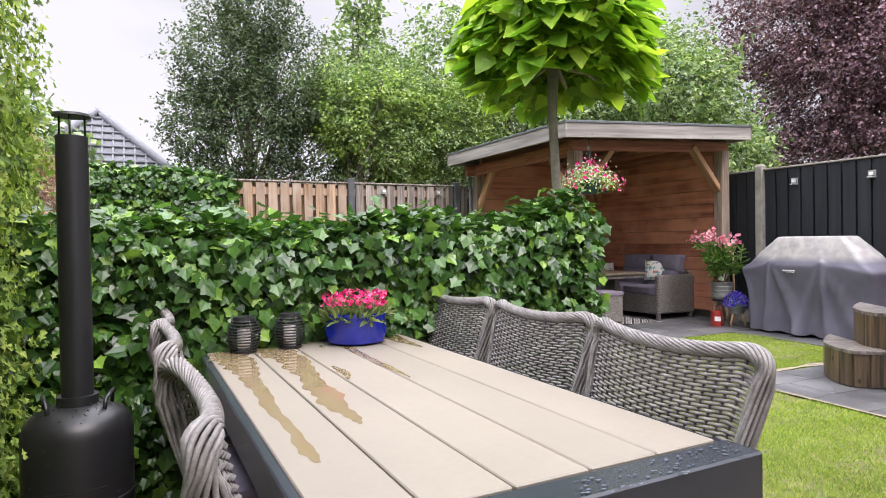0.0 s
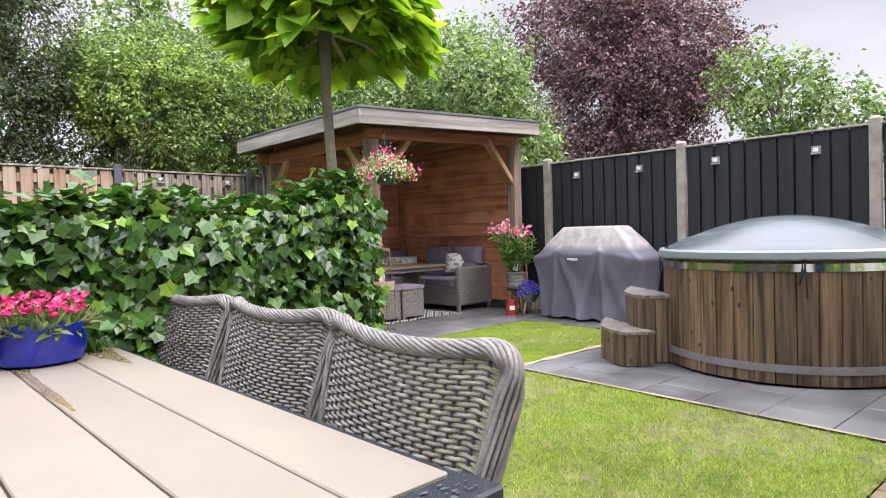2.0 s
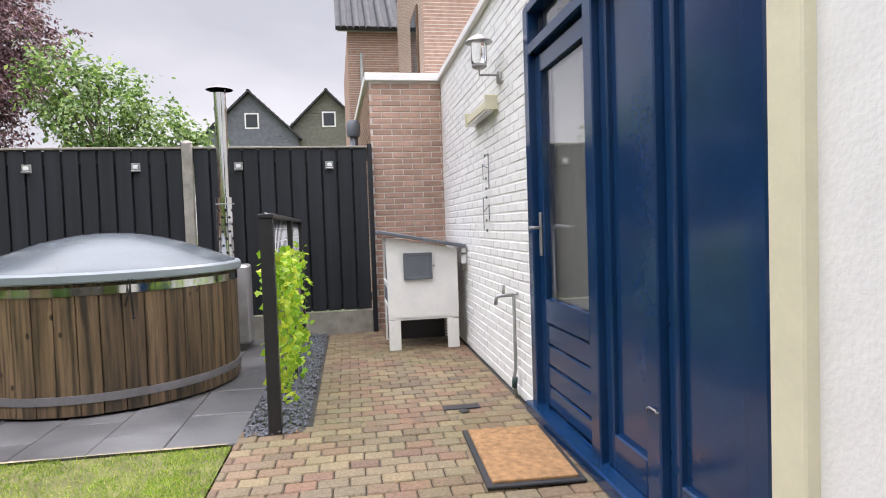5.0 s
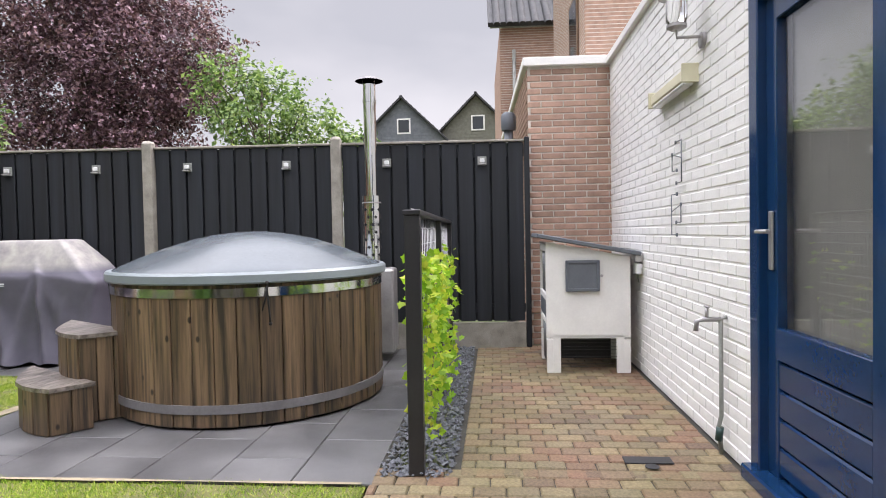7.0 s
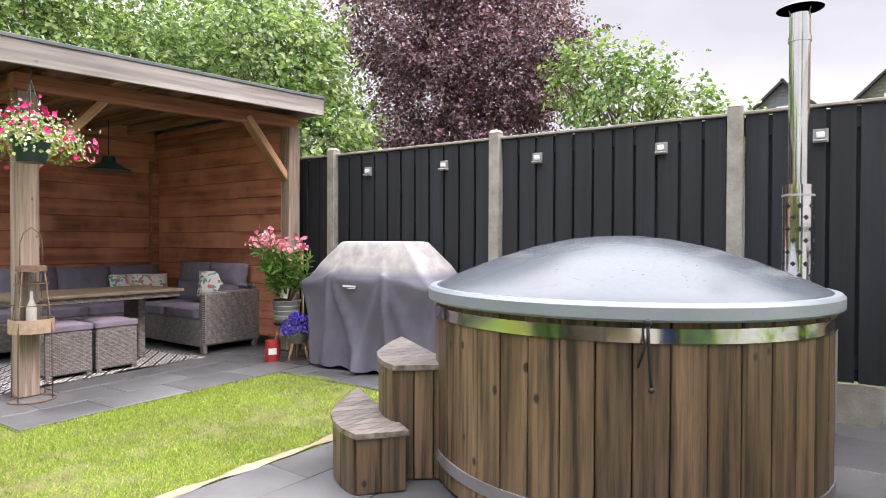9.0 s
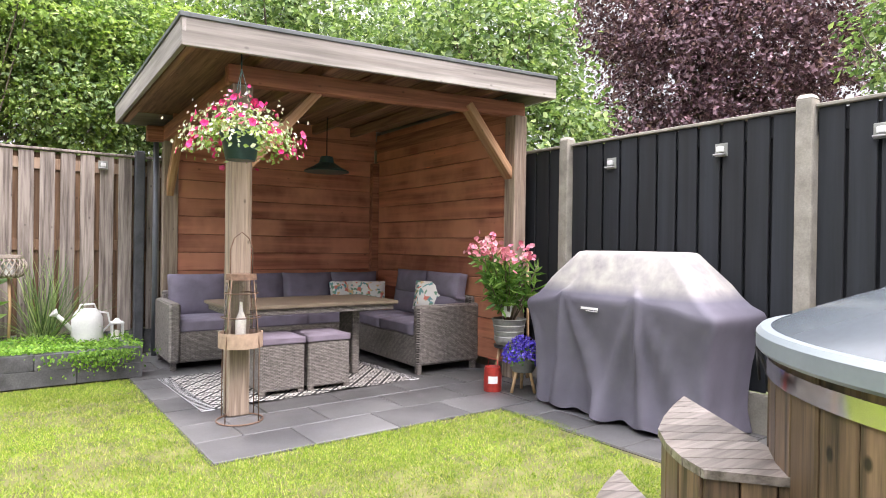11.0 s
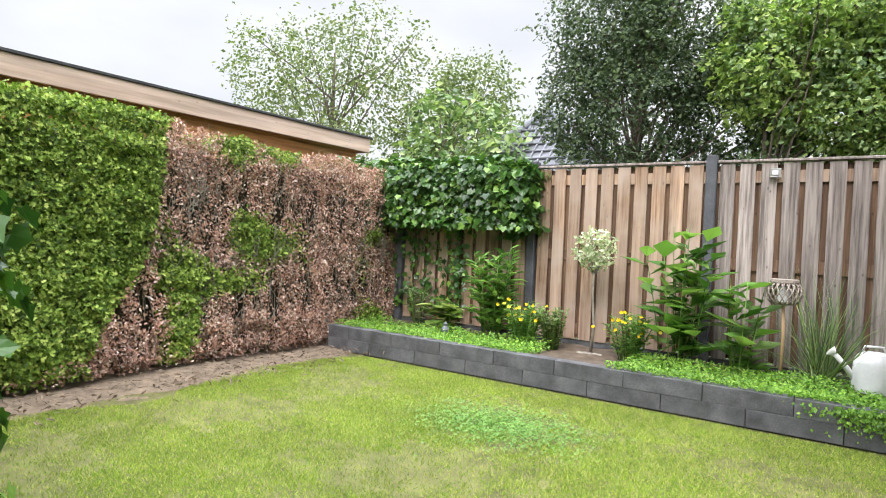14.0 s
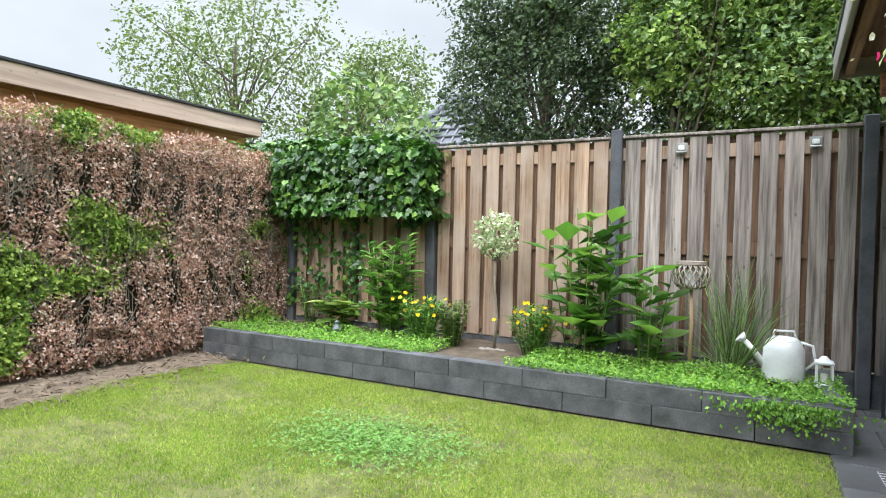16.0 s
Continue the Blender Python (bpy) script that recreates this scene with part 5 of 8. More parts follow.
part("roof", bm, M["grey_paint"], hut, "sloping grey felt roof", pose((x0 + x1) / 2, (y0 + y1) / 2, 1.055, 11, 0, 0))
part("bowl", lathe(bm_new(), [(0.05, 0.0), (0.06, 0.05), (0.055, 0.05), (0.045, 0.005), (0.001, 0.005)], 14), M["red_tin"], hut, "red feeding bowl", pose(0.12, 0.62, 0.572))
part("bottle", lathe(bm_new(), [(0.035, 0), (0.035, 0.12), (0.012, 0.15), (0.012, 0.17)], 14), M["enamel"], hut, "white water bottle", pose(0.1, 0.70, 0.68))

# ---------------------------------------------------------------- house wall and door
hw = thing("wall_house", "white painted brick house wall with lumpy courses", "wall", HM, kind="structure")
part("core", box(bm_new(), (1.745, -0.110, 1.42), (3.41, 0.21, 2.84)), M["white_brick"], hw)
part("coping", box(bm_new(), (1.74, -0.11, 2.875), (3.48, 0.30, 0.07), None, 0.006), M["white_paint"], hw, "white coping strip")
part("core", box(bm_new(), (-4.2, -0.135, 1.42), (4.0, 0.21, 2.84)), M["white_brick"], hw)
part("lintel", box(bm_new(), (-1.1, -0.135, 2.66), (2.2, 0.21, 0.36)), M["white_brick"], hw)
part("return_wall", box(bm_new(), (-6.2, -2.6, 1.42), (0.25, 5.2, 2.84)), M["white_brick"], hw)
part("flat_roof", box(bm_new(), (-1.4, -2.5, 2.80), (9.6, 4.5, 0.12)), M["felt"], hw, "flat bitumen roof")

# the blue joinery: a glazed door, two panels
dj = thing("door_1", "glossy dark blue timber door frame with glazed garden door", "door", HM, kind="structure")
bm = bm_new()
for x, w in ((0.02, 0.09), (-0.93, 0.10), (-1.485, 0.10), (-2.08, 0.09)):
    box(bm, (x, -0.05, 1.25), (w, 0.11, 2.46), None, 0.006)
box(bm, (-1.03, -0.05, 2.215), (2.16, 0.108, 0.07), None, 0.006)
box(bm, (-1.03, -0.05, 2.46), (2.16, 0.108, 0.06), None, 0.006)
part("frame", bm, M["blue_paint"], dj)
part("threshold", box(bm_new(), (-1.03, -0.03, 0.035), (2.2, 0.16, 0.07), None, 0.008), M["blue_paint"], dj, "dark blue sill")
leaf = part("door_leaf", box(bm_new(), (-0.075, -0.06, 1.12), (0.10, 0.05, 2.10), None, 0.004), M["blue_paint"], dj)
part("stile", box(bm_new(), (-0.835, -0.06, 1.12), (0.09, 0.05, 2.10), None, 0.004), M["blue_paint"], leaf)
part("top_rail", box(bm_new(), (-0.455, -0.06, 2.11), (0.67, 0.05, 0.10), None, 0.004), M["blue_paint"], leaf)
part("mid_rail", box(bm_new(), (-0.455, -0.06, 0.66), (0.67, 0.055, 0.14), None, 0.004), M["blue_paint"], leaf)
for k in range(4):
    part("slat", box(bm_new(), (-0.455, -0.055, 0.145 + 0.125 * k), (0.67, 0.03, 0.118), None, 0.008), M["blue_paint"], leaf)
pane = part("pane", box(bm_new(), (-0.455, -0.062, 1.40), (0.67, 0.006, 1.34)), M["glass"], leaf, "clear door glass")
pane.visible_shadow = False
inner = part("inner_pane", box(bm_new(), (-0.455, -0.082, 1.40), (0.67, 0.006, 1.34)), M["glass"], leaf, "inner sheet of the double glazing")
inner.visible_shadow = False
bm = bm_new()
box(bm, (-0.085, -0.028, 1.11), (0.036, 0.012, 0.26), None, 0.004)
part("handle_plate", bm, M["dull_steel"], leaf, "brushed steel handle plate")
bm = tube(bm_new(), [(-0.085, -0.02, 1.15), (-0.085, 0.03, 1.15), (-0.10, 0.042, 1.15), (-0.21, 0.042, 1.15)], 0.009, 8)
part("handle", bm, M["dull_steel"], leaf, "steel lever handle")
top = part("top_light", box(bm_new(), (-0.455, -0.062, 2.335), (0.80, 0.006, 0.19)), M["glass"], dj, "clear top light")
top.visible_shadow = False
for x0_, x1_ in ((-1.43, -0.985), (-2.035, -1.54)):
    pn = part("side_panel", box(bm_new(), ((x0_ + x1_) / 2, -0.07, 1.12), (x1_ - x0_, 0.03, 2.12), None, 0.003), M["blue_paint"], dj)
    bm = bm_new()
    for xx in (x0_ + 0.035, x1_ - 0.035):
        box(bm, (xx, -0.045, 1.12), (0.07, 0.03, 2.10), None, 0.006)
    box(bm, ((x0_ + x1_) / 2, -0.045, 0.15), (x1_ - x0_ - 0.142, 0.03, 0.16), None, 0.006)
    part("panel_stile", bm, M["blue_paint"], pn)
bm = tube(bm_new(), [(-1.525, -0.01, 0.47), (-1.525, 0.014, 0.47), (-1.52, 0.016, 0.478), (-1.475, 0.016, 0.478), (-1.46, 0.016, 0.47), (-1.46, 0.016, 0.455)], 0.004, 6)
part("wind_hook", bm, M["dull_steel"], dj, "small steel wind hook")
wf1 = thing("window_1", "cream painted window frame beside the blue panels", "window", HM, kind="structure")
bm = bm_new()
box(bm, (-2.20, -0.06, 1.25), (0.13, 0.14, 2.46), None, 0.006)
box(bm, (-3.7, -0.06, 2.40), (2.9, 0.14, 0.12), None, 0.006)
box(bm, (-3.7, -0.06, 0.10), (2.9, 0.14, 0.12), None, 0.006)
part("window_frame", bm, M["cream"], wf1)
# dark room behind the glass
bm = bm_new()
box(bm, (-1.1, -3.0, 0.02), (3.6, 5.6, 0.02))
box(bm, (-1.1, -5.8, 1.3), (3.6, 0.05, 2.6))
box(bm, (-2.9, -3.0, 1.3), (0.05, 5.6, 2.6))
box(bm, (0.7, -3.0, 1.3), (0.05, 5.6, 2.6))
box(bm, (-1.1, -3.0, 2.6), (3.6, 5.6, 0.02))
solid("room_interior", bm, M["interior"], "plain dim room behind the door", "room", m=HM)
# made-up pale sheet that lifts the grey of the glass
rb = thing("roller_blind", "pale grey sheet added behind the door glass to brighten it", "blind", HM @ pose(-0.455, -0.13, 0))
part("cloth", box(bm_new(), (0, 0, 1.40), (0.74, 0.004, 1.40)), M["blind"], rb)
part("roller", tube(bm_new(), [(-0.38, 0, 2.12), (0.38, 0, 2.12)], 0.02, 10), M["white_paint"], rb)
# kitchen unit seen through the pane
kt = thing("kitchen_counter", "white kitchen counter seen through the door glass", "counter", HM @ pose(-0.35, -0.9, 0.03))
part("carcass", box(bm_new(), (0, 0, 0.43), (0.6, 0.6, 0.84), None, 0.005), M["white_paint"], kt)
part("worktop", box(bm_new(), (0, 0, 0.875), (0.64, 0.64, 0.04), None, 0.005), M["enamel"], kt)

# fittings on the white wall
wl_ = thing("wall_lantern", "glass and steel wall lantern on a bracket", "lamp", HM @ pose(0.66, 0, 2.215))
bm = tube(bm_new(), [(0, 0.0, 0.02), (0, 0.15, 0.02), (0, 0.15, 0.07)], 0.009, 8)
lathe(bm, [(0.045, 0.0), (0.045, 0.018), (0.03, 0.022)], 16, pose(0, 0.003, 0.0, -90))
part("bracket", bm, M["dull_steel"], wl_)
part("base", lathe(bm_new(), [(0.03, 0.06), (0.055, 0.075), (0.055, 0.09), (0.03, 0.095)], 16, pose(0, 0.15, 0)), M["dull_steel"], wl_)
gl_ = part("globe", lathe(bm_new(), [(0.045, 0.095), (0.058, 0.12), (0.058, 0.23), (0.05, 0.25)], 16, pose(0, 0.15, 0)), M["glass"], wl_, "clear glass cylinder")
part("hood", lathe(bm_new(), [(0.10, 0.245), (0.095, 0.255), (0.045, 0.285), (0.02, 0.30), (0.001, 0.30)], 20, pose(0, 0.15, 0)), M["dull_steel"], wl_, "conical steel hood")
bm = bm_new()
for k in range(4):
    a = k * 1.571 + 0.4
    tube(bm, [(0.064 * math.cos(a), 0.15 + 0.064 * math.sin(a), 0.09), (0.064 * math.cos(a), 0.15 + 0.064 * math.sin(a), 0.25)], 0.003, 5)
part("cage", bm, M["dull_steel"], wl_)
aw = thing("wall_light_box", "cream plastic outdoor strip light on the wall", "lamp", HM @ pose(1.15, 0.0, 2.06))
part("body", box(bm_new(), (0, 0.04, 0.0), (0.74, 0.08, 0.07), None, 0.008), M["cream"], aw)
part("end_cap", box(bm_new(), (-0.38, 0.045, 0.005), (0.02, 0.10, 0.11), None, 0.004), M["cream"], aw)
part("end_cap", box(bm_new(), (0.38, 0.045, 0.005), (0.02, 0.10, 0.11), None, 0.004), M["cream"], aw)
part("diffuser", box(bm_new(), (0, 0.045, -0.045), (0.70, 0.06, 0.025), None, 0.008), M["enamel"], aw, "white diffuser")
for hx0, zc, flip in ((1.03, 1.59, 1), (1.25, 1.26, -1)):
    cr = thing("plant_bracket", "thin grey wire plant bracket hung on the wall", "bracket", HM @ pose(hx0, 0, zc), "wire brackets")
    bm = bm_new()
    tube(bm, [(0.0, 0.02, 0.13), (0.12 * flip, 0.02, 0.13)], 0.004, 5)
    tube(bm, [(0.0, 0.02, 0.13), (0.0, 0.02, -0.13), (0.11 * flip, 0.02, -0.13)], 0.004, 5)
    tube(bm, [(0.0, 0.02, 0.02), (0.2 * flip, 0.02, 0.06), (0.2 * flip, 0.02, -0.05), (0.1 * flip, 0.02, -0.05)], 0.004, 5)
    part("wire", bm, M["grey_paint"], cr)
    bm = bm_new()
    for dx, dz in ((0.12, 0.13), (0.11, -0.13), (0.2, 0.06), (0.1, -0.05)):
        lathe(bm, [(0.012, 0), (0.012, 0.008), (0.001, 0.009)], 8, pose(dx * flip, 0.016, dz, -90))
    part("studs", bm, M["grey_paint"], cr)
so = thing("wall_socket", "grey double outdoor wall socket with a cable", "socket", HM @ pose(2.17, 0, 0.90))
part("box_top", box(bm_new(), (0, 0.03, 0.05), (0.09, 0.055, 0.085), None, 0.008), M["enamel"], so)
part("box_bottom", box(bm_new(), (0, 0.03, -0.05), (0.09, 0.055, 0.085), None, 0.008), M["enamel"], so)
part("cable", tube(bm_new(), [(0.0, 0.03, -0.09), (0.0, 0.03, -0.13), (0.02, 0.02, -0.16)], 0.006, 6), M["zinc"], so)
tp = thing("garden_tap", "brass garden tap on a grey riser pipe by the wall", "tap", HM @ pose(0.36, 0.03, 0))
part("riser", tube(bm_new(), [(0, 0, 0.0), (0.01, 0.01, 0.14), (0, 0, 0.2), (0, 0, 0.70), (0, -0.03, 0.71)], 0.012, 8), M["zinc"], tp)
bm = tube(bm_new(), [(0, 0, 0.70), (0, 0.09, 0.70), (0, 0.12, 0.69), (0, 0.125, 0.64)], 0.013, 8)
tube(bm, [(0, 0.07, 0.70), (0, 0.07, 0.76)], 0.01, 8)
tube(bm, [(-0.03, 0.07, 0.765), (0.03, 0.07, 0.765)], 0.007, 6)
part("spout", bm, M["dull_steel"], tp, "dull brass spout and handle")
part("hose_coupling", tube(bm_new(), [(0.005, 0.005, 0.14), (0.01, 0.01, 0.07)], 0.02, 8), M["pot_green"], tp, "green hose coupling")
dm = thing("doormat", "coarse brown coir doormat with a black rubber edge", "doormat", HM @ pose(-0.63, 0.30, 0.005, 0, 0, -2))
part("edge", box(bm_new(), (0, 0, 0.008), (0.76, 0.46, 0.016), None, 0.004), M["rubber"], dm)
part("coir", box(bm_new(), (0, 0, 0.019), (0.70, 0.40, 0.02), None, 0.004), M["coir"], dm)
drn = thing("drain_cover", "small dark drain opening set in the paving", "drain", HM @ pose(0.25, 0.43, 0.004))
part("slot", box(bm_new(), (0, 0, 0.0), (0.09, 0.24, 0.006), None, 0.002), M["rubber"], drn)
part("ring", lathe(bm_new(), [(0.001, 0), (0.035, 0.002), (0.035, 0.004), (0.001, 0.004)], 16, pose(-0.09, 0.0, 0)), M["rubber"], drn)

# neighbour's flat extension in red brick
ext = thing("wall_extension", "brown-red brick extension with a white coping", "wall", pose(8.47, 0, 0, 0, 0, -1.5), kind="structure")
part("core", box(bm_new(), (2.503, -2.03, 1.42), (5.0, 4.66, 2.84)), M["mortar"], ext)
part("coping", box(bm_new(), (2.5, -2.03, 2.88), (5.10, 4.76, 0.085), None, 0.006), M["white_paint"], ext, "white coping edge")

# ---------------------------------------------------------------- dining table
tb = thing("dining_table", "long dining table with beige slats and an anthracite frame", "table", pose(0, 0, 0))
TX0, TX1, TY0, TY1, TZ = 1.03, 1.978, 1.575, 3.585, 0.726
pw = (TX1 - TX0 - 0.02) / 5
for i in range(5):
    piece("slat", block((pw - 0.005, TY1 - TY0 - 0.11, 0.028), 0.003, M["tabletop"]), tb, pose(TX0 + 0.01 + pw * (i + 0.5), (TY0 + TY1) / 2 + 0.035, TZ - 0.014))
bm = bm_new()
box(bm, ((TX0 + TX1) / 2, TY0 + 0.03, TZ - 0.058), (TX1 - TX0 + 0.02, 0.095, 0.118), None, 0.005)
part("end_rail", bm, M["anthracite"], tb, "glossy wet anthracite end rail")
part("end_rail", box(bm_new(), ((TX0 + TX1) / 2, TY1 - 0.012, TZ - 0.06), (TX1 - TX0, 0.024, 0.11), None, 0.004), M["anthracite"], tb)
for x in (TX0 + 0.004, TX1 - 0.004):
    part("side_rail", box(bm_new(), (x, (TY0 + TY1) / 2 + 0.03, TZ - 0.062), (0.03, TY1 - TY0 - 0.1, 0.112), None, 0.004), M["anthracite"], tb)
part("under_tray", box(bm_new(), ((TX0 + TX1) / 2, (TY0 + TY1) / 2, TZ - 0.05), (TX1 - TX0 - 0.06, TY1 - TY0 - 0.14, 0.012)), M["black"], tb)
for x in (TX0 + 0.04, TX1 - 0.04):
    for y in (TY0 + 0.04, TY1 - 0.05):
        part("leg", box(bm_new(), (x, y, 0.34), (0.085, 0.085, 0.68), None, 0.005), M["anthracite"], tb)
# rain water on the slats
def puddle(pts, z):
    bm = bm_new()
    L, R_ = [], []
    dense = []
    for (x, y, w), (x2, y2, w2) in zip(pts, pts[1:]):
        for k in range(8):
            u = k / 8
            dense.append((x + (x2 - x) * u, y + (y2 - y) * u, w + (w2 - w) * u))
    dense.append(pts[-1])
    for i, (x, y, w) in enumerate(dense):
        j = 0.16 * w * math.sin(i * 1.1) + 0.16 * w * math.sin(i * 0.43 + 1)
        L.append(bm.verts.new((x - w + j, y, z)))
        R_.append(bm.verts.new((x + w + j * 0.6, y, z)))
    for a, b, c, d in zip(L, R_, R_[1:], L[1:]):
        bm.faces.new((a, b, c, d))
    return bm
wt = thing("rain_puddles", "thin puddles of rain on the tabletop", "puddle", pose(0, 0, TZ + 0.0008))
part("puddle", puddle([(1.116, 3.53, 0.070), (1.126, 3.36, 0.074), (1.121, 3.20, 0.068), (1.137, 3.06, 0.05), (1.121, 2.91, 0.034), (1.126, 2.74, 0.026), (1.116, 2.56, 0.024), (1.113, 2.38, 0.016), (1.119, 2.19, 0.014), (1.111, 2.05, 0.02), (1.116, 1.97, 0.006)], 0), M["puddle"], wt)
part("puddle", puddle([(1.313, 3.53, 0.075), (1.318, 3.32, 0.074), (1.328, 3.13, 0.06), (1.323, 2.96, 0.05), (1.307, 2.79, 0.034), (1.297, 2.62, 0.04), (1.292, 2.49, 0.045), (1.282, 2.34, 0.025), (1.292, 2.24, 0.016), (1.287, 2.19, 0.004)], 0.0), M["puddle"], wt)
part("puddle", puddle([(1.432, 2.94, 0.006), (1.442, 2.85, 0.018), (1.437, 2.77, 0.014), (1.421, 2.70, 0.004)], 0.0), M["puddle"], wt)
part("puddle", puddle([(1.618, 3.53, 0.05), (1.618, 3.25, 0.016), (1.613, 3.04, 0.012), (1.616, 2.83, 0.014), (1.614, 2.62, 0.004)], 0.0), M["puddle"], wt)
part("puddle", puddle([(1.887, 3.53, 0.05), (1.892, 3.36, 0.035), (1.897, 3.20, 0.014), (1.903, 3.13, 0.003)], 0.0), M["puddle"], wt)
bm = bm_new()
for i in range(90):
    s = rng.uniform(0.0012, 0.0045)
    bmesh.ops.create_icosphere(bm, subdivisions=1, radius=1, matrix=Matrix.Translation((rng.uniform(1.5, 1.985), rng.uniform(1.545, 1.63), 0.003)) @ Matrix.Diagonal((s * 1.6, s, s * 0.3, 1)))
rd = part("rail_drops", bm, M["lid"], wt, "glinting rain beads")
rd["kind"] = "stuff"

# ---------------------------------------------------------------- wicker dining chairs
def weave(surface, rows, crossings, amp, half, mat, name):
    """Strands that run over and under upright stakes, on a surface of u across and v up."""
    n_u = crossings * 2 + 1
    V, F = [], []
    for j in range(rows):
        v = (j + 0.5) / rows
        base = len(V)
        for i in range(n_u):
            u = i / (n_u - 1)
            p, nrm, up = surface(u, v)
            s = (1 if i % 2 == 0 else 0) * (1 if (i // 2 + j) % 2 == 0 else -1)
            c = p + nrm * (amp * s)
            w = half * (1.0 if s else 0.82)
            V += [c + up * w, c + nrm * 0.0045, c - up * w, c - nrm * 0.0045]
        for i in range(n_u - 1):
            a = base + 4 * i
            for k in range(4):
                F.append((a + k, a + (k + 1) % 4, a + 4 + (k + 1) % 4, a + 4 + k))
    return mesh_np(name, np.array([tuple(q) for q in V]), np.array(F), mat, True)


def back_surface(u, v):
    """The chair back: leans away, bowed in plan, the top edge dipping in the middle."""
    s = 2 * u - 1
    wide = 0.255 + 0.066 * v
    e = max(0.0, abs(s) - 0.84) / 0.16
    top = 0.54 + 0.026 * s * s - 0.05 * (1 - math.sqrt(max(0.0, 1 - e * e)))
    z = 0.36 + v * top
    y = 0.20 + 0.12 * v + 0.030 * s * s * v + 0.015 * s ** 4
    p = Vector((wide * s, y, z))
    nrm = Vector((-(0.06 * s * v), 1, -0.22)).normalized()
    up = Vector((0, 0.22, 1)).normalized()
    return p, nrm, up


def rope(bm, path, turns, r, strands, rad):
    """Strands twisted round a path."""
    n_ = len(path)
    for s in range(strands):
        pts = []
        for i, p in enumerate(path):
            d = (path[min(i + 1, n_ - 1)] - path[max(i - 1, 0)]).normalized()
            a = 2 * math.pi * (turns * i / (n_ - 1) + s / strands)
            e1 = Vector((0, 1, 0)) if abs(d.y) < 0.9 else Vector((1, 0, 0))
            e1 = (e1 - d * e1.dot(d)).normalized()
            e2 = d.cross(e1)
            pts.append(p + (e1 * math.cos(a) + e2 * math.sin(a)) * r)
        tube(bm, pts, rad, 5)


def chair(m):
    t = thing("dining_chair", "grey-brown woven wicker dining chair tucked at the table", "chair", m, "chairs round the dining table")
    part("back_weave", weave(back_surface, 56, 20, 0.0042, 0.0052, M["strand"], "back_weave"), M["strand"], t, "woven wicker back")
    for i in range(21):
        pts = [back_surface(i / 20, k / 5)[0] for k in range(6)]
        part("stake", tube(bm_new(), pts, 0.004, 4), M["stake"], t)
    us = [0.0, 0.004, 0.012, 0.024, 0.04, 0.06, 0.085] + [0.085 + 0.83 * k / 24 for k in range(1, 25)] + [0.94, 0.96, 0.976, 0.988, 0.996, 1.0]
    rim = [(back_surface(0.0, k / 14)[0], 1.0, -1) for k in range(14)] + [(back_surface(u_, 1.0)[0], 0.0, 0) for u_ in us] + [(back_surface(1.0, 1 - k / 14)[0], 1.0, 1) for k in range(1, 15)]
    n_r = len(rim)
    for k in range(12):
        pts, turn = [], 2 * math.pi * k / 12
        for i, (q, side, sgn) in enumerate(rim):
            if i:
                turn += (3.2 if side else 14.0) * (q - rim[i - 1][0]).length * (1.0 if side else 1.5)
            a, b_ = rim[max(0, i - 1)][0], rim[min(n_r - 1, i + 1)][0]
            d = (b_ - a).normalized()
            e1 = (Vector((0, 1, 0)) - d * d.y).normalized()
            e2 = d.cross(e1)
            near_end = min(i, n_r - 1 - i) / 14
            deep = 0.034 * min(1.0, 0.5 + 0.5 * near_end) if side else 0.015
            blend = max(0.0, 1 - abs(min(i, n_r - 1 - i) - 17) / 5)
            deep = deep + (0.026 - deep) * blend
            pts.append(q + e1 * (deep * math.cos(turn) + (0.012 if side else 0.004)) + e2 * ((0.0125 if side else 0.016) * math.sin(turn)))
        part("rim_strand", tube(bm_new(), pts, 0.0052, 6), M["strand"], t, "thick twisted rim strand")
    bm = bm_new()
    prism(bm, [(-0.24, -0.24), (0.24, -0.24), (0.225, 0.24), (-0.225, 0.24)], 0.36, 0.44)
    part("seat", bm, M["sofa_wicker"], t, "woven seat")
    box_ = box(bm_new(), (0, 0, 0.455), (0.44, 0.44, 0.04), None, 0.018, 2)
    part("cushion", box_, M["cloth"], t, "grey seat cushion")
    for sx in (-1, 1):
        part("leg", tube(bm_new(), [(0.215 * sx, -0.21, 0.37), (0.225 * sx, -0.225, 0.0)], [0.024, 0.018], 8), M["sofa_wicker"], t)
        part("leg", tube(bm_new(), [(0.205 * sx, 0.22, 0.37), (0.215 * sx, 0.26, 0.0)], [0.024, 0.018], 8), M["sofa_wicker"], t)
    return t


c0 = chair(pose(1.765, 1.985, 0, 0, 0, -95))
copy_thing(c0, pose(1.835, 2.665, 0, 0, 0, -91))
copy_thing(c0, pose(1.845, 3.36, 0, 0, 0, -90))
copy_thing(c0, pose(1.215, 1.95, 0, 0, 0, 91))
copy_thing(c0, pose(1.205, 2.76, 0, 0, 0, 90))
copy_thing(c0, pose(1.215, 3.32, 0, 0, 0, 89))

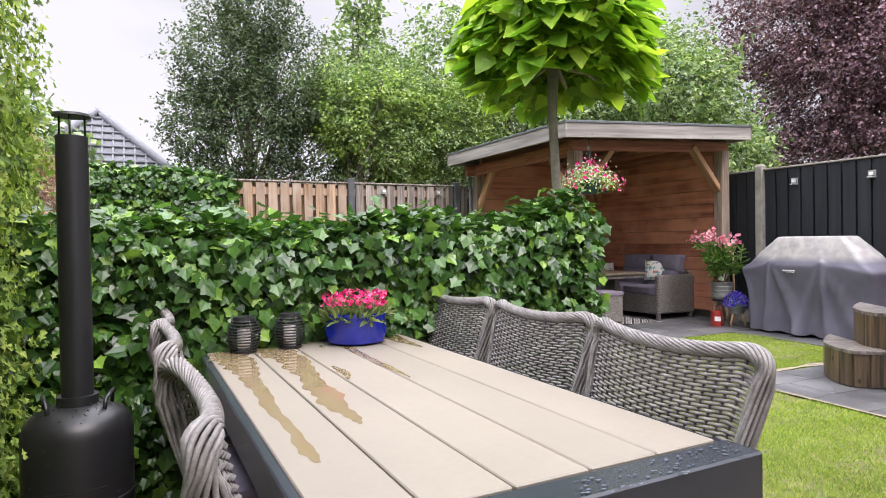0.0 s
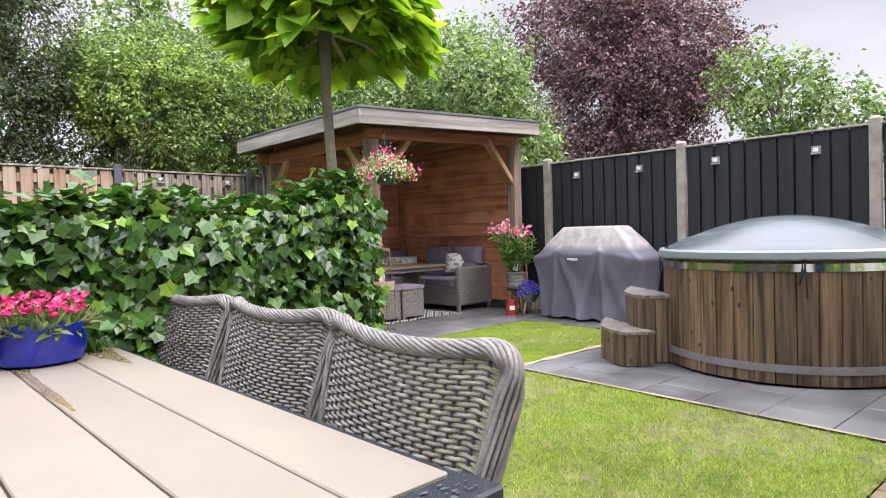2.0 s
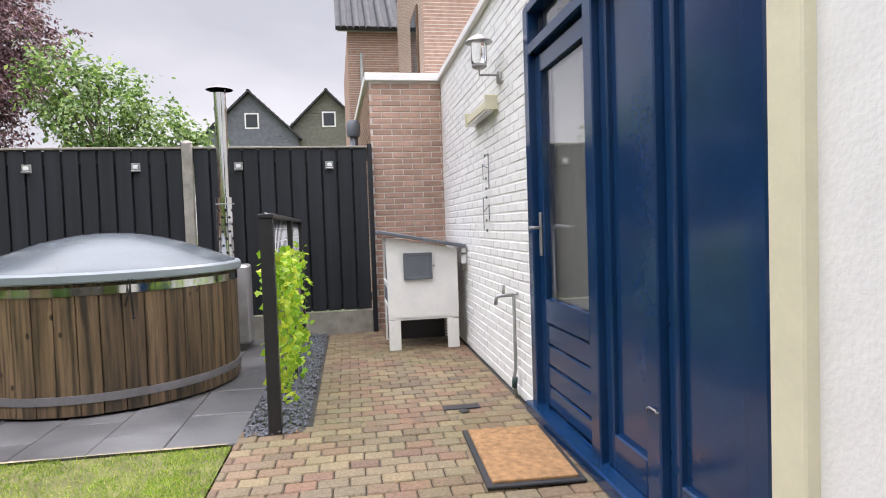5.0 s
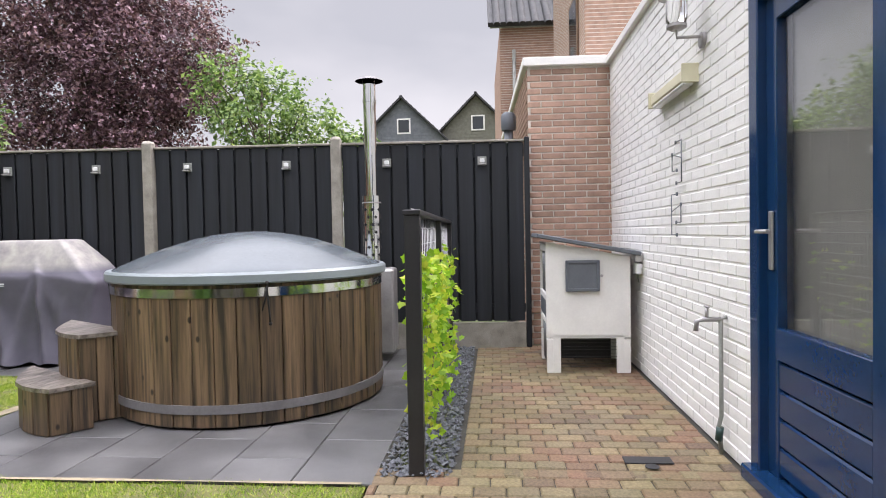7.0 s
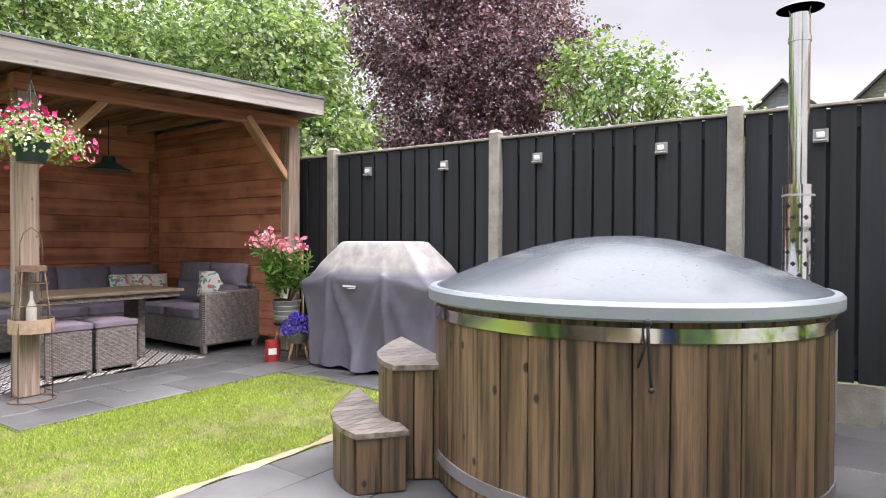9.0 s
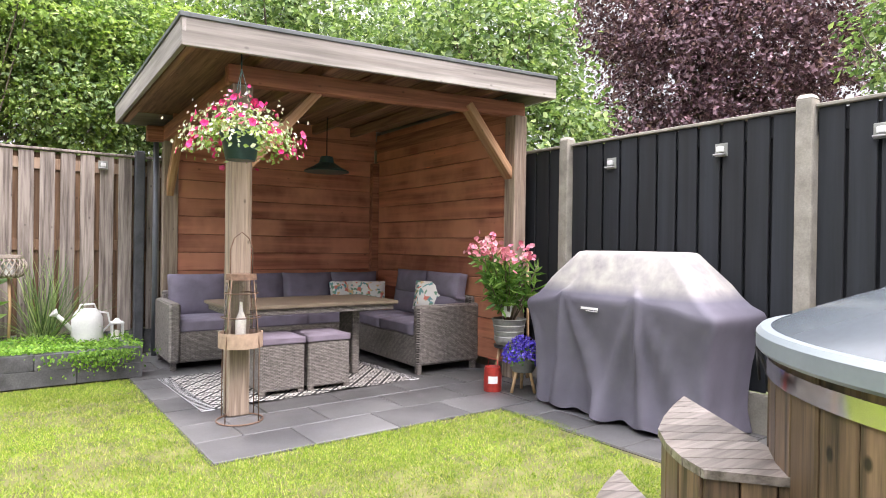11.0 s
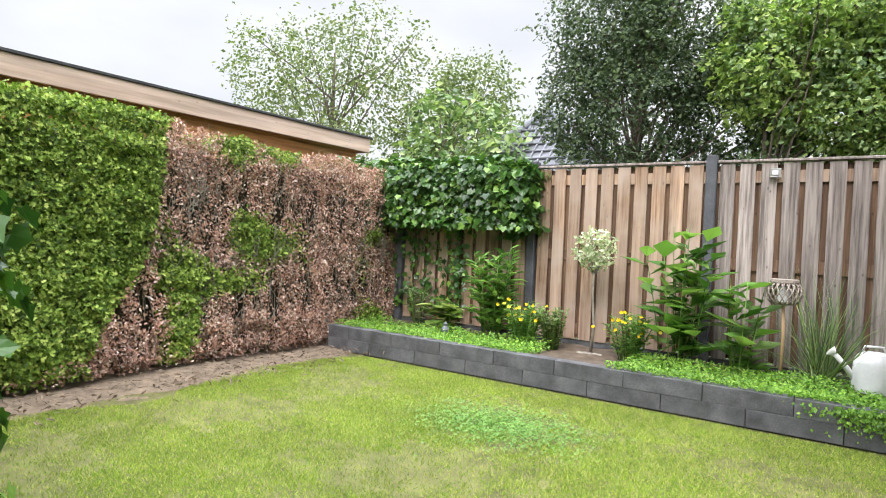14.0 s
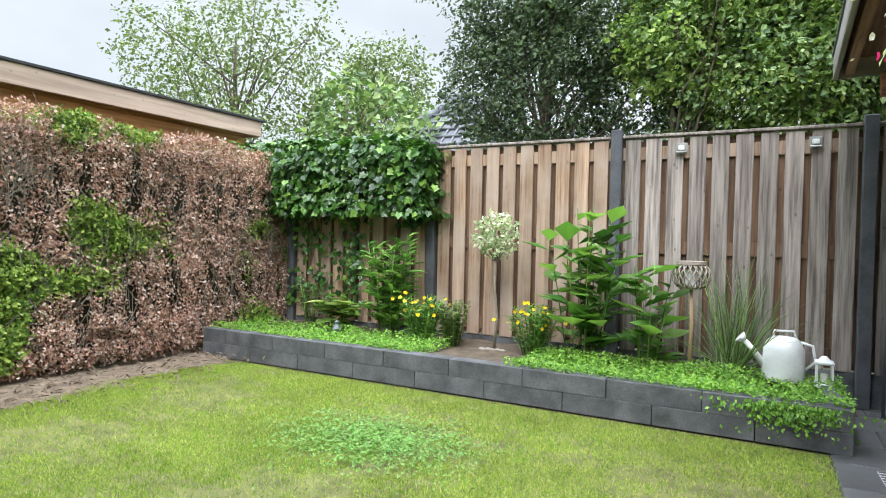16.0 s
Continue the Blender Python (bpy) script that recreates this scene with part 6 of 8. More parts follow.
# ---------------------------------------------------------------- on the table
def lantern(x, y):
    t = thing("wire_lantern", "black wound wire candle lantern with a white candle", "lantern", pose(x, y, TZ), "lanterns on the table")
    for k in range(11):
        z = 0.012 + 0.0125 * k
        r = 0.044 + 0.024 * math.sin(math.pi * (k + 0.6) / 11.5)
        part("coil", tube(bm_new(), [(r * math.cos(a), r * math.sin(a), z) for a in [2 * math.pi * i / 24 for i in range(25)]], 0.0036, 5, False), M["black_metal"], t)
    part("top_ring", lathe(bm_new(), [(0.038, 0.142), (0.046, 0.142), (0.046, 0.156), (0.038, 0.156)], 24), M["black_metal"], t)
    part("base", lathe(bm_new(), [(0.001, 0.0), (0.05, 0.0), (0.052, 0.008), (0.001, 0.01)], 24), M["black_metal"], t)
    part("candle", lathe(bm_new(), [(0.028, 0.01), (0.028, 0.10), (0.02, 0.104), (0.001, 0.1)], 18), M["wax"], t, "white candle")
    for k in range(4):
        a = k * 1.571 + 0.3
        part("rib", tube(bm_new(), [((0.047 + 0.024 * math.sin(math.pi * i / 6)) * math.cos(a), (0.047 + 0.024 * math.sin(math.pi * i / 6)) * math.sin(a), 0.008 + 0.023 * i) for i in range(7)], 0.003, 5), M["black_metal"], t)
lantern(1.189, 3.43)
lantern(1.388, 3.44)
fp = thing("blue_flower_bowl", "glossy cobalt blue bowl of pink dianthus", "plant pot", pose(1.693, 3.425, TZ))
part("bowl", lathe(bm_new(), [(0.001, 0.0), (0.115, 0.0), (0.135, 0.012), (0.144, 0.06), (0.144, 0.12), (0.149, 0.135), (0.149, 0.146), (0.138, 0.146), (0.134, 0.115), (0.001, 0.115)], 40), M["blue_glaze"], fp)
n = 700
a, r = rng.uniform(0, 6.283, n), 0.13 * np.sqrt(rng.random(n))
b_ = np.stack([r * np.cos(a), r * np.sin(a), np.full(n, 0.115)], 1)
part("foliage", leaves("foliage", b_, jitter(n), np.stack([np.cos(a) * r * 6, np.sin(a) * r * 6, np.full(n, 1.0)], 1) + jitter(n, 0.3), rng.uniform(0.05, 0.10, n), "lance", M["grey_leaf"]), M["grey_leaf"], fp, "thin grey-green leaves")
n = 330
a, r = rng.uniform(0, 6.283, n), 0.155 * np.sqrt(rng.random(n))
part("blossom", leaves("blossom", np.stack([r * np.cos(a), r * np.sin(a), 0.185 + 0.065 * rng.random(n) - r * 0.12], 1), jitter(n, 0.7) + (0, 0, 0.8), jitter(n), rng.uniform(0.014, 0.024, n), "petal", M["flower_pink"]), M["flower_pink"], fp, "pink fringed blossom")

# ---------------------------------------------------------------- black garden stove
sv = thing("garden_stove", "matt black gas bottle garden stove with tall flue", "stove", pose(0.625, 2.66, 0))
part("body", lathe(bm_new(), [(0.001, 0.16), (0.11, 0.17), (0.137, 0.22), (0.137, 0.50), (0.140, 0.503), (0.140, 0.512), (0.137, 0.515), (0.137, 0.685), (0.131, 0.712), (0.115, 0.735), (0.08, 0.752), (0.045, 0.762), (0.001, 0.764)], 40), M["stove_black"], sv)
part("flue", lathe(bm_new(), [(0.040, 0.75), (0.040, 1.50), (0.037, 1.50), (0.037, 0.75)], 24), M["stove_black"], sv)
part("cap", lathe(bm_new(), [(0.048, 1.555), (0.046, 1.562), (0.001, 1.568)], 24), M["stove_black"], sv)
part("collar", lathe(bm_new(), [(0.040, 0.76), (0.052, 0.76), (0.052, 0.785), (0.040, 0.785)], 24), M["stove_black"], sv)
for k in range(3):
    a = 2.094 * k + 0.5
    part("cap_leg", tube(bm_new(), [(0.036 * math.cos(a), 0.036 * math.sin(a), 1.49), (0.036 * math.cos(a), 0.036 * math.sin(a), 1.56)], 0.003, 5), M["stove_black"], sv)
    part("leg", tube(bm_new(), [(0.09 * math.cos(a), 0.09 * math.sin(a), 0.2), (0.14 * math.cos(a), 0.14 * math.sin(a), 0.0)], 0.012, 8), M["stove_black"], sv)
for sx in (-1, 1):
    part("handle", tube(bm_new(), [(0.065 * sx, -0.05, 0.735), (0.07 * sx, -0.055, 0.775), (0.085 * sx, 0.02, 0.785), (0.082 * sx, 0.03, 0.735)], 0.006, 6), M["stove_black"], sv)
bm = bm_new()
for i in range(150):
    a, u = rng.uniform(0, 6.283), rng.random()
    r_, z_ = (0.13 * math.sqrt(u), 0.764 - 0.03 * u * u) if i % 3 else (0.138, rng.uniform(0.52, 0.68))
    sz_ = rng.uniform(0.0012, 0.003)
    bmesh.ops.create_icosphere(bm, subdivisions=1, radius=sz_, matrix=Matrix.Translation((r_ * math.cos(a), r_ * math.sin(a), z_)))
part("rain_drops", bm, M["stove_black"], sv, "beads of rain")["kind"] = "stuff"
part("door", lathe(bm_new(), [(0.138, 0.30), (0.144, 0.30), (0.144, 0.56), (0.138, 0.56)], 12, Matrix(), radians(240), radians(300)), M["stove_black"], sv, "curved stove door")

# ---------------------------------------------------------------- lounge corner
def cushion(name, size, m, mat, parent, puff=0.3, label=""):
    bm = bm_new()
    bmesh.ops.create_cube(bm, size=1.0, matrix=Matrix.Diagonal((*size, 1)))
    bmesh.ops.subdivide_edges(bm, edges=list(bm.edges), cuts=5, use_grid_fill=True)
    for v in bm.verts:
        q = [v.co[k] / size[k] * 2 for k in range(3)]
        thin = min(range(3), key=lambda k: size[k])
        oth = [k for k in range(3) if k != thin]
        k_ = (1 - abs(q[oth[0]]) ** 4) * (1 - abs(q[oth[1]]) ** 4)
        v.co[thin] *= (1 - puff) + puff * k_ * 1.35
        for k in oth:
            v.co[k] *= 1 - 0.03 * (1 - abs(q[oth[0] if k == oth[1] else oth[1]]) ** 2)
    for f in bm.faces:
        f.smooth = True
    return part(name, bm, mat, parent, label, m)

def P2(x, y, z, rz=0):
    return PM @ pose(x, y, z, 0, 0, rz)
SW = M["sofa_wicker"]
# long sofa along the back
s1 = thing("corner_sofa_long", "grey wicker corner sofa with purple-grey cushions", "sofa", P2(-0.10, 1.72, 0), "lounge set")
part("base", box(bm_new(), (1.28, 0.36, 0.21), (2.50, 0.72, 0.28), None, 0.01), SW, s1, "woven base")
part("back_frame", box(bm_new(), (1.28, 0.69, 0.42), (2.50, 0.07, 0.56), None, 0.015), SW, s1)
part("arm", box(bm_new(), (0.02, 0.34, 0.35), (0.10, 0.74, 0.56), None, 0.02), SW, s1, "woven arm rest")
for x in (0.02, 2.45):
    for y in (0.04, 0.68):
        part("leg", box(bm_new(), (x, y, 0.05), (0.05, 0.05, 0.10), None, 0.004), SW, s1)
for i in range(3):
    cushion("seat_cushion", (0.62, 0.62, 0.13), pose(0.39 + 0.63 * i, 0.32, 0.405), M["cloth"], s1, 0.25)
for i in range(4):
    cushion("back_cushion", (0.60, 0.17, 0.46), pose(0.37 + 0.585 * i, 0.58, 0.64, -9), M["cloth"], s1, 0.4)
# short sofa along the fence side
s2 = thing("corner_sofa_short", "grey wicker sofa end with armrest and cushions", "sofa", P2(1.76, 0.42, 0), "lounge set")
part("base", box(bm_new(), (0.35, 0.72, 0.21), (0.70, 1.32, 0.28), None, 0.01), SW, s2, "woven base")
bm = bm_new()
box(bm, (0.36, 0.04, 0.36), (0.72, 0.09, 0.56), None, 0.02)
for v in bm.verts:
    if v.co.x > 0.5 and v.co.z > 0.5:
        v.co.x += 0.03
part("arm", bm, SW, s2, "woven arm rest")
part("back_frame", box(bm_new(), (0.68, 0.72, 0.42), (0.07, 1.32, 0.56), None, 0.015), SW, s2)
for x in (0.03, 0.66):
    for y in (0.03, 1.3):
        part("leg", box(bm_new(), (x, y, 0.05), (0.05, 0.05, 0.10), None, 0.004), SW, s2)
for i in range(2):
    cushion("seat_cushion", (0.62, 0.62, 0.13), pose(0.31, 0.42 + 0.63 * i, 0.405), M["cloth"], s2, 0.25)
    cushion("back_cushion", (0.19, 0.60, 0.27), pose(0.545, 0.40 + 0.60 * i, 0.57, 0, 9), M["cloth"], s2, 0.4)
    cushion("back_cushion", (0.17, 0.60, 0.27), pose(0.575, 0.40 + 0.60 * i, 0.79, 0, 9), M["cloth"], s2, 0.4)
for x, y, rz in ((1.86, 2.16, 8), (2.10, 2.04, -24), (2.24, 0.92, -60)):
    t = thing("throw_cushion", "white cushion with a floral parrot-bright print", "cushion", P2(x, y, 0.62 if y > 1.5 else 0.68, rz), "printed cushions")
    cushion("cover", (0.38, 0.13, 0.30), pose(0, 0, 0, -14), M["floral"], t, 0.55)
# dining height lounge table
lt = thing("lounge_table", "wicker lounge table with a brown stone-look top", "table", P2(0.03, 0.56, 0))
part("top", box(bm_new(), (0.78, 0.26, 0.685), (1.50, 0.78, 0.03), None, 0.006), M["table_stone"], lt, "brown stone-look top")
part("apron", box(bm_new(), (0.78, 0.26, 0.645), (1.44, 0.72, 0.05), None, 0.006), SW, lt, "woven apron")
for x in (0.30, 1.26):
    part("leg_panel", box(bm_new(), (x, 0.32, 0.32), (0.07, 0.30, 0.62), None, 0.01), SW, lt)
part("foot_beam", box(bm_new(), (0.78, 0.26, 0.06), (0.92, 0.08, 0.06), None, 0.01), SW, lt)
for x in (0.45, 0.845):
    pf = thing("pouf", "cube wicker pouf with a mauve-grey cushion", "pouf", P2(x, 0.52, 0), "poufs under the lounge table")
    part("body", box(bm_new(), (0, 0, 0.22), (0.365, 0.40, 0.36), None, 0.012), SW, pf)
    for sx in (-1, 1):
        for sy in (-1, 1):
            part("foot", box(bm_new(), (0.155 * sx, 0.17 * sy, 0.02), (0.045, 0.045, 0.05)), SW, pf)
    cushion("cushion", (0.37, 0.41, 0.07), pose(0, 0, 0.43), M["pouf_cloth"], pf, 0.3)
rg = thing("rug", "black and white outdoor rug with diamond pattern", "rug", pose(6.46, 7.58, 0.006, 0, 0, 1.5))
bm = bm_new()
bmesh.ops.create_grid(bm, x_segments=40, y_segments=30, size=0.5, matrix=Matrix.Diagonal((1.70, 1.26, 1, 1)))
for v in bm.verts:
    v.co.z = 0.004 + 0.01 * max(0, math.sin(v.co.x * 8) * math.exp(-((v.co.y + 0.63) / 0.08) ** 2))
part("field", bm, diamonds("rug_field", (0.62, 0.61, 0.57), (0.018, 0.018, 0.02), 0.155), rg)
for s in (-1, 1):
    bm = bm_new()
    for k in range(32):
        box(bm, (s * 0.895, -0.61 + 1.22 * k / 31, 0.004), (0.09, 0.016, 0.004))
    part("end_stripes", bm, M["black"], rg, "black end stripes")
    part("end_band", box(bm_new(), (s * 0.895, 0, 0.0), (0.09, 1.26, 0.006)), M["enamel"], rg, "white end band")

# pendant lamp in the pavilion
pd = thing("pendant_lamp", "dark enamelled pendant lamp hanging in the pavilion", "lamp", P2(1.05, 0.90, 1.86))
part("shade", lathe(bm_new(), [(0.205, 0.0), (0.20, 0.012), (0.13, 0.045), (0.07, 0.085), (0.055, 0.14), (0.001, 0.15)], 28), M["pot_green"], pd)
part("reflector", lathe(bm_new(), [(0.195, 0.004), (0.07, 0.05), (0.001, 0.055)], 24), M["enamel"], pd, "pale inside")
part("cord", tube(bm_new(), [(0, 0, 0.14), (0, 0, 0.50)], 0.005, 6), M["black"], pd)

def flowers(parent, name, count, spread, zc, zh, size, mat, label, leaf="petal", droop=0.0, nup=0.4):
    a, r = rng.uniform(0, 6.283, count), np.sqrt(rng.random(count))
    q = np.stack([spread * r * np.cos(a), spread * r * np.sin(a), zc + zh * (rng.random(count) - 0.5) + 0.5 * zh * (1 - r * r) - droop * r * r], 1)
    out = np.stack([np.cos(a) * r, np.sin(a) * r, np.full(count, nup)], 1) + jitter(count, 0.4)
    ob = part(name, leaves(name, q, out, jitter(count), rng.uniform(size * 0.6, size * 1.2, count), leaf, mat), mat, parent, label)
    ob["kind"] = "stuff"

hb = thing("hanging_basket", "hanging pot of trailing pink and white flowers", "flower basket", pose(5.60, 6.36, 0))
part("pot", lathe(bm_new(), [(0.001, 1.72), (0.09, 1.72), (0.12, 1.87), (0.128, 1.875), (0.128, 1.90), (0.11, 1.90), (0.001, 1.88)], 24), M["pot_green"], hb, "dark green plastic pot")
bm = bm_new()
for k in range(3):
    a = 2.094 * k
    tube(bm, [(0.115 * math.cos(a), 0.115 * math.sin(a), 1.89), (0, 0, 2.30)], 0.003, 5)
tube(bm, [(0, 0, 2.30), (0, 0, 2.40)], 0.004, 5)
part("hanger", bm, M["pot_green"], hb)
flowers(hb, "greenery", 520, 0.33, 1.93, 0.12, 0.04, M["light_leaf"], "green leaves", "oval", 0.14)
flowers(hb, "foliage", 700, 0.38, 1.94, 0.16, 0.032, M["variegated"], "pale variegated leaves", "oval", 0.13)
flowers(hb, "blossom_pink", 90, 0.42, 1.95, 0.18, 0.046, M["flower_pink"], "bright pink blossom", "petal", 0.17)
flowers(hb, "blossom_lilac", 90, 0.46, 1.96, 0.20, 0.022, M["flower_white"], "white and lilac blossom", "petal", 0.12)
flowers(hb, "upright_shoots", 16, 0.14, 2.07, 0.16, 0.036, M["flower_pink"], "upright pink flower shoots", "petal", 0.0)

lh = thing("lantern_stand", "tall rusty wire lantern with glass cylinder on a ring foot", "lantern", pose(5.69, 6.585, 0))
bm = bm_new()
ring = lambda r, z: [(r * math.cos(2 * math.pi * i / 28), r * math.sin(2 * math.pi * i / 28), z) for i in range(29)]
tube(bm, ring(0.15, 0.008), 0.006, 6, False)
for k in range(4):
    a = 1.571 * k + 0.6
    tube(bm, [(0.15 * math.cos(a), 0.15 * math.sin(a), 0.01), (0.148 * math.cos(a), 0.148 * math.sin(a), 0.52), (0.095 * math.cos(a), 0.095 * math.sin(a), 0.98)], 0.004, 5)
tube(bm, ring(0.128, 0.70), 0.004, 5, False)
tube(bm, ring(0.11, 0.86), 0.004, 5, False)
tube(bm, [(-0.075, 0, 0.98), (-0.075, 0, 1.15), (-0.05, 0, 1.23), (0, 0, 1.27), (0.05, 0, 1.23), (0.075, 0, 1.15), (0.075, 0, 0.98)], 0.004, 5)
part("frame", bm, M["rust"], lh)
part("tray", lathe(bm_new(), [(0.001, 0.50), (0.145, 0.50), (0.145, 0.60), (0.138, 0.60), (0.138, 0.515), (0.001, 0.51)], 28), M["tray"], lh, "pale copper-brown round tray")
part("crown_ring", lathe(bm_new(), [(0.09, 0.95), (0.102, 0.95), (0.098, 0.99), (0.088, 0.99)], 24), M["rust"], lh)
g_ = part("glass_cylinder", lathe(bm_new(), [(0.108, 0.52), (0.10, 0.93), (0.096, 0.93), (0.104, 0.52)], 24), M["glass"], lh, "clear glass cylinder")
part("candle", lathe(bm_new(), [(0.035, 0.51), (0.035, 0.68), (0.012, 0.74), (0.010, 0.80), (0.001, 0.80)], 16), M["wax"], lh, "white bottle candle")

# oleander on a stool, small red watering can, lobelia on peg legs
st1 = thing("plant_stool", "small round plant stool with pale wooden legs", "stool", pose(8.06, 6.50, 0))
part("seat", lathe(bm_new(), [(0.001, 0.30), (0.13, 0.30), (0.135, 0.325), (0.001, 0.33)], 20), M["black_metal"], st1)
for k in range(3):
    a = 2.094 * k + 0.2
    part("leg", tube(bm_new(), [(0.08 * math.cos(a), 0.08 * math.sin(a), 0.30), (0.13 * math.cos(a), 0.13 * math.sin(a), 0.0)], 0.013, 8), M["peg_wood"], st1)
ol = thing("oleander", "pink flowering oleander in a ribbed grey-green zinc pot", "potted plant", pose(8.06, 6.50, 0.33))
bm = lathe(bm_new(), [(0.001, 0.0), (0.115, 0.0), (0.125, 0.03), (0.130, 0.03), (0.133, 0.07), (0.128, 0.075), (0.138, 0.12), (0.133, 0.125), (0.145, 0.17), (0.140, 0.175), (0.152, 0.215), (0.158, 0.225), (0.145, 0.23), (0.13, 0.20), (0.001, 0.20)], 32)
part("pot", bm, M["zinc"], ol, "ribbed zinc pot")
bm = bm_new()
tips = []
for k in range(18):
    a, h, r_ = rng.uniform(0, 6.283), rng.uniform(0.30, 0.70), rng.uniform(0.04, 0.36)
    e = Vector((r_ * math.cos(a), r_ * math.sin(a), 0.2 + h))
    tips.append(e)
    tube(bm, [(0.3 * e.x * 0.3, 0.3 * e.y * 0.3, 0.18), (e.x * 0.6, e.y * 0.6, 0.2 + h * 0.55), e], [0.007, 0.006, 0.004], 5)
part("stem_cluster", bm, M["twig"], ol)["kind"] = "stuff"
q, nn, tt = [], [], []
for e in tips:
    for k in range(30):
        u = rng.uniform(0.3, 1.0)
        q.append((e.x * (0.2 + 0.8 * u), e.y * (0.2 + 0.8 * u), 0.2 + (e.z - 0.2) * u))
        d = rng.normal(0, 0.8, 3)
        tt.append((d[0] + e.x, d[1] + e.y, 0.5 + 0.4 * d[2]))
        nn.append(rng.normal(0, 1, 3))
part("foliage", leaves("foliage", np.array(q), np.array(nn), np.array(tt), rng.uniform(0.09, 0.16, len(q)), "lance", M["shrub_leaf"]), M["shrub_leaf"], ol, "narrow green leaves")
q = []
for e in sorted(tips, key=lambda e: -e.z)[:8]:
    for k in range(24):
        q.append(np.array(e) + rng.normal(0, 0.045, 3) + (0, 0, 0.04))
q = np.array(q)
part("blossom", leaves("blossom", q, jitter(len(q)) + (-0.5, -0.5, 0.6), jitter(len(q)), rng.uniform(0.034, 0.056, len(q)), "petal", M["flower_rose"]), M["flower_rose"], ol, "salmon pink blossom")
part("plant_tag", box(bm_new(), (-0.10, -0.09, 0.31), (0.075, 0.003, 0.14), pose(0, 0, 0, 0, 12, -30)), M["enamel"], ol, "white printed plant tag")
rc = thing("red_can", "small dark red enamel can with a handle", "can", pose(7.70, 6.30, 0))
part("body", lathe(bm_new(), [(0.001, 0.0), (0.075, 0.0), (0.075, 0.13), (0.068, 0.20), (0.060, 0.20), (0.001, 0.02)], 20), M["red_tin"], rc)
part("handle", tube(bm_new(), [(0.0, -0.07, 0.17), (0.0, -0.05, 0.26), (0.0, 0.05, 0.26), (0.0, 0.07, 0.17)], 0.005, 6), M["red_tin"], rc)
part("label", lathe(bm_new(), [(0.0765, 0.07), (0.0765, 0.13)], 8, Matrix(), radians(200), radians(260)), M["enamel"], rc, "white paper label")
lb = thing("lobelia_pot", "violet-blue lobelia in a zinc pot on wooden pegs", "potted plant", pose(7.88, 6.13, 0))
for k in range(3):
    a = 2.094 * k + 0.9
    part("leg", tube(bm_new(), [(0.06 * math.cos(a), 0.06 * math.sin(a), 0.19), (0.11 * math.cos(a), 0.11 * math.sin(a), 0.0)], 0.013, 8), M["peg_wood"], lb)
part("pot", lathe(bm_new(), [(0.001, 0.17), (0.085, 0.17), (0.10, 0.20), (0.104, 0.205), (0.112, 0.25), (0.118, 0.26), (0.125, 0.31), (0.115, 0.315), (0.001, 0.30)], 24), M["zinc"], lb, "ribbed zinc pot")
flowers(lb, "foliage", 260, 0.15, 0.35, 0.08, 0.035, M["shrub_leaf"], "small green leaves", "oval", 0.08)
flowers(lb, "blossom", 520, 0.175, 0.38, 0.09, 0.028, M["flower_blue"], "violet-blue blossom", "petal", 0.10)
bk = thing("garden_broom", "upright wooden tool handle leaning on the pavilion post", "tool", pose(8.22, 6.42, 0))
part("handle", tube(bm_new(), [(0, 0, 0.02), (0.06, 0.08, 1.15)], 0.014, 8), M["peg_wood"], bk)

# ---------------------------------------------------------------- plants in the raised bed
def leafy(name, label, x, y, h, stems_n, spread, leaf_len, per, mat, leaf="lance", z0=0.2, category="shrub"):
    t = thing(name, label, category, pose(x, y, z0))
    bm = bm_new()
    q, nn, tt = [], [], []
    for k in range(stems_n):
        a, r_ = rng.uniform(0, 6.283), spread * math.sqrt(rng.random())
        hh = h * rng.uniform(0.65, 1.0)
        base = Vector((0.4 * r_ * math.cos(a), 0.25 * r_ * math.sin(a), 0))
        end = Vector((r_ * math.cos(a), 0.6 * r_ * math.sin(a), hh))
        tube(bm, [base, (base + end) / 2 + Vector((0, 0, 0.05)), end], [0.006, 0.005, 0.003], 5)
        for i in range(per):
            u = 0.12 + 0.88 * i / per
            b = i * 2.4 + rng.uniform(-0.4, 0.4)
            p = base.lerp(end, u)
            q.append(tuple(p))
            tt.append((math.cos(b), math.sin(b), 0.55 * u - 0.15))
            nn.append((-0.4 * math.cos(b), -0.4 * math.sin(b), 1.0))
    part("stem_cluster", bm, M["shrub_leaf"], t)["kind"] = "stuff"
    q = np.array(q)
    part("foliage", leaves("foliage", q, np.array(nn) + jitter(len(q), 0.15), np.array(tt) + jitter(len(q), 0.15), rng.uniform(leaf_len * 0.6, leaf_len * 1.1, len(q)), leaf, mat), mat, t)
    return t

leafy("phlox_clump", "tall upright clump of leafy green perennials", 1.66, 9.34, 1.05, 20, 0.28, 0.21, 20, M["shrub_leaf"])
leafy("hydrangea_shrub", "large leafy green shrub against the fence", 3.64, 9.22, 1.28, 12, 0.33, 0.30, 11, M["shrub_leaf"], "oval")
leafy("low_shrub", "low leafy broad-leaved green shrub", 4.13, 9.18, 0.84, 6, 0.22, 0.28, 9, M["shrub_leaf"], "oval")
leafy("small_hosta", "light green broad-leaved young plant", 1.02, 9.30, 0.42, 6, 0.22, 0.2, 8, M["light_leaf"], "heart")
leafy("grey_shrub", "thin grey-green young shrub by the fence", 0.62, 9.42, 0.55, 8, 0.2, 0.11, 16, M["grey_leaf"])
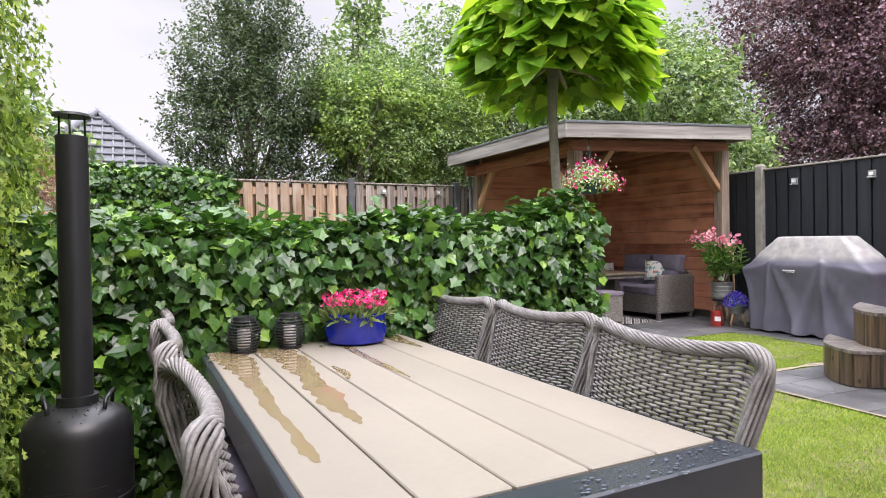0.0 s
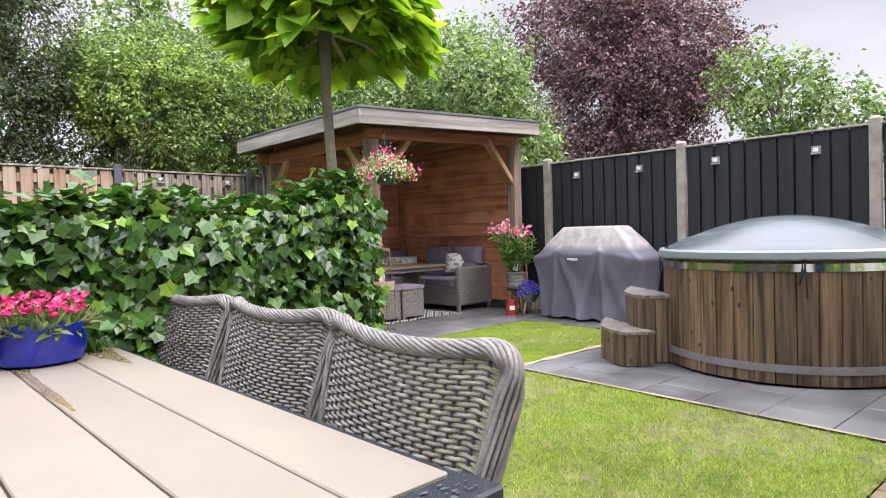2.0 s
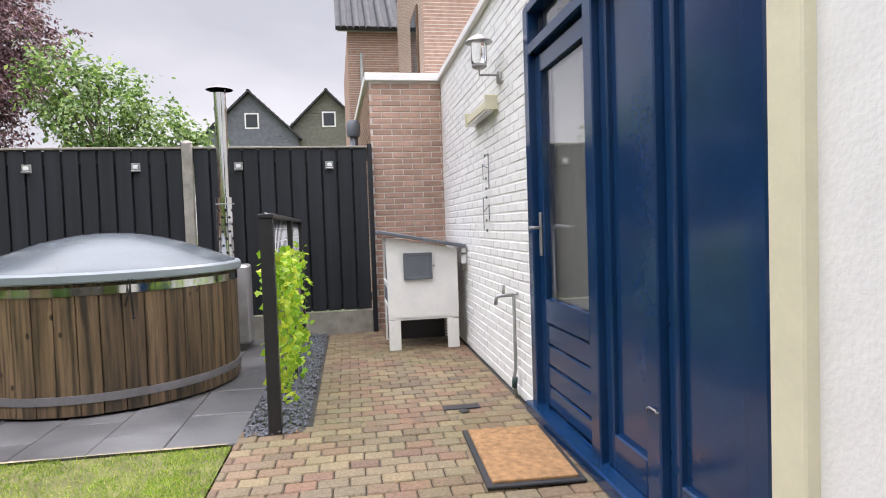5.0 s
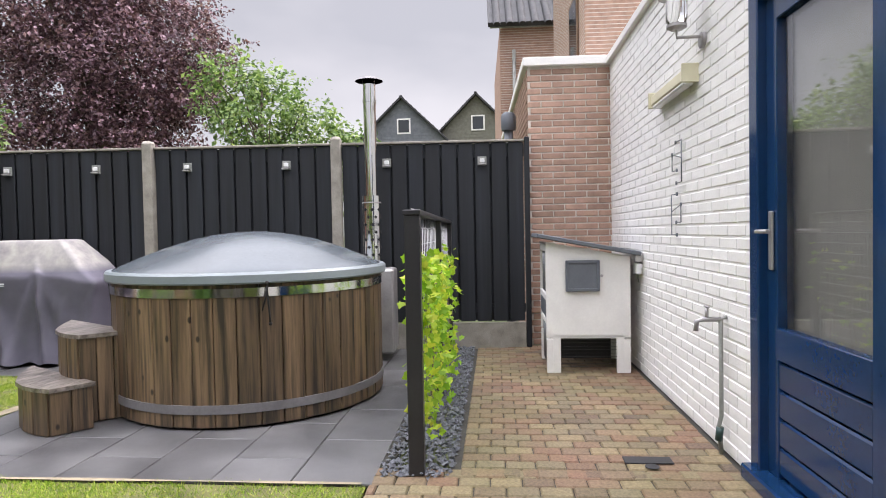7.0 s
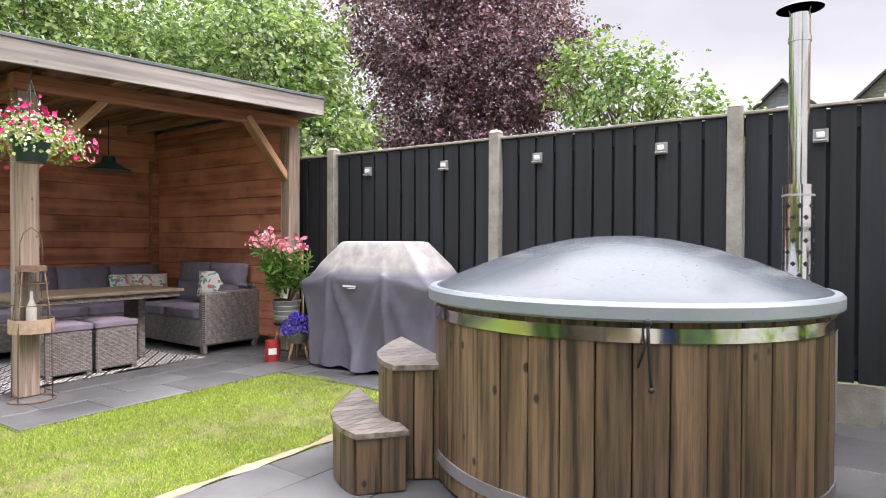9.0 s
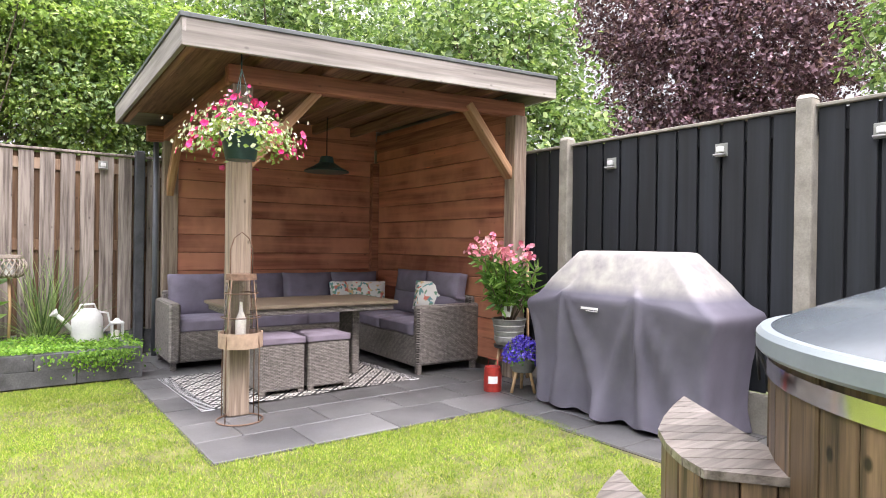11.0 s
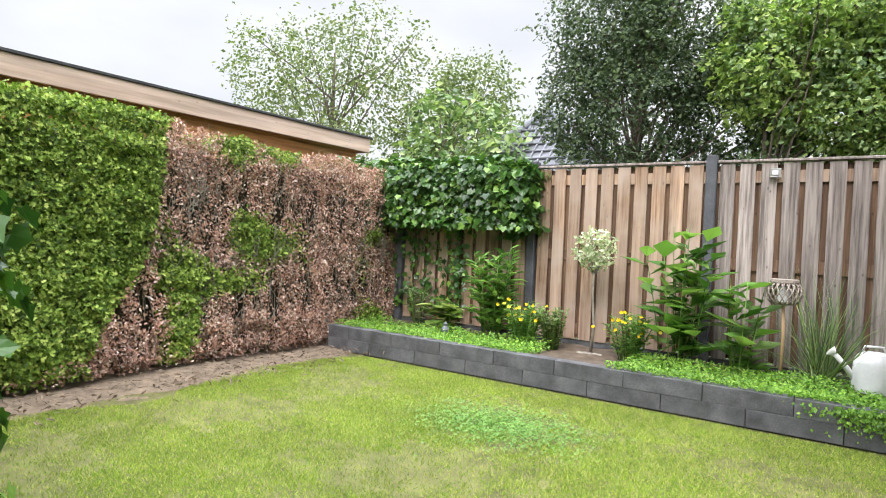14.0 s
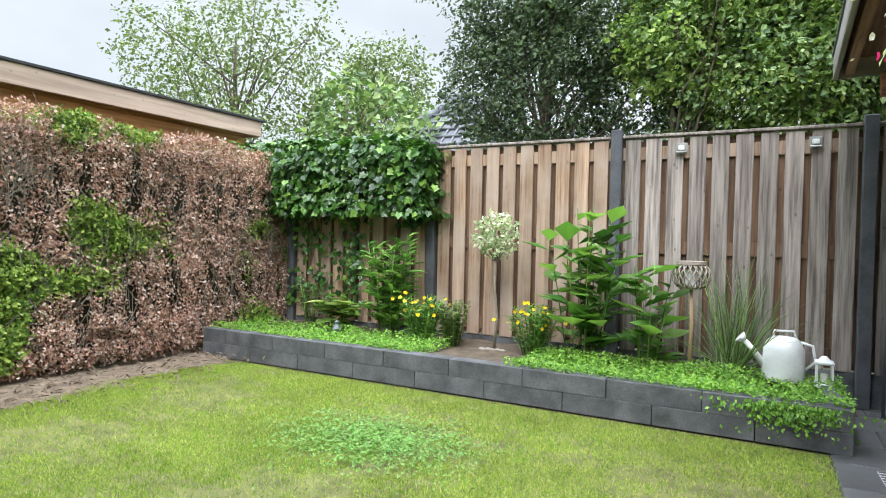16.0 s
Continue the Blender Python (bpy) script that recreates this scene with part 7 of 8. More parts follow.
for x in (2.12, 3.22):
    yf = leafy("yellow_daisies", "low bushy plant with bright yellow flowers", x, 9.20, 0.46, 40, 0.24, 0.075, 22, M["shrub_leaf"], "lance")
    k = 26
    part("blossom", leaves("blossom", np.stack([rng.normal(0, 0.13, k), rng.normal(-0.04, 0.08, k), rng.uniform(0.24, 0.47, k)], 1), jitter(k, 0.4) + (0.2, -0.8, 0.6), jitter(k), rng.uniform(0.03, 0.045, k), "petal", M["flower_yellow"]), M["flower_yellow"], yf, "yellow blossom")
leafy("grey_bush", "small grey-green bushy plant in the bed", 2.42, 9.26, 0.42, 34, 0.2, 0.06, 20, M["grey_leaf"], "oval")
vs = thing("variegated_standard", "small standard tree with white variegated crown", "tree", pose(2.80, 9.33, 0.19))
part("trunk", tube(bm_new(), [(0, 0, 0), (0.02, 0.0, 0.3), (-0.01, 0, 0.6), (0.0, 0, 0.85)], [0.016, 0.013, 0.012, 0.010], 8), M["pale_bark"], vs)
stems("branches", M["pale_bark"], [(0, 0, 0.78)] * 12, [tuple(v) for v in np.stack([rng.normal(0, 0.13, 12), rng.normal(0, 0.1, 12), rng.uniform(0.9, 1.22, 12)], 1)], 0.005, vs)
n = 620
a, r, zz = rng.uniform(0, 6.283, n), np.cbrt(rng.random(n)), rng.uniform(-1, 1, n)
s_ = np.sqrt(1 - zz * zz)
part("crown", leaves("crown", np.stack([0.22 * r * s_ * np.cos(a), 0.17 * r * s_ * np.sin(a), 1.03 + 0.22 * r * zz], 1), jitter(n) + (0, -0.4, 0.4), jitter(n) + (0, 0, 0.3), rng.uniform(0.03, 0.06, n), "oval", M["variegated"]), M["variegated"], vs, "cream-edged leaves")
for k in range(5):
    t = thing("pebble", "smooth pale pebble at the foot of a small tree", "stone", pose(2.72 + 0.05 * k, 9.24 + 0.02 * (k % 2), 0.2), "pebbles")
    bm = bm_new()
    bmesh.ops.create_icosphere(bm, subdivisions=2, radius=0.028, matrix=Matrix.Diagonal((1.2, 1, 0.7, 1)))
    part("stone", bm, M["concrete"], t)
wk = thing("wicker_ball_lantern", "woven willow ball lantern on a wooden stake", "lantern", pose(4.46, 9.16, 0.2))
part("stake", tube(bm_new(), [(0, 0, 0), (0.01, 0, 0.4), (0, 0, 0.66)], 0.013, 7), M["peg_wood"], wk)
bm = bm_new()
for k in range(18):
    for d in (-1, 1):
        pts = []
        for i in range(7):
            z = -0.085 + 0.17 * i / 6
            r_ = 0.135 * math.sqrt(max(0.25, 1 - (z / 0.12) ** 2))
            a = 2 * math.pi * k / 18 + d * 0.32 * i / 3
            pts.append((r_ * math.cos(a), r_ * math.sin(a), 0.75 + z))
        tube(bm, pts, 0.006, 4)
part("weave", bm, M["willow"], wk)
bm = lathe(bm_new(), [(0.095, 0.825), (0.108, 0.835), (0.108, 0.86), (0.095, 0.86)], 20)
lathe(bm, [(0.001, 0.65), (0.08, 0.655), (0.09, 0.67), (0.08, 0.68)], 20)
part("rim", bm, M["willow"], wk)
part("candle_glass", lathe(bm_new(), [(0.05, 0.68), (0.05, 0.8), (0.045, 0.8), (0.001, 0.69)], 14), M["enamel"], wk, "white candle glass")
wc = thing("watering_can", "white enamel watering can on the planter bed", "watering can", pose(5.08, 9.22, 0.24, 0, 0, 8))
part("body", lathe(bm_new(), [(0.001, 0.0), (0.135, 0.0), (0.14, 0.02), (0.13, 0.22), (0.11, 0.27), (0.08, 0.30), (0.001, 0.31)], 28), M["enamel"], wc)
part("handle", tube(bm_new(), [(0.11, 0, 0.05), (0.20, 0, 0.14), (0.18, 0, 0.25), (0.10, 0, 0.27)], 0.010, 7), M["enamel"], wc)
part("top_handle", tube(bm_new(), [(-0.08, 0, 0.28), (-0.06, 0, 0.345), (0.06, 0, 0.345), (0.08, 0, 0.28)], 0.009, 7), M["enamel"], wc)
bm = tube(bm_new(), [(-0.10, 0, 0.06), (-0.2, 0, 0.2), (-0.255, 0, 0.26)], [0.026, 0.02, 0.018], 10)
tube(bm, [(-0.255, 0, 0.26), (-0.285, 0, 0.285)], [0.02, 0.045], 14)
part("spout", bm, M["enamel"], wc, "spout with rose")
ln = thing("white_lantern", "small white metal lantern on the planter bed", "lantern", pose(5.32, 9.10, 0.24))
part("base", box(bm_new(), (0, 0, 0.012), (0.11, 0.11, 0.024), None, 0.004), M["enamel"], ln)
for sx in (-1, 1):
    for sy in (-1, 1):
        part("post", box(bm_new(), (0.045 * sx, 0.045 * sy, 0.09), (0.012, 0.012, 0.14), None, 0.002), M["enamel"], ln)
bm = box(bm_new(), (0, 0, 0.168), (0.11, 0.11, 0.02), None, 0.004)
lathe(bm, [(0.055, 0.178), (0.02, 0.21), (0.001, 0.212)], 4, pose(0, 0, 0, 0, 0, 45))
part("roof", bm, M["enamel"], ln)
part("candle", lathe(bm_new(), [(0.022, 0.024), (0.022, 0.09), (0.001, 0.092)], 12), M["wax"], ln)
og = thing("ornamental_grass", "tuft of thin dark green ornamental grass", "grass", pose(4.74, 9.42, 0.2))
n = 160
part("blades", leaves("blades", np.stack([rng.normal(0, 0.04, n), rng.normal(0, 0.04, n), np.zeros(n)], 1), jitter(n), jitter(n, 0.2) + (0, 0, 1), rng.uniform(0.5, 1.05, n), "thin", M["mid_leaf"]), M["dark_leaf"], og)
gb = thing("garden_ball", "small dark blue-grey ornament in the bed", "ornament", pose(1.28, 9.0, 0.25))
bm = lathe(bm_new(), [(0.001, 0), (0.035, 0.0), (0.045, 0.03), (0.03, 0.06), (0.02, 0.075), (0.025, 0.10), (0.001, 0.12)], 14)
part("body", bm, M["grey_paint"], gb)

# ---------------------------------------------------------------- catalpa tree in the ivy hedge
ct = thing("catalpa_tree", "ball-shaped catalpa with large bright green heart leaves", "tree", pose(3.30, 3.98, 0))
part("trunk", tube(bm_new(), [(0.04, 0, 0), (0.03, 0, 0.8), (0.012, 0.01, 1.4), (-0.03, 0, 2.0), (-0.02, 0, 2.45)], [0.040, 0.034, 0.030, 0.030, 0.045], 12), M["pale_bark"], ct)
ends = [(0.45 * math.cos(a), 0.45 * math.sin(a), z) for a, z in zip(np.linspace(0, 12.5, 18), np.linspace(2.25, 2.9, 18))]
stems("limb_network", M["pale_bark"], [(0, 0, 2.35)] * 18, ends, 0.018, ct)
n = 1700
a, zz = rng.uniform(0, 6.283, n), rng.uniform(-0.62, 1.0, n)
r = rng.uniform(0.62, 1.0, n) * (1 + 0.10 * np.sin(a * 3 + zz * 4) + 0.06 * np.sin(a * 7))
s_ = np.sqrt(1 - zz * zz)
q = np.stack([0.60 * r * s_ * np.cos(a), 0.60 * r * s_ * np.sin(a), 2.52 + 0.58 * r * zz], 1)
out = np.stack([s_ * np.cos(a), s_ * np.sin(a), 0.25 + 0.6 * zz], 1)
part("crown", leaves("crown", q, out * 0.4 + (0, 0, 0.85) + jitter(n, 0.34), out * (1, 1, 0) * 1.0 + (0, 0, -0.3) + jitter(n, 0.42), rng.uniform(0.08, 0.185, n), "heart", M["catalpa"]), M["catalpa"], ct, "large heart-shaped leaves")

# ---------------------------------------------------------------- trees behind the fences
def tree(name, label, x, y, h, trunk_r, lobes, count, size, mat, leaf="oval", bark="bark", gaps=0.15, limbs=True):
    t = thing(name, label, "tree", pose(x, y, -0.05))
    top = max(l[2] for l in lobes)
    part("trunk", tube(bm_new(), [(0, 0, 0), (0.05, 0.02, h * 0.3), (-0.03, 0.03, h * 0.6), (0, 0, top)], [trunk_r, trunk_r * 0.8, trunk_r * 0.55, trunk_r * 0.2], 10), M[bark], t)
    if limbs:
        st_, en_ = [], []
        for (lx, ly, lz, rx, ry, rz) in lobes:
            for k in range(7):
                u = rng.uniform(0.35, 0.9)
                st_.append((0, 0, lz * u))
                d = unit(jitter(1))[0] * rng.uniform(0.5, 0.95)
                en_.append((lx + d[0] * rx, ly + d[1] * ry, lz + d[2] * rz))
        bm = bm_new()
        for p, e in zip(st_, en_):
            p, e = Vector(p), Vector(e)
            tube(bm, [p, p.lerp(e, 0.5) + Vector(rng.normal(0, 0.12, 3)), e], [trunk_r * 0.3, trunk_r * 0.17, 0.008], 5, False)
        part("limb_network", bm, M[bark], t)["kind"] = "stuff"
    vol = np.array([rx * ry + ry * rz + rx * rz for *_, rx, ry, rz in lobes])
    vol = vol / vol.sum()
    Q, N_ = [], []
    for (lx, ly, lz, rx, ry, rz), w in zip(lobes, vol):
        k = int(count * w)
        d = unit(jitter(k))
        rad = rng.uniform(0.45, 1.0, k) ** 0.5
        bump_ = 1 + 0.30 * lumpy(d * 3.0 + lx, 1.6) + 0.22 * lumpy(d * 8 + ly, 1.4)
        p = d * (rad * bump_)[:, None] * (rx, ry, rz)
        Q.append(p + (lx, ly, lz))
        N_.append(d)
    for (lx, ly, lz, rx, ry, rz) in lobes:
        for k in range(16):
            d = unit(jitter(1) + (0, 0, 0.35))[0]
            base = np.array([lx, ly, lz]) + d * (rx, ry, rz) * 0.85
            run = d * rng.uniform(0.25, 0.75) * min(rx, rz) + (0, 0, rng.uniform(-0.1, 0.2))
            m_ = int(max(6, count / 1400))
            u = rng.random((m_, 1))
            Q.append(base + u * run + jitter(m_, size * 0.5))
            N_.append(np.repeat(d[None], m_, 0))
    Q, N_ = np.concatenate(Q), np.concatenate(N_)
    g = lumpy(Q, 2.6 / max(0.4, size * 6), x) * 0.6 + lumpy(Q, 1.4, y) * 0.5
    keep_ = g > -0.75 + gaps * 2.2
    keep_ &= Q[:, 2] > 0.9
    Q, N_ = Q[keep_], N_[keep_]
    k = len(Q)
    part("crown", leaves("crown", Q, N_ * 0.4 + (0, 0, 0.6) + jitter(k, 0.6), N_ * 0.5 + (0, 0, -0.4) + jitter(k, 0.7), rng.uniform(size * 0.55, size * 1.25, k), leaf, M[mat]), M[mat], t)
    return t

# purple-leaved plum behind the black fence
tree("purple_plum_tree", "large dark purple-leaved tree behind the black fence", 14.3, 8.1, 7, 0.2,
     [(0, 0, 4.4, 2.1, 2.1, 1.8), (-0.3, 1.0, 5.9, 1.7, 1.7, 1.5), (0.5, -0.9, 5.1, 1.7, 1.5, 1.5), (0.1, 0.3, 7.0, 1.4, 1.3, 1.1), (-0.2, 0.2, 2.7, 1.9, 1.9, 1.2)], 90000, 0.085, "purple_leaf", gaps=0.08)
tree("young_walnut_tree", "light green open tree behind the black fence", 12.6, 4.35, 4, 0.08,
     [(0, 0, 3.3, 0.85, 0.85, 0.75), (0.1, -0.8, 2.85, 0.75, 0.75, 0.6), (0, 0.55, 3.7, 0.6, 0.65, 0.6), (0, -0.1, 2.0, 1.1, 1.2, 0.7), (0.1, -1.3, 2.5, 0.6, 0.6, 0.5)], 13000, 0.095, "mid_leaf", gaps=0.2)
tree("green_maple_tree", "leafy green tree rising behind the pavilion", 10.6, 9.6, 5.5, 0.14,
     [(0, 0, 3.0, 1.6, 1.5, 1.2), (-0.6, -0.6, 3.9, 1.3, 1.2, 1.0), (0.2, 0.5, 4.5, 1.3, 1.3, 1.2), (-1.5, 0.9, 3.6, 1.3, 1.2, 1.2), (-0.4, -1.4, 2.6, 1.0, 0.9, 0.9)], 32000, 0.10, "mid_leaf", gaps=0.06)
tree("green_alder_tree", "tall green tree behind the garden pavilion roof", 8.2, 12.0, 6, 0.14,
     [(0, 0, 3.6, 1.9, 1.5, 1.5), (-1.0, 0, 4.9, 1.5, 1.3, 1.3), (1.0, 0.3, 5.2, 1.5, 1.3, 1.3), (2.2, 0.2, 3.6, 1.4, 1.2, 1.4)], 26000, 0.105, "mid_leaf", gaps=0.06)
tree("dark_yew_tree", "tall dark feathery evergreen tree over the timber fence", 2.55, 11.3, 5, 0.09,
     [(0, 0, 3.2, 0.95, 0.8, 1.2), (-0.35, 0.1, 4.3, 0.85, 0.75, 1.0), (0.55, 0, 4.0, 0.85, 0.7, 1.1), (0.1, 0, 5.2, 0.7, 0.6, 0.8), (1.2, 0.1, 2.9, 0.8, 0.7, 0.95), (-0.8, 0.1, 3.2, 0.6, 0.55, 0.8)], 48000, 0.062, "dark_leaf", "spray", gaps=0.04)
tree("elder_bush", "big bright elder bush leaning over the timber fence", 4.95, 11.1, 4, 0.08,
     [(0, 0, 2.9, 1.2, 0.9, 1.0), (-0.7, 0.1, 3.6, 0.85, 0.8, 0.8), (0.9, 0.1, 3.2, 1.1, 0.9, 0.9), (0.2, 0.3, 4.0, 1.0, 0.9, 0.75), (1.9, 0.1, 2.6, 0.8, 0.8, 0.8)], 46000, 0.068, "mid_leaf", "oval", gaps=0.02)
tree("elder_shoots", "pale yellow-green fresh shoots of an elder", 4.1, 10.75, 3.6, 0.05,
     [(0, 0, 3.3, 0.6, 0.5, 0.7), (0.7, 0.0, 3.75, 0.65, 0.5, 0.5), (1.5, 0.1, 3.3, 0.6, 0.5, 0.6), (2.3, 0.1, 3.6, 0.8, 0.5, 0.7), (0.9, 0.0, 2.7, 0.7, 0.4, 0.5)], 22000, 0.07, "light_leaf", "oval", gaps=0.12)
tree("fir_far", "slender light green tree beyond the neighbouring garden", 6.3, 16.5, 8, 0.12,
     [(0, 0, 6.4, 0.9, 0.9, 1.0), (0.9, 0, 6.1, 0.9, 0.6, 0.45), (-0.9, 0, 5.6, 1.0, 0.7, 0.5), (0.1, 0, 7.6, 0.6, 0.6, 0.9), (0.4, 0, 4.6, 1.3, 1.1, 1.0)], 5200, 0.16, "mid_leaf", gaps=0.2)
tree("birch_far", "airy grey-green birch far behind the hedge", -5.5, 14.0, 7, 0.1,
     [(0, 0, 4.6, 1.8, 1.8, 1.5), (0.8, 0.4, 5.6, 1.4, 1.3, 1.1), (-1.2, -0.6, 5.2, 1.4, 1.3, 1.2), (0, 0, 3.2, 1.9, 1.9, 1.0)], 12000, 0.10, "grey_leaf", gaps=0.22)
tree("magnolia_far", "loose leafy shrub tree beyond the fence corner", -1.6, 12.9, 4, 0.06,
     [(0, 0, 2.6, 0.9, 0.8, 0.7), (0.7, 0.2, 3.3, 0.45, 0.4, 0.6), (-0.3, 0.3, 3.6, 0.5, 0.5, 0.6), (1.3, 0.2, 2.7, 0.7, 0.6, 0.6)], 1900, 0.17, "mid_leaf", gaps=0.25)
tree("maple_left_far", "grey-green tree beyond the shed roof", -3.6, 16.0, 6, 0.1,
     [(0, 0, 4.0, 1.6, 1.4, 1.2), (1.3, 0, 3.5, 1.2, 1.1, 1.0), (0.4, 0.5, 5.0, 1.2, 1.1, 0.9)], 10000, 0.11, "grey_leaf", gaps=0.15)
tree("street_tree", "green tree on the far side of the houses behind", -6.0, -6.0, 7, 0.15,
     [(0, 0, 5.0, 2.2, 2.2, 1.8), (1.0, 0.8, 6.2, 1.6, 1.6, 1.3)], 6000, 0.2, "mid_leaf", gaps=0.1)

# ---------------------------------------------------------------- buildings around
sh = thing("garden_shed", "orange-brown timber shed with a flat roof behind the hedge", "shed", pose(-1.15, 0, 0))
for i in range(18):
    piece("cladding_board", block((0.025, 6.6, 0.143), 0.006, M["shed_board"]), sh, pose(-0.08, 6.9, 0.07 + 0.145 * i, 0, 6))
part("core", box(bm_new(), (-1.7, 6.9, 1.2), (3.1, 6.5, 2.5)), M["shed_board"], sh)
part("fascia", box(bm_new(), (0.02, 6.9, 2.59), (0.04, 6.95, 0.20), None, 0.004), M["shed_fascia"], sh, "pale planed fascia board")
part("fascia_end", box(bm_new(), (-1.7, 10.375, 2.59), (3.4, 0.04, 0.20), None, 0.004), M["shed_fascia"], sh)
part("roof", box(bm_new(), (-1.7, 6.9, 2.705), (3.52, 7.05, 0.03), None, 0.004), M["felt"], sh)

def gable_house(name, label, m, w, d, eave, ridge, wall_mat, roof_mat, windows, over=0.3):
    """A house with its gable along local x, facing -y."""
    h = thing(name, label, "house", m)
    bm = bm_new()
    lo = [(-w / 2, 0, 0), (w / 2, 0, 0), (w / 2, 0, eave), (0, 0, ridge), (-w / 2, 0, eave)]
    f = [bm.verts.new(p) for p in lo]
    b = [bm.verts.new((x, d, z)) for x, y, z in lo]
    bm.faces.new(f)
    bm.faces.new(list(reversed(b)))
    for i in range(5):
        j = (i + 1) % 5
        bm.faces.new((f[j], f[i], b[i], b[j]))
    part("wall", bm, wall_mat, h)
    k = max(2, int((ridge) / 0.16))
    bm = bm_new()
    for i in range(k):
        z = i * 0.16 + 0.08
        half = w / 2 if z < eave else (w / 2) * (ridge - z) / (ridge - eave)
        if half > 0.1 and z > 2:
            box(bm, (0, -0.012, z), (2 * half - 0.02, 0.02, 0.14))
    c = part("cladding", bm, wall_mat, h)
    c["kind"] = "stuff"
    sl = math.hypot(w / 2, ridge - eave)
    ang = math.degrees(math.atan2(ridge - eave, w / 2))
    for s in (-1, 1):
        rf = part("roof", box(bm_new(), (0, 0, 0), (sl + 0.35, d + 2 * over, 0.10), None, 0.01), roof_mat, h, "", pose(s * (w / 4 + 0.06), d / 2, (ridge + eave) / 2 + 0.02, 0, s * ang, 0))
        bm = bm_new()
        rows2 = int(sl / 0.33)
        for i in range(rows2):
            tube(bm, [(-sl / 2 + 0.33 * i, -d / 2 - over, 0.055), (-sl / 2 + 0.33 * i, d / 2 + over, 0.055)], 0.025, 5)
        tl = part("tile_field", bm, roof_mat, rf)
        tl["kind"] = "stuff"
    for (wx, wz, ww, wh) in windows:
        wn_ = part("window", box(bm_new(), (wx, -0.03, wz), (ww, 0.05, wh), None, 0.008), M["white_paint"], h, "white framed window")
        part("pane", box(bm_new(), (wx, -0.06, wz), (ww - 0.16, 0.012, wh - 0.16)), M["dark_glass"], wn_)
    return h

gable_house("dark_gable_house", "dark clad gabled house in the next street", pose(36, 4.1, 0, 0, 0, -90 - 4), 5.0, 9, 6.2, 8.6, M["dark_clad"], M["roof_tile"], [(0.1, 7.1, 0.75, 0.85)])
gable_house("green_gable_house", "olive clad gabled house in the next street", pose(36, 0.0, 0, 0, 0, -90 - 4), 5.0, 9, 6.2, 8.7, M["green_clad"], M["roof_tile"], [(0.1, 7.2, 0.75, 0.85)])
# taller brick house behind the extension
bh = thing("brick_house", "tall brown brick house with black roof tiles", "house", pose(18.0, 0.0, 0, 0, 0, -2))
part("wall", box(bm_new(), (3.0, -3.1, 3.2), (6.0, 6.0, 6.4)), M["red_brick"], bh)
bm = bm_new()
for i in range(80):
    z = 1.5 + 0.0625 * i
    if z < 6.38:
        box(bm, (-0.003, -3.1, z), (0.012, 5.99, 0.010))
cc = part("mortar", bm, M["mortar"], bh)
cc["kind"] = "stuff"
part("gutter", tube(bm_new(), [(-0.10, 0.15, 6.42), (-0.10, -6.2, 6.42)], 0.07, 8), M["zinc"], bh, "zinc gutter")
rf = part("roof", box(bm_new(), (0, 0, 0), (3.6, 6.4, 0.12)), M["roof_tile"], bh, "", pose(1.1, -3.0, 7.6, 0, -42, 0))
for i in range(11):
    bm = bm_new()
    for k in range(20):
        lathe(bm, [(0.09, -0.17), (0.10, 0.17)], 6, pose(-1.8 + 0.33 * i, -3.1 + 0.32 * k, 0.06, 0, 90, 0) , 1.5, 4.8)
    part("roof_course", bm, M["roof_tile"], rf)["kind"] = "stuff"
part("downpipe", tube(bm_new(), [(-0.08, -0.45, 0), (-0.08, -0.45, 5.8)], 0.045, 8), M["zinc"], bh)
bh2 = thing("brick_dormer", "brown brick gable wall of the neighbouring house", "house", pose(12.0, -1.02, 0, 0, 0, -2))
part("wall", box(bm_new(), (2.0, -2.0, 3.2), (4.0, 4.0, 6.4)), M["red_brick"], bh2)
wn2 = part("window", box(bm_new(), (1.0, 0.01, 4.5), (0.9, 0.06, 1.4), None, 0.01), M["gap_wood"], bh2, "brown framed window")
part("pane", box(bm_new(), (1.0, 0.035, 4.5), (0.74, 0.02, 1.24)), M["dark_glass"], wn2)
bm = bm_new()
for i in range(78):
    box(bm, (2.0, -0.001, 1.6 + 0.0625 * i), (3.98, 0.012, 0.010))
    box(bm, (-0.001, -2.0, 1.6 + 0.0625 * i), (0.012, 3.98, 0.010))
part("mortar", bm, M["mortar"], bh2)["kind"] = "stuff"
vp = thing("vent_pipe", "grey vent pipe on the brick extension", "pipe", pose(9.1, 0.45, 0))
part("pipe", tube(bm_new(), [(0, 0, 0), (0, 0, 2.35)], 0.05, 10), M["grey_paint"], vp)
part("cowl", lathe(bm_new(), [(0.075, 2.3), (0.085, 2.34), (0.085, 2.46), (0.06, 2.5), (0.001, 2.5)], 14), M["grey_paint"], vp)
# house with slate-grey roof beyond the timber fence
sr = thing("slate_roof_house", "low house with a hipped blue-grey tiled roof beyond the fence", "house", pose(0.2, 13.9, -0.25))
part("wall", box(bm_new(), (0, 0, 0.95), (3.6, 3.6, 1.9)), M["white_brick"], sr)
bm = bm_new()
c_ = [bm.verts.new(q) for q in ((-2.1, -2.1, 1.85), (2.1, -2.1, 1.85), (2.1, 2.1, 1.85), (-2.1, 2.1, 1.85), (0, 0, 3.95))]
for f in ((0, 1, 4), (1, 2, 4), (2, 3, 4), (3, 0, 4), (3, 2, 1, 0)):
    bm.faces.new([c_[k] for k in f])
rf_ = part("roof", bm, M["slate_roof"], sr, "blue-grey tiled hip roof")
bm = bm_new()
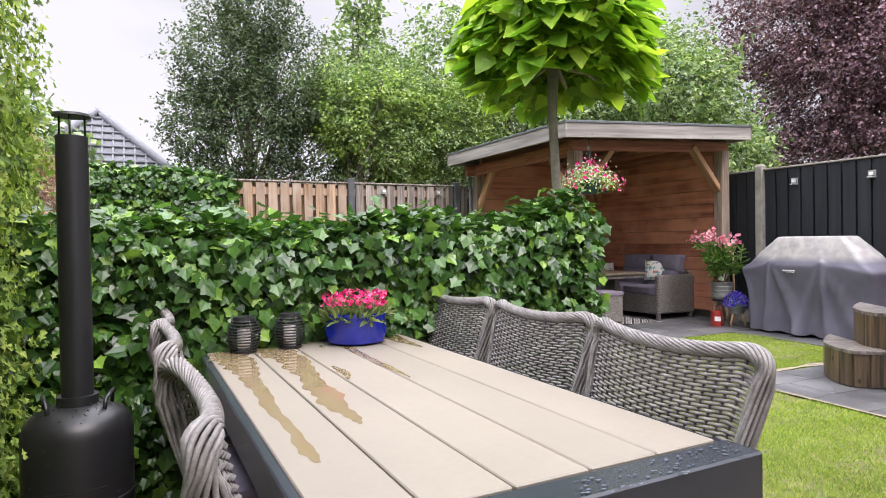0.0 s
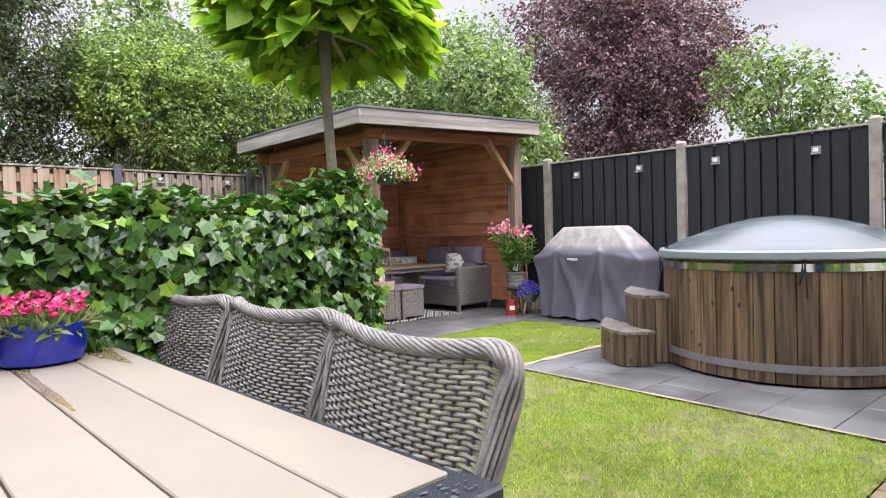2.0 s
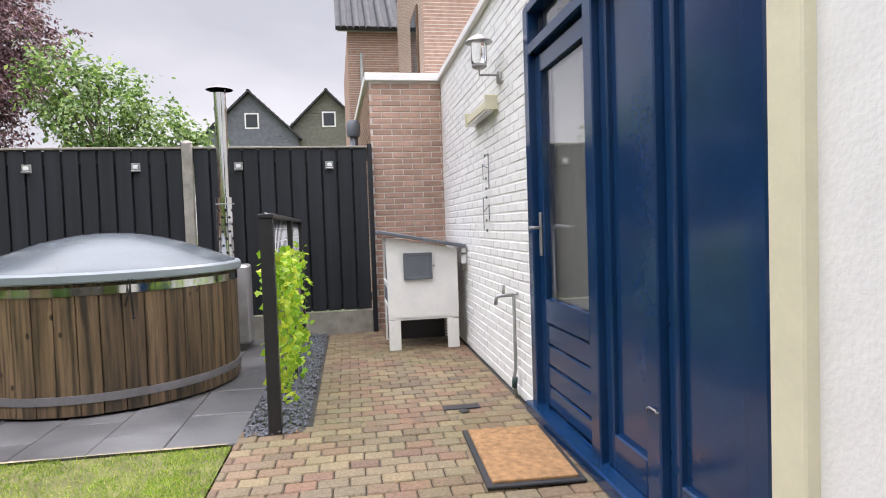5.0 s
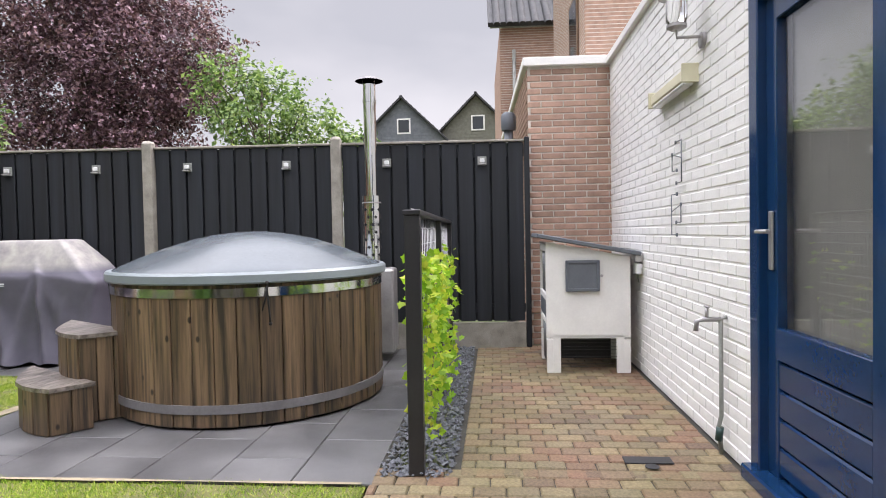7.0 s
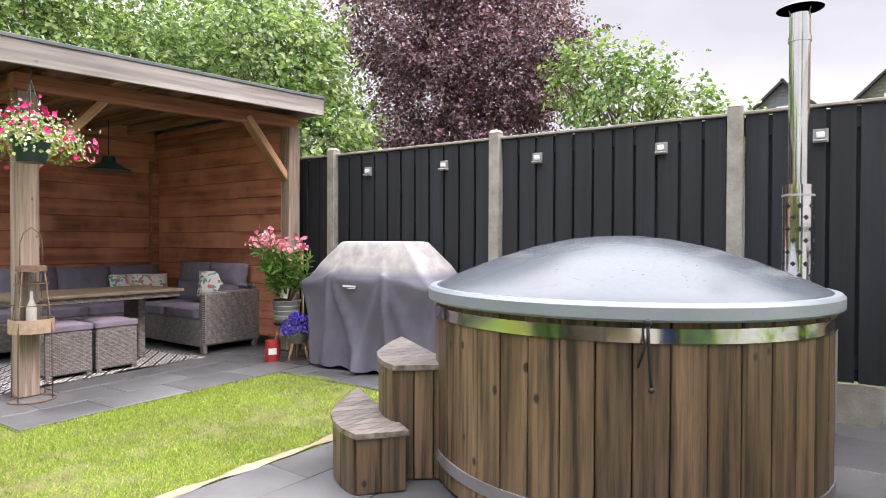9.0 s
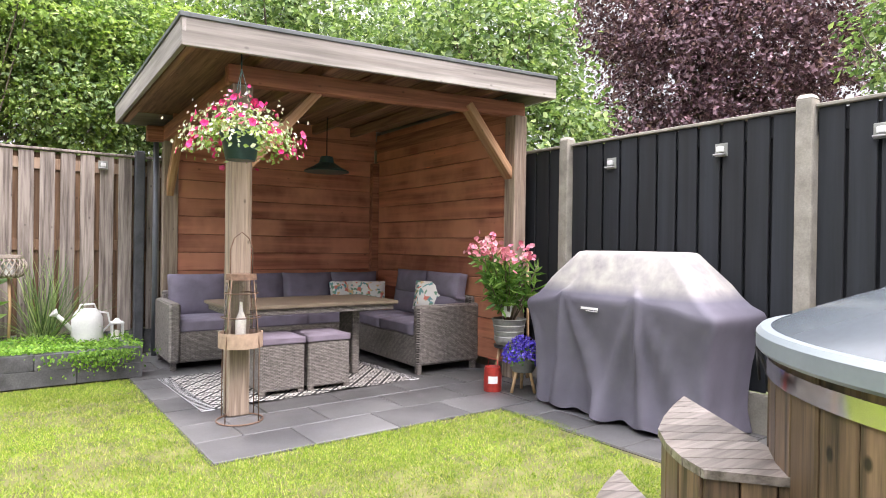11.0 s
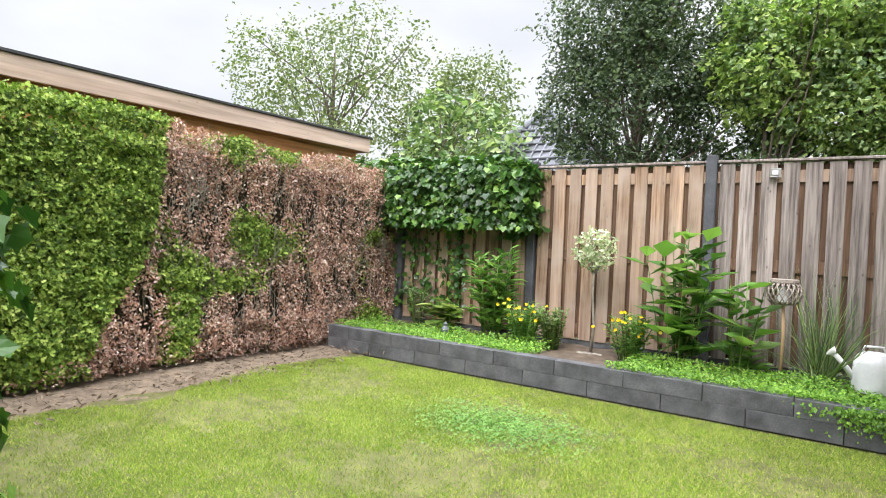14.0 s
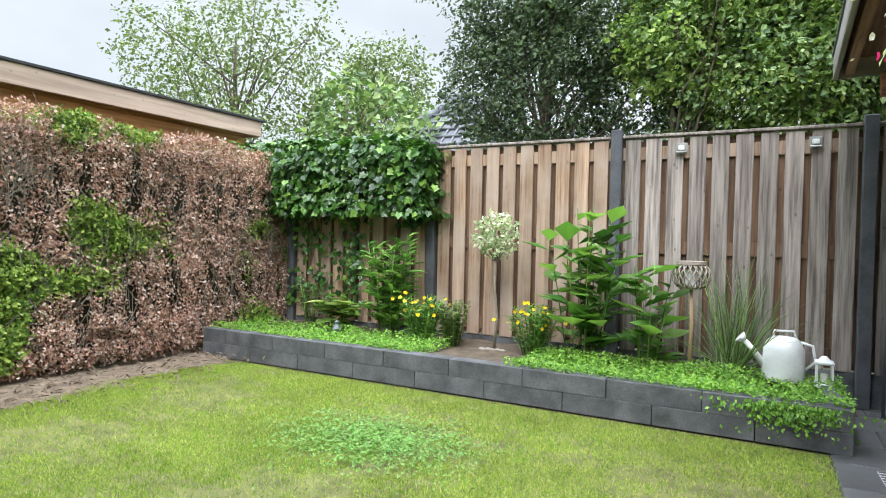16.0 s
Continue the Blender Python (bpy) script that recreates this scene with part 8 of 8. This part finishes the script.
for i in range(14):
    h_ = 2.1 * (1 - i / 14)
    z = 1.88 + 2.1 * i / 14
    tube(bm, [(-h_, -h_, z), (h_, -h_, z), (h_, h_, z)], 0.028, 5)
for i in range(24):
    x = -2.0 + 4.0 * i / 23
    tube(bm, [(x, -2.1, 1.87), (x, -abs(x) - 0.02, 3.95 - abs(x))], 0.02, 4)
    tube(bm, [(2.1, x, 1.87), (abs(x) + 0.02, x, 3.95 - abs(x))], 0.02, 4)
tl2 = part("tile_field", bm, M["slate_roof"], rf_)
tl2["kind"] = "stuff"
for sx, sy in ((1, -1), (-1, -1), (1, 1)):
    part("hip_ridge", tube(bm_new(), [(2.12 * sx, 2.12 * sy, 1.87), (0, 0, 3.99)], 0.075, 8), M["slate_roof"], rf_)

# ---------------------------------------------------------------- paving, walls in pieces
tl_ = thing("paving_tiles", "large dark grey concrete garden tiles", "paving", Matrix(), kind="structure")
def tile_area(x0, x1, y0, y1, tx, ty, m, skip=None):
    j = 0
    y = y0
    while y < y1 - 0.02:
        ya = min(y + ty, y1)
        x = x0 - (tx / 2 if j % 2 else 0)
        while x < x1 - 0.02:
            xa, xb = max(x, x0), min(x + tx, x1)
            if xb - xa > 0.05:
                piece("tile", block((round(xb - xa - 0.006, 3), round(ya - y - 0.006, 3), 0.05), 0.004, M["tile"]), tl_, m @ pose((xa + xb) / 2, (y + ya) / 2, -0.025 + rng.uniform(-0.0015, 0.0015)))
            x += tx
        y += ty
        j += 1
tile_area(-0.085, 3.24, 1.77, 4.49, 0.6, 0.4, HM)
tile_area(7.40, 8.38, 3.98, 5.86, 0.6, 0.4, pose(0, 0, -0.004))
tile_area(5.31, 8.36, 5.86, 9.62, 0.6, 0.4, Matrix())
solid("paving_bed", prism(bm_new(), [(5.03, 1.40), (8.42, 1.15), (8.42, 9.7), (5.3, 9.7), (5.3, 5.85), (7.38, 5.85), (7.38, 4.05), (5.19, 4.15)], -0.06, -0.008), M["joint"], "dark sandy bed between the tiles", "paving")

bm = bm_new()
def edge_strip(pts, w):
    prev = None
    for i in range(len(pts) * 12 - 11):
        k, u = divmod(i, 12)
        q = Vector(pts[k]).lerp(Vector(pts[min(k + 1, len(pts) - 1)]), u / 12)
        d = (Vector(pts[min(k + 1, len(pts) - 1)]) - Vector(pts[max(0, min(k, len(pts) - 2))])).normalized()
        nrm = Vector((-d.y, d.x, 0))
        ww = w * (0.7 + 0.5 * math.sin(i * 1.3) * math.sin(i * 0.37))
        a, b = bm.verts.new(q - nrm * ww), bm.verts.new(q + nrm * ww)
        if prev:
            bm.faces.new((prev[0], prev[1], b, a))
        prev = (a, b)
edge_strip([(5.04, 1.5, 0.003), (5.19, 4.17, 0.003)], 0.016)
edge_strip([(5.19, 4.185, 0.003), (6.2, 4.145, 0.003), (7.40, 4.10, 0.003)], 0.045)
M["sand"] = plain("sand", (0.30, 0.25, 0.17), 0.95, var=0.25, scale=14, fine=160, bump=0.5)
solid("sand_edge", bm, M["sand"], "pale sandy edge between lawn and tiles", "sand")

bp = thing("brick_paving", "mossy brown and ochre clay paver path", "paving", HM, kind="structure")
pm, nt, b = shader("paver", 0.8)
oi = node(nt, "ObjectInfo")
g = node(nt, "NewGeometry")
ad = node(nt, "Math")
nt.links.new(oi.outputs["Random"], ad.inputs[0])
nt.links.new(g.outputs["Random Per Island"], ad.inputs[1])
fr = node(nt, "Math")
fr.operation = "FRACT"
nt.links.new(ad.outputs[0], fr.inputs[0])
c = ramp(nt, fr.outputs[0], (0.0, (0.125, 0.09, 0.062)), (0.3, (0.225, 0.125, 0.078)), (0.55, (0.175, 0.138, 0.088)), (0.8, (0.265, 0.20, 0.112)), (1.0, (0.205, 0.118, 0.078)))
v = coords(nt, spread=17.0)
tcg = node(nt, "NewGeometry")
moss = noise_fac(nt, tcg.outputs["Position"], 1.7, 4)
c = mixed(nt, c, (0.15, 0.14, 0.055), ramp(nt, moss, (0.42, (0, 0, 0)), (0.70, (0.55, 0.55, 0.55))))
fine = noise_fac(nt, v, 70.0, 3)
c = mixed(nt, c, ramp(nt, fine, (0.3, (0.65, 0.65, 0.65)), (0.7, (1.1, 1.1, 1.1))), 1.0, "MULTIPLY")
nt.links.new(c, b.inputs["Base Color"])
bumped(nt, b, fine, 0.5, 0.004)
M["paver"] = pm
def paver_rows(x0, x1, y0, y1):
    out = []
    i = 0
    x = x0
    while x < x1:
        y = y0 - (0.075 if i % 2 else 0)
        while y < y1:
            ya, yb = max(y, y0), min(y + 0.15, y1)
            if yb - ya > 0.03:
                out.append((x + 0.05, (ya + yb) / 2, yb - ya))
            y += 0.15
        x += 0.102
        i += 1
    return out
spots = paver_rows(-6.0, 0.03, 0.02, 1.79) + paver_rows(0.03, 3.42, 0.02, 1.37)
near_spots = [s for s in spots if -0.55 < s[0] < 1.25][:300]
near_set = set(near_spots)
for x, y, w in near_spots:
    piece("paver", block((0.097, round(w - 0.005, 3), 0.06), 0.007, M["paver"]), bp, pose(x, y, -0.03 + rng.uniform(-0.003, 0.003), rng.uniform(-0.8, 0.8), rng.uniform(-0.8, 0.8), rng.uniform(-1.0, 1.0)))
tv_me = block((1, 1, 1), 0.06, M["paver"], "unit")
uv = np.array([v.co[:] for v in tv_me.vertices])
uf = [tuple(p.vertices) for p in tv_me.polygons]
def joined(name, items, parent, mat, lab):
    """Many bevelled blocks in one mesh: (centre, size, turn)."""
    V, F = [], []
    for i, (c_, s_, rz) in enumerate(items):
        bev = 0.006
        q = np.sign(uv) * (np.array(s_) / 2 - np.where(np.abs(uv) > 0.499, 0, bev))
        ca, sa = math.cos(rz), math.sin(rz)
        q = np.stack([q[:, 0] * ca - q[:, 1] * sa, q[:, 0] * sa + q[:, 1] * ca, q[:, 2]], 1)
        V.append(q + c_)
        F += [tuple(k + i * len(uv) for k in f) for f in uf]
    me = bpy.data.meshes.new(name)
    me.from_pydata([tuple(p) for p in np.concatenate(V)], [], F)
    me.materials.append(mat)
    ob = part(name, me, mat, parent, lab)
    ob["kind"] = "stuff"
    return ob
items = [((x, y, -0.03 + rng.uniform(-0.003, 0.003)), (0.097, w - 0.005, 0.06), rng.uniform(-0.02, 0.02)) for x, y, w in spots if (x, y, w) not in near_set]
items += [((x - 3.9, y + 1.79, -0.03), (0.097, w - 0.005, 0.06), 0.0) for x, y, w in paver_rows(-0.9, 1.45, 0.02, 1.75)]
joined("paver_field", items, bp, M["paver"], "further pavers of the path")
solid("path_bed", prism(bm_new(), [(-6.1, -0.02), (3.45, -0.02), (3.45, 1.42), (0.04, 1.42), (0.04, 1.80), (-2.45, 1.80), (-2.45, 3.6), (-6.1, 3.6)], -0.07, -0.012), M["joint"], "mossy sand in the paver joints", "paving", m=HM)
# gravel strip under the trellis
n = 2600
gx, gy = rng.uniform(0.0, 3.3, n), rng.uniform(1.40, 1.76, n)
sz = rng.uniform(0.008, 0.02, n)
octv = np.array([(1, 0, 0), (-1, 0, 0), (0, 1, 0), (0, -1, 0), (0, 0, 0.7), (0, 0, -0.7)])
octf = np.array([(0, 2, 4), (2, 1, 4), (1, 3, 4), (3, 0, 4), (2, 0, 5), (1, 2, 5), (3, 1, 5), (0, 3, 5)])
jit = 1 + rng.normal(0, 0.2, (n, 6, 1))
V = np.stack([gx, gy, rng.uniform(-0.01, 0.02, n)], 1)[:, None] + octv[None] * jit * sz[:, None, None]
F = octf[None] + (np.arange(n) * 6)[:, None, None]
gravel_mat = M["gravel"]
gv = part("gravel_strip", mesh_np("gravel_strip", V.reshape(-1, 3), F.reshape(-1, 3), gravel_mat), gravel_mat, None, "", HM)
tagged(gv, "blue-grey slate chippings under the trellis", "gravel", kind="stuff")

# courses of the white wall
course, blen = 0.0655, 0.225
spots = []
for i in range(43):
    z = 0.01 + course * i
    x = 0.005 - (blen / 2 if i % 2 else 0)
    while x < 3.45:
        a, b2 = max(x, 0.005), min(x + blen, 3.45)
        if b2 - a > 0.03:
            spots.append((a, b2, z))
        x += blen
near_spots = [s for s in spots if s[1] < 2.3 and 0.3 < s[2] < 2.3][:300]
near_set = set(near_spots)
for a, b2, z in near_spots:
    piece("brick", block((round(b2 - a - 0.006, 3), 0.05, course - 0.005), 0.007, M["white_brick"]), hw, pose((a + b2) / 2, -0.0255 + rng.uniform(-0.0025, 0.002), z + course / 2, rng.uniform(-0.9, 0.9), rng.uniform(-0.4, 0.4), rng.uniform(-0.3, 0.3)))
joined("brick_field", [(((a + b2) / 2, -0.0255 + rng.uniform(-0.0025, 0.002), z + course / 2), (b2 - a - 0.005, 0.05, course - 0.006), 0.0) for a, b2, z in spots if (a, b2, z) not in near_set], hw, M["white_brick"], "further painted bricks")
# bricks of the extension
for i in range(43):
    z = course * i
    y = -0.62 - (blen / 2 if i % 2 else 0)
    while y < 0.30:
        a, b2 = y, min(y + blen, 0.31)
        if b2 - a > 0.03:
            piece("brick", block((0.10, round(b2 - a - 0.012, 3), course - 0.013), 0.004, M["red_brick"]), ext, pose(0.046, (a + b2) / 2, z + course / 2))
        y += blen
joined("side_bricks", [((0.12 + 0.225 * k + (0.11 if i % 2 else 0), 0.262, course * (i + 0.5)), (0.213, 0.10, course - 0.013), 0.0) for i in range(43) for k in range(20)], ext, M["red_brick"], "side wall bricks")
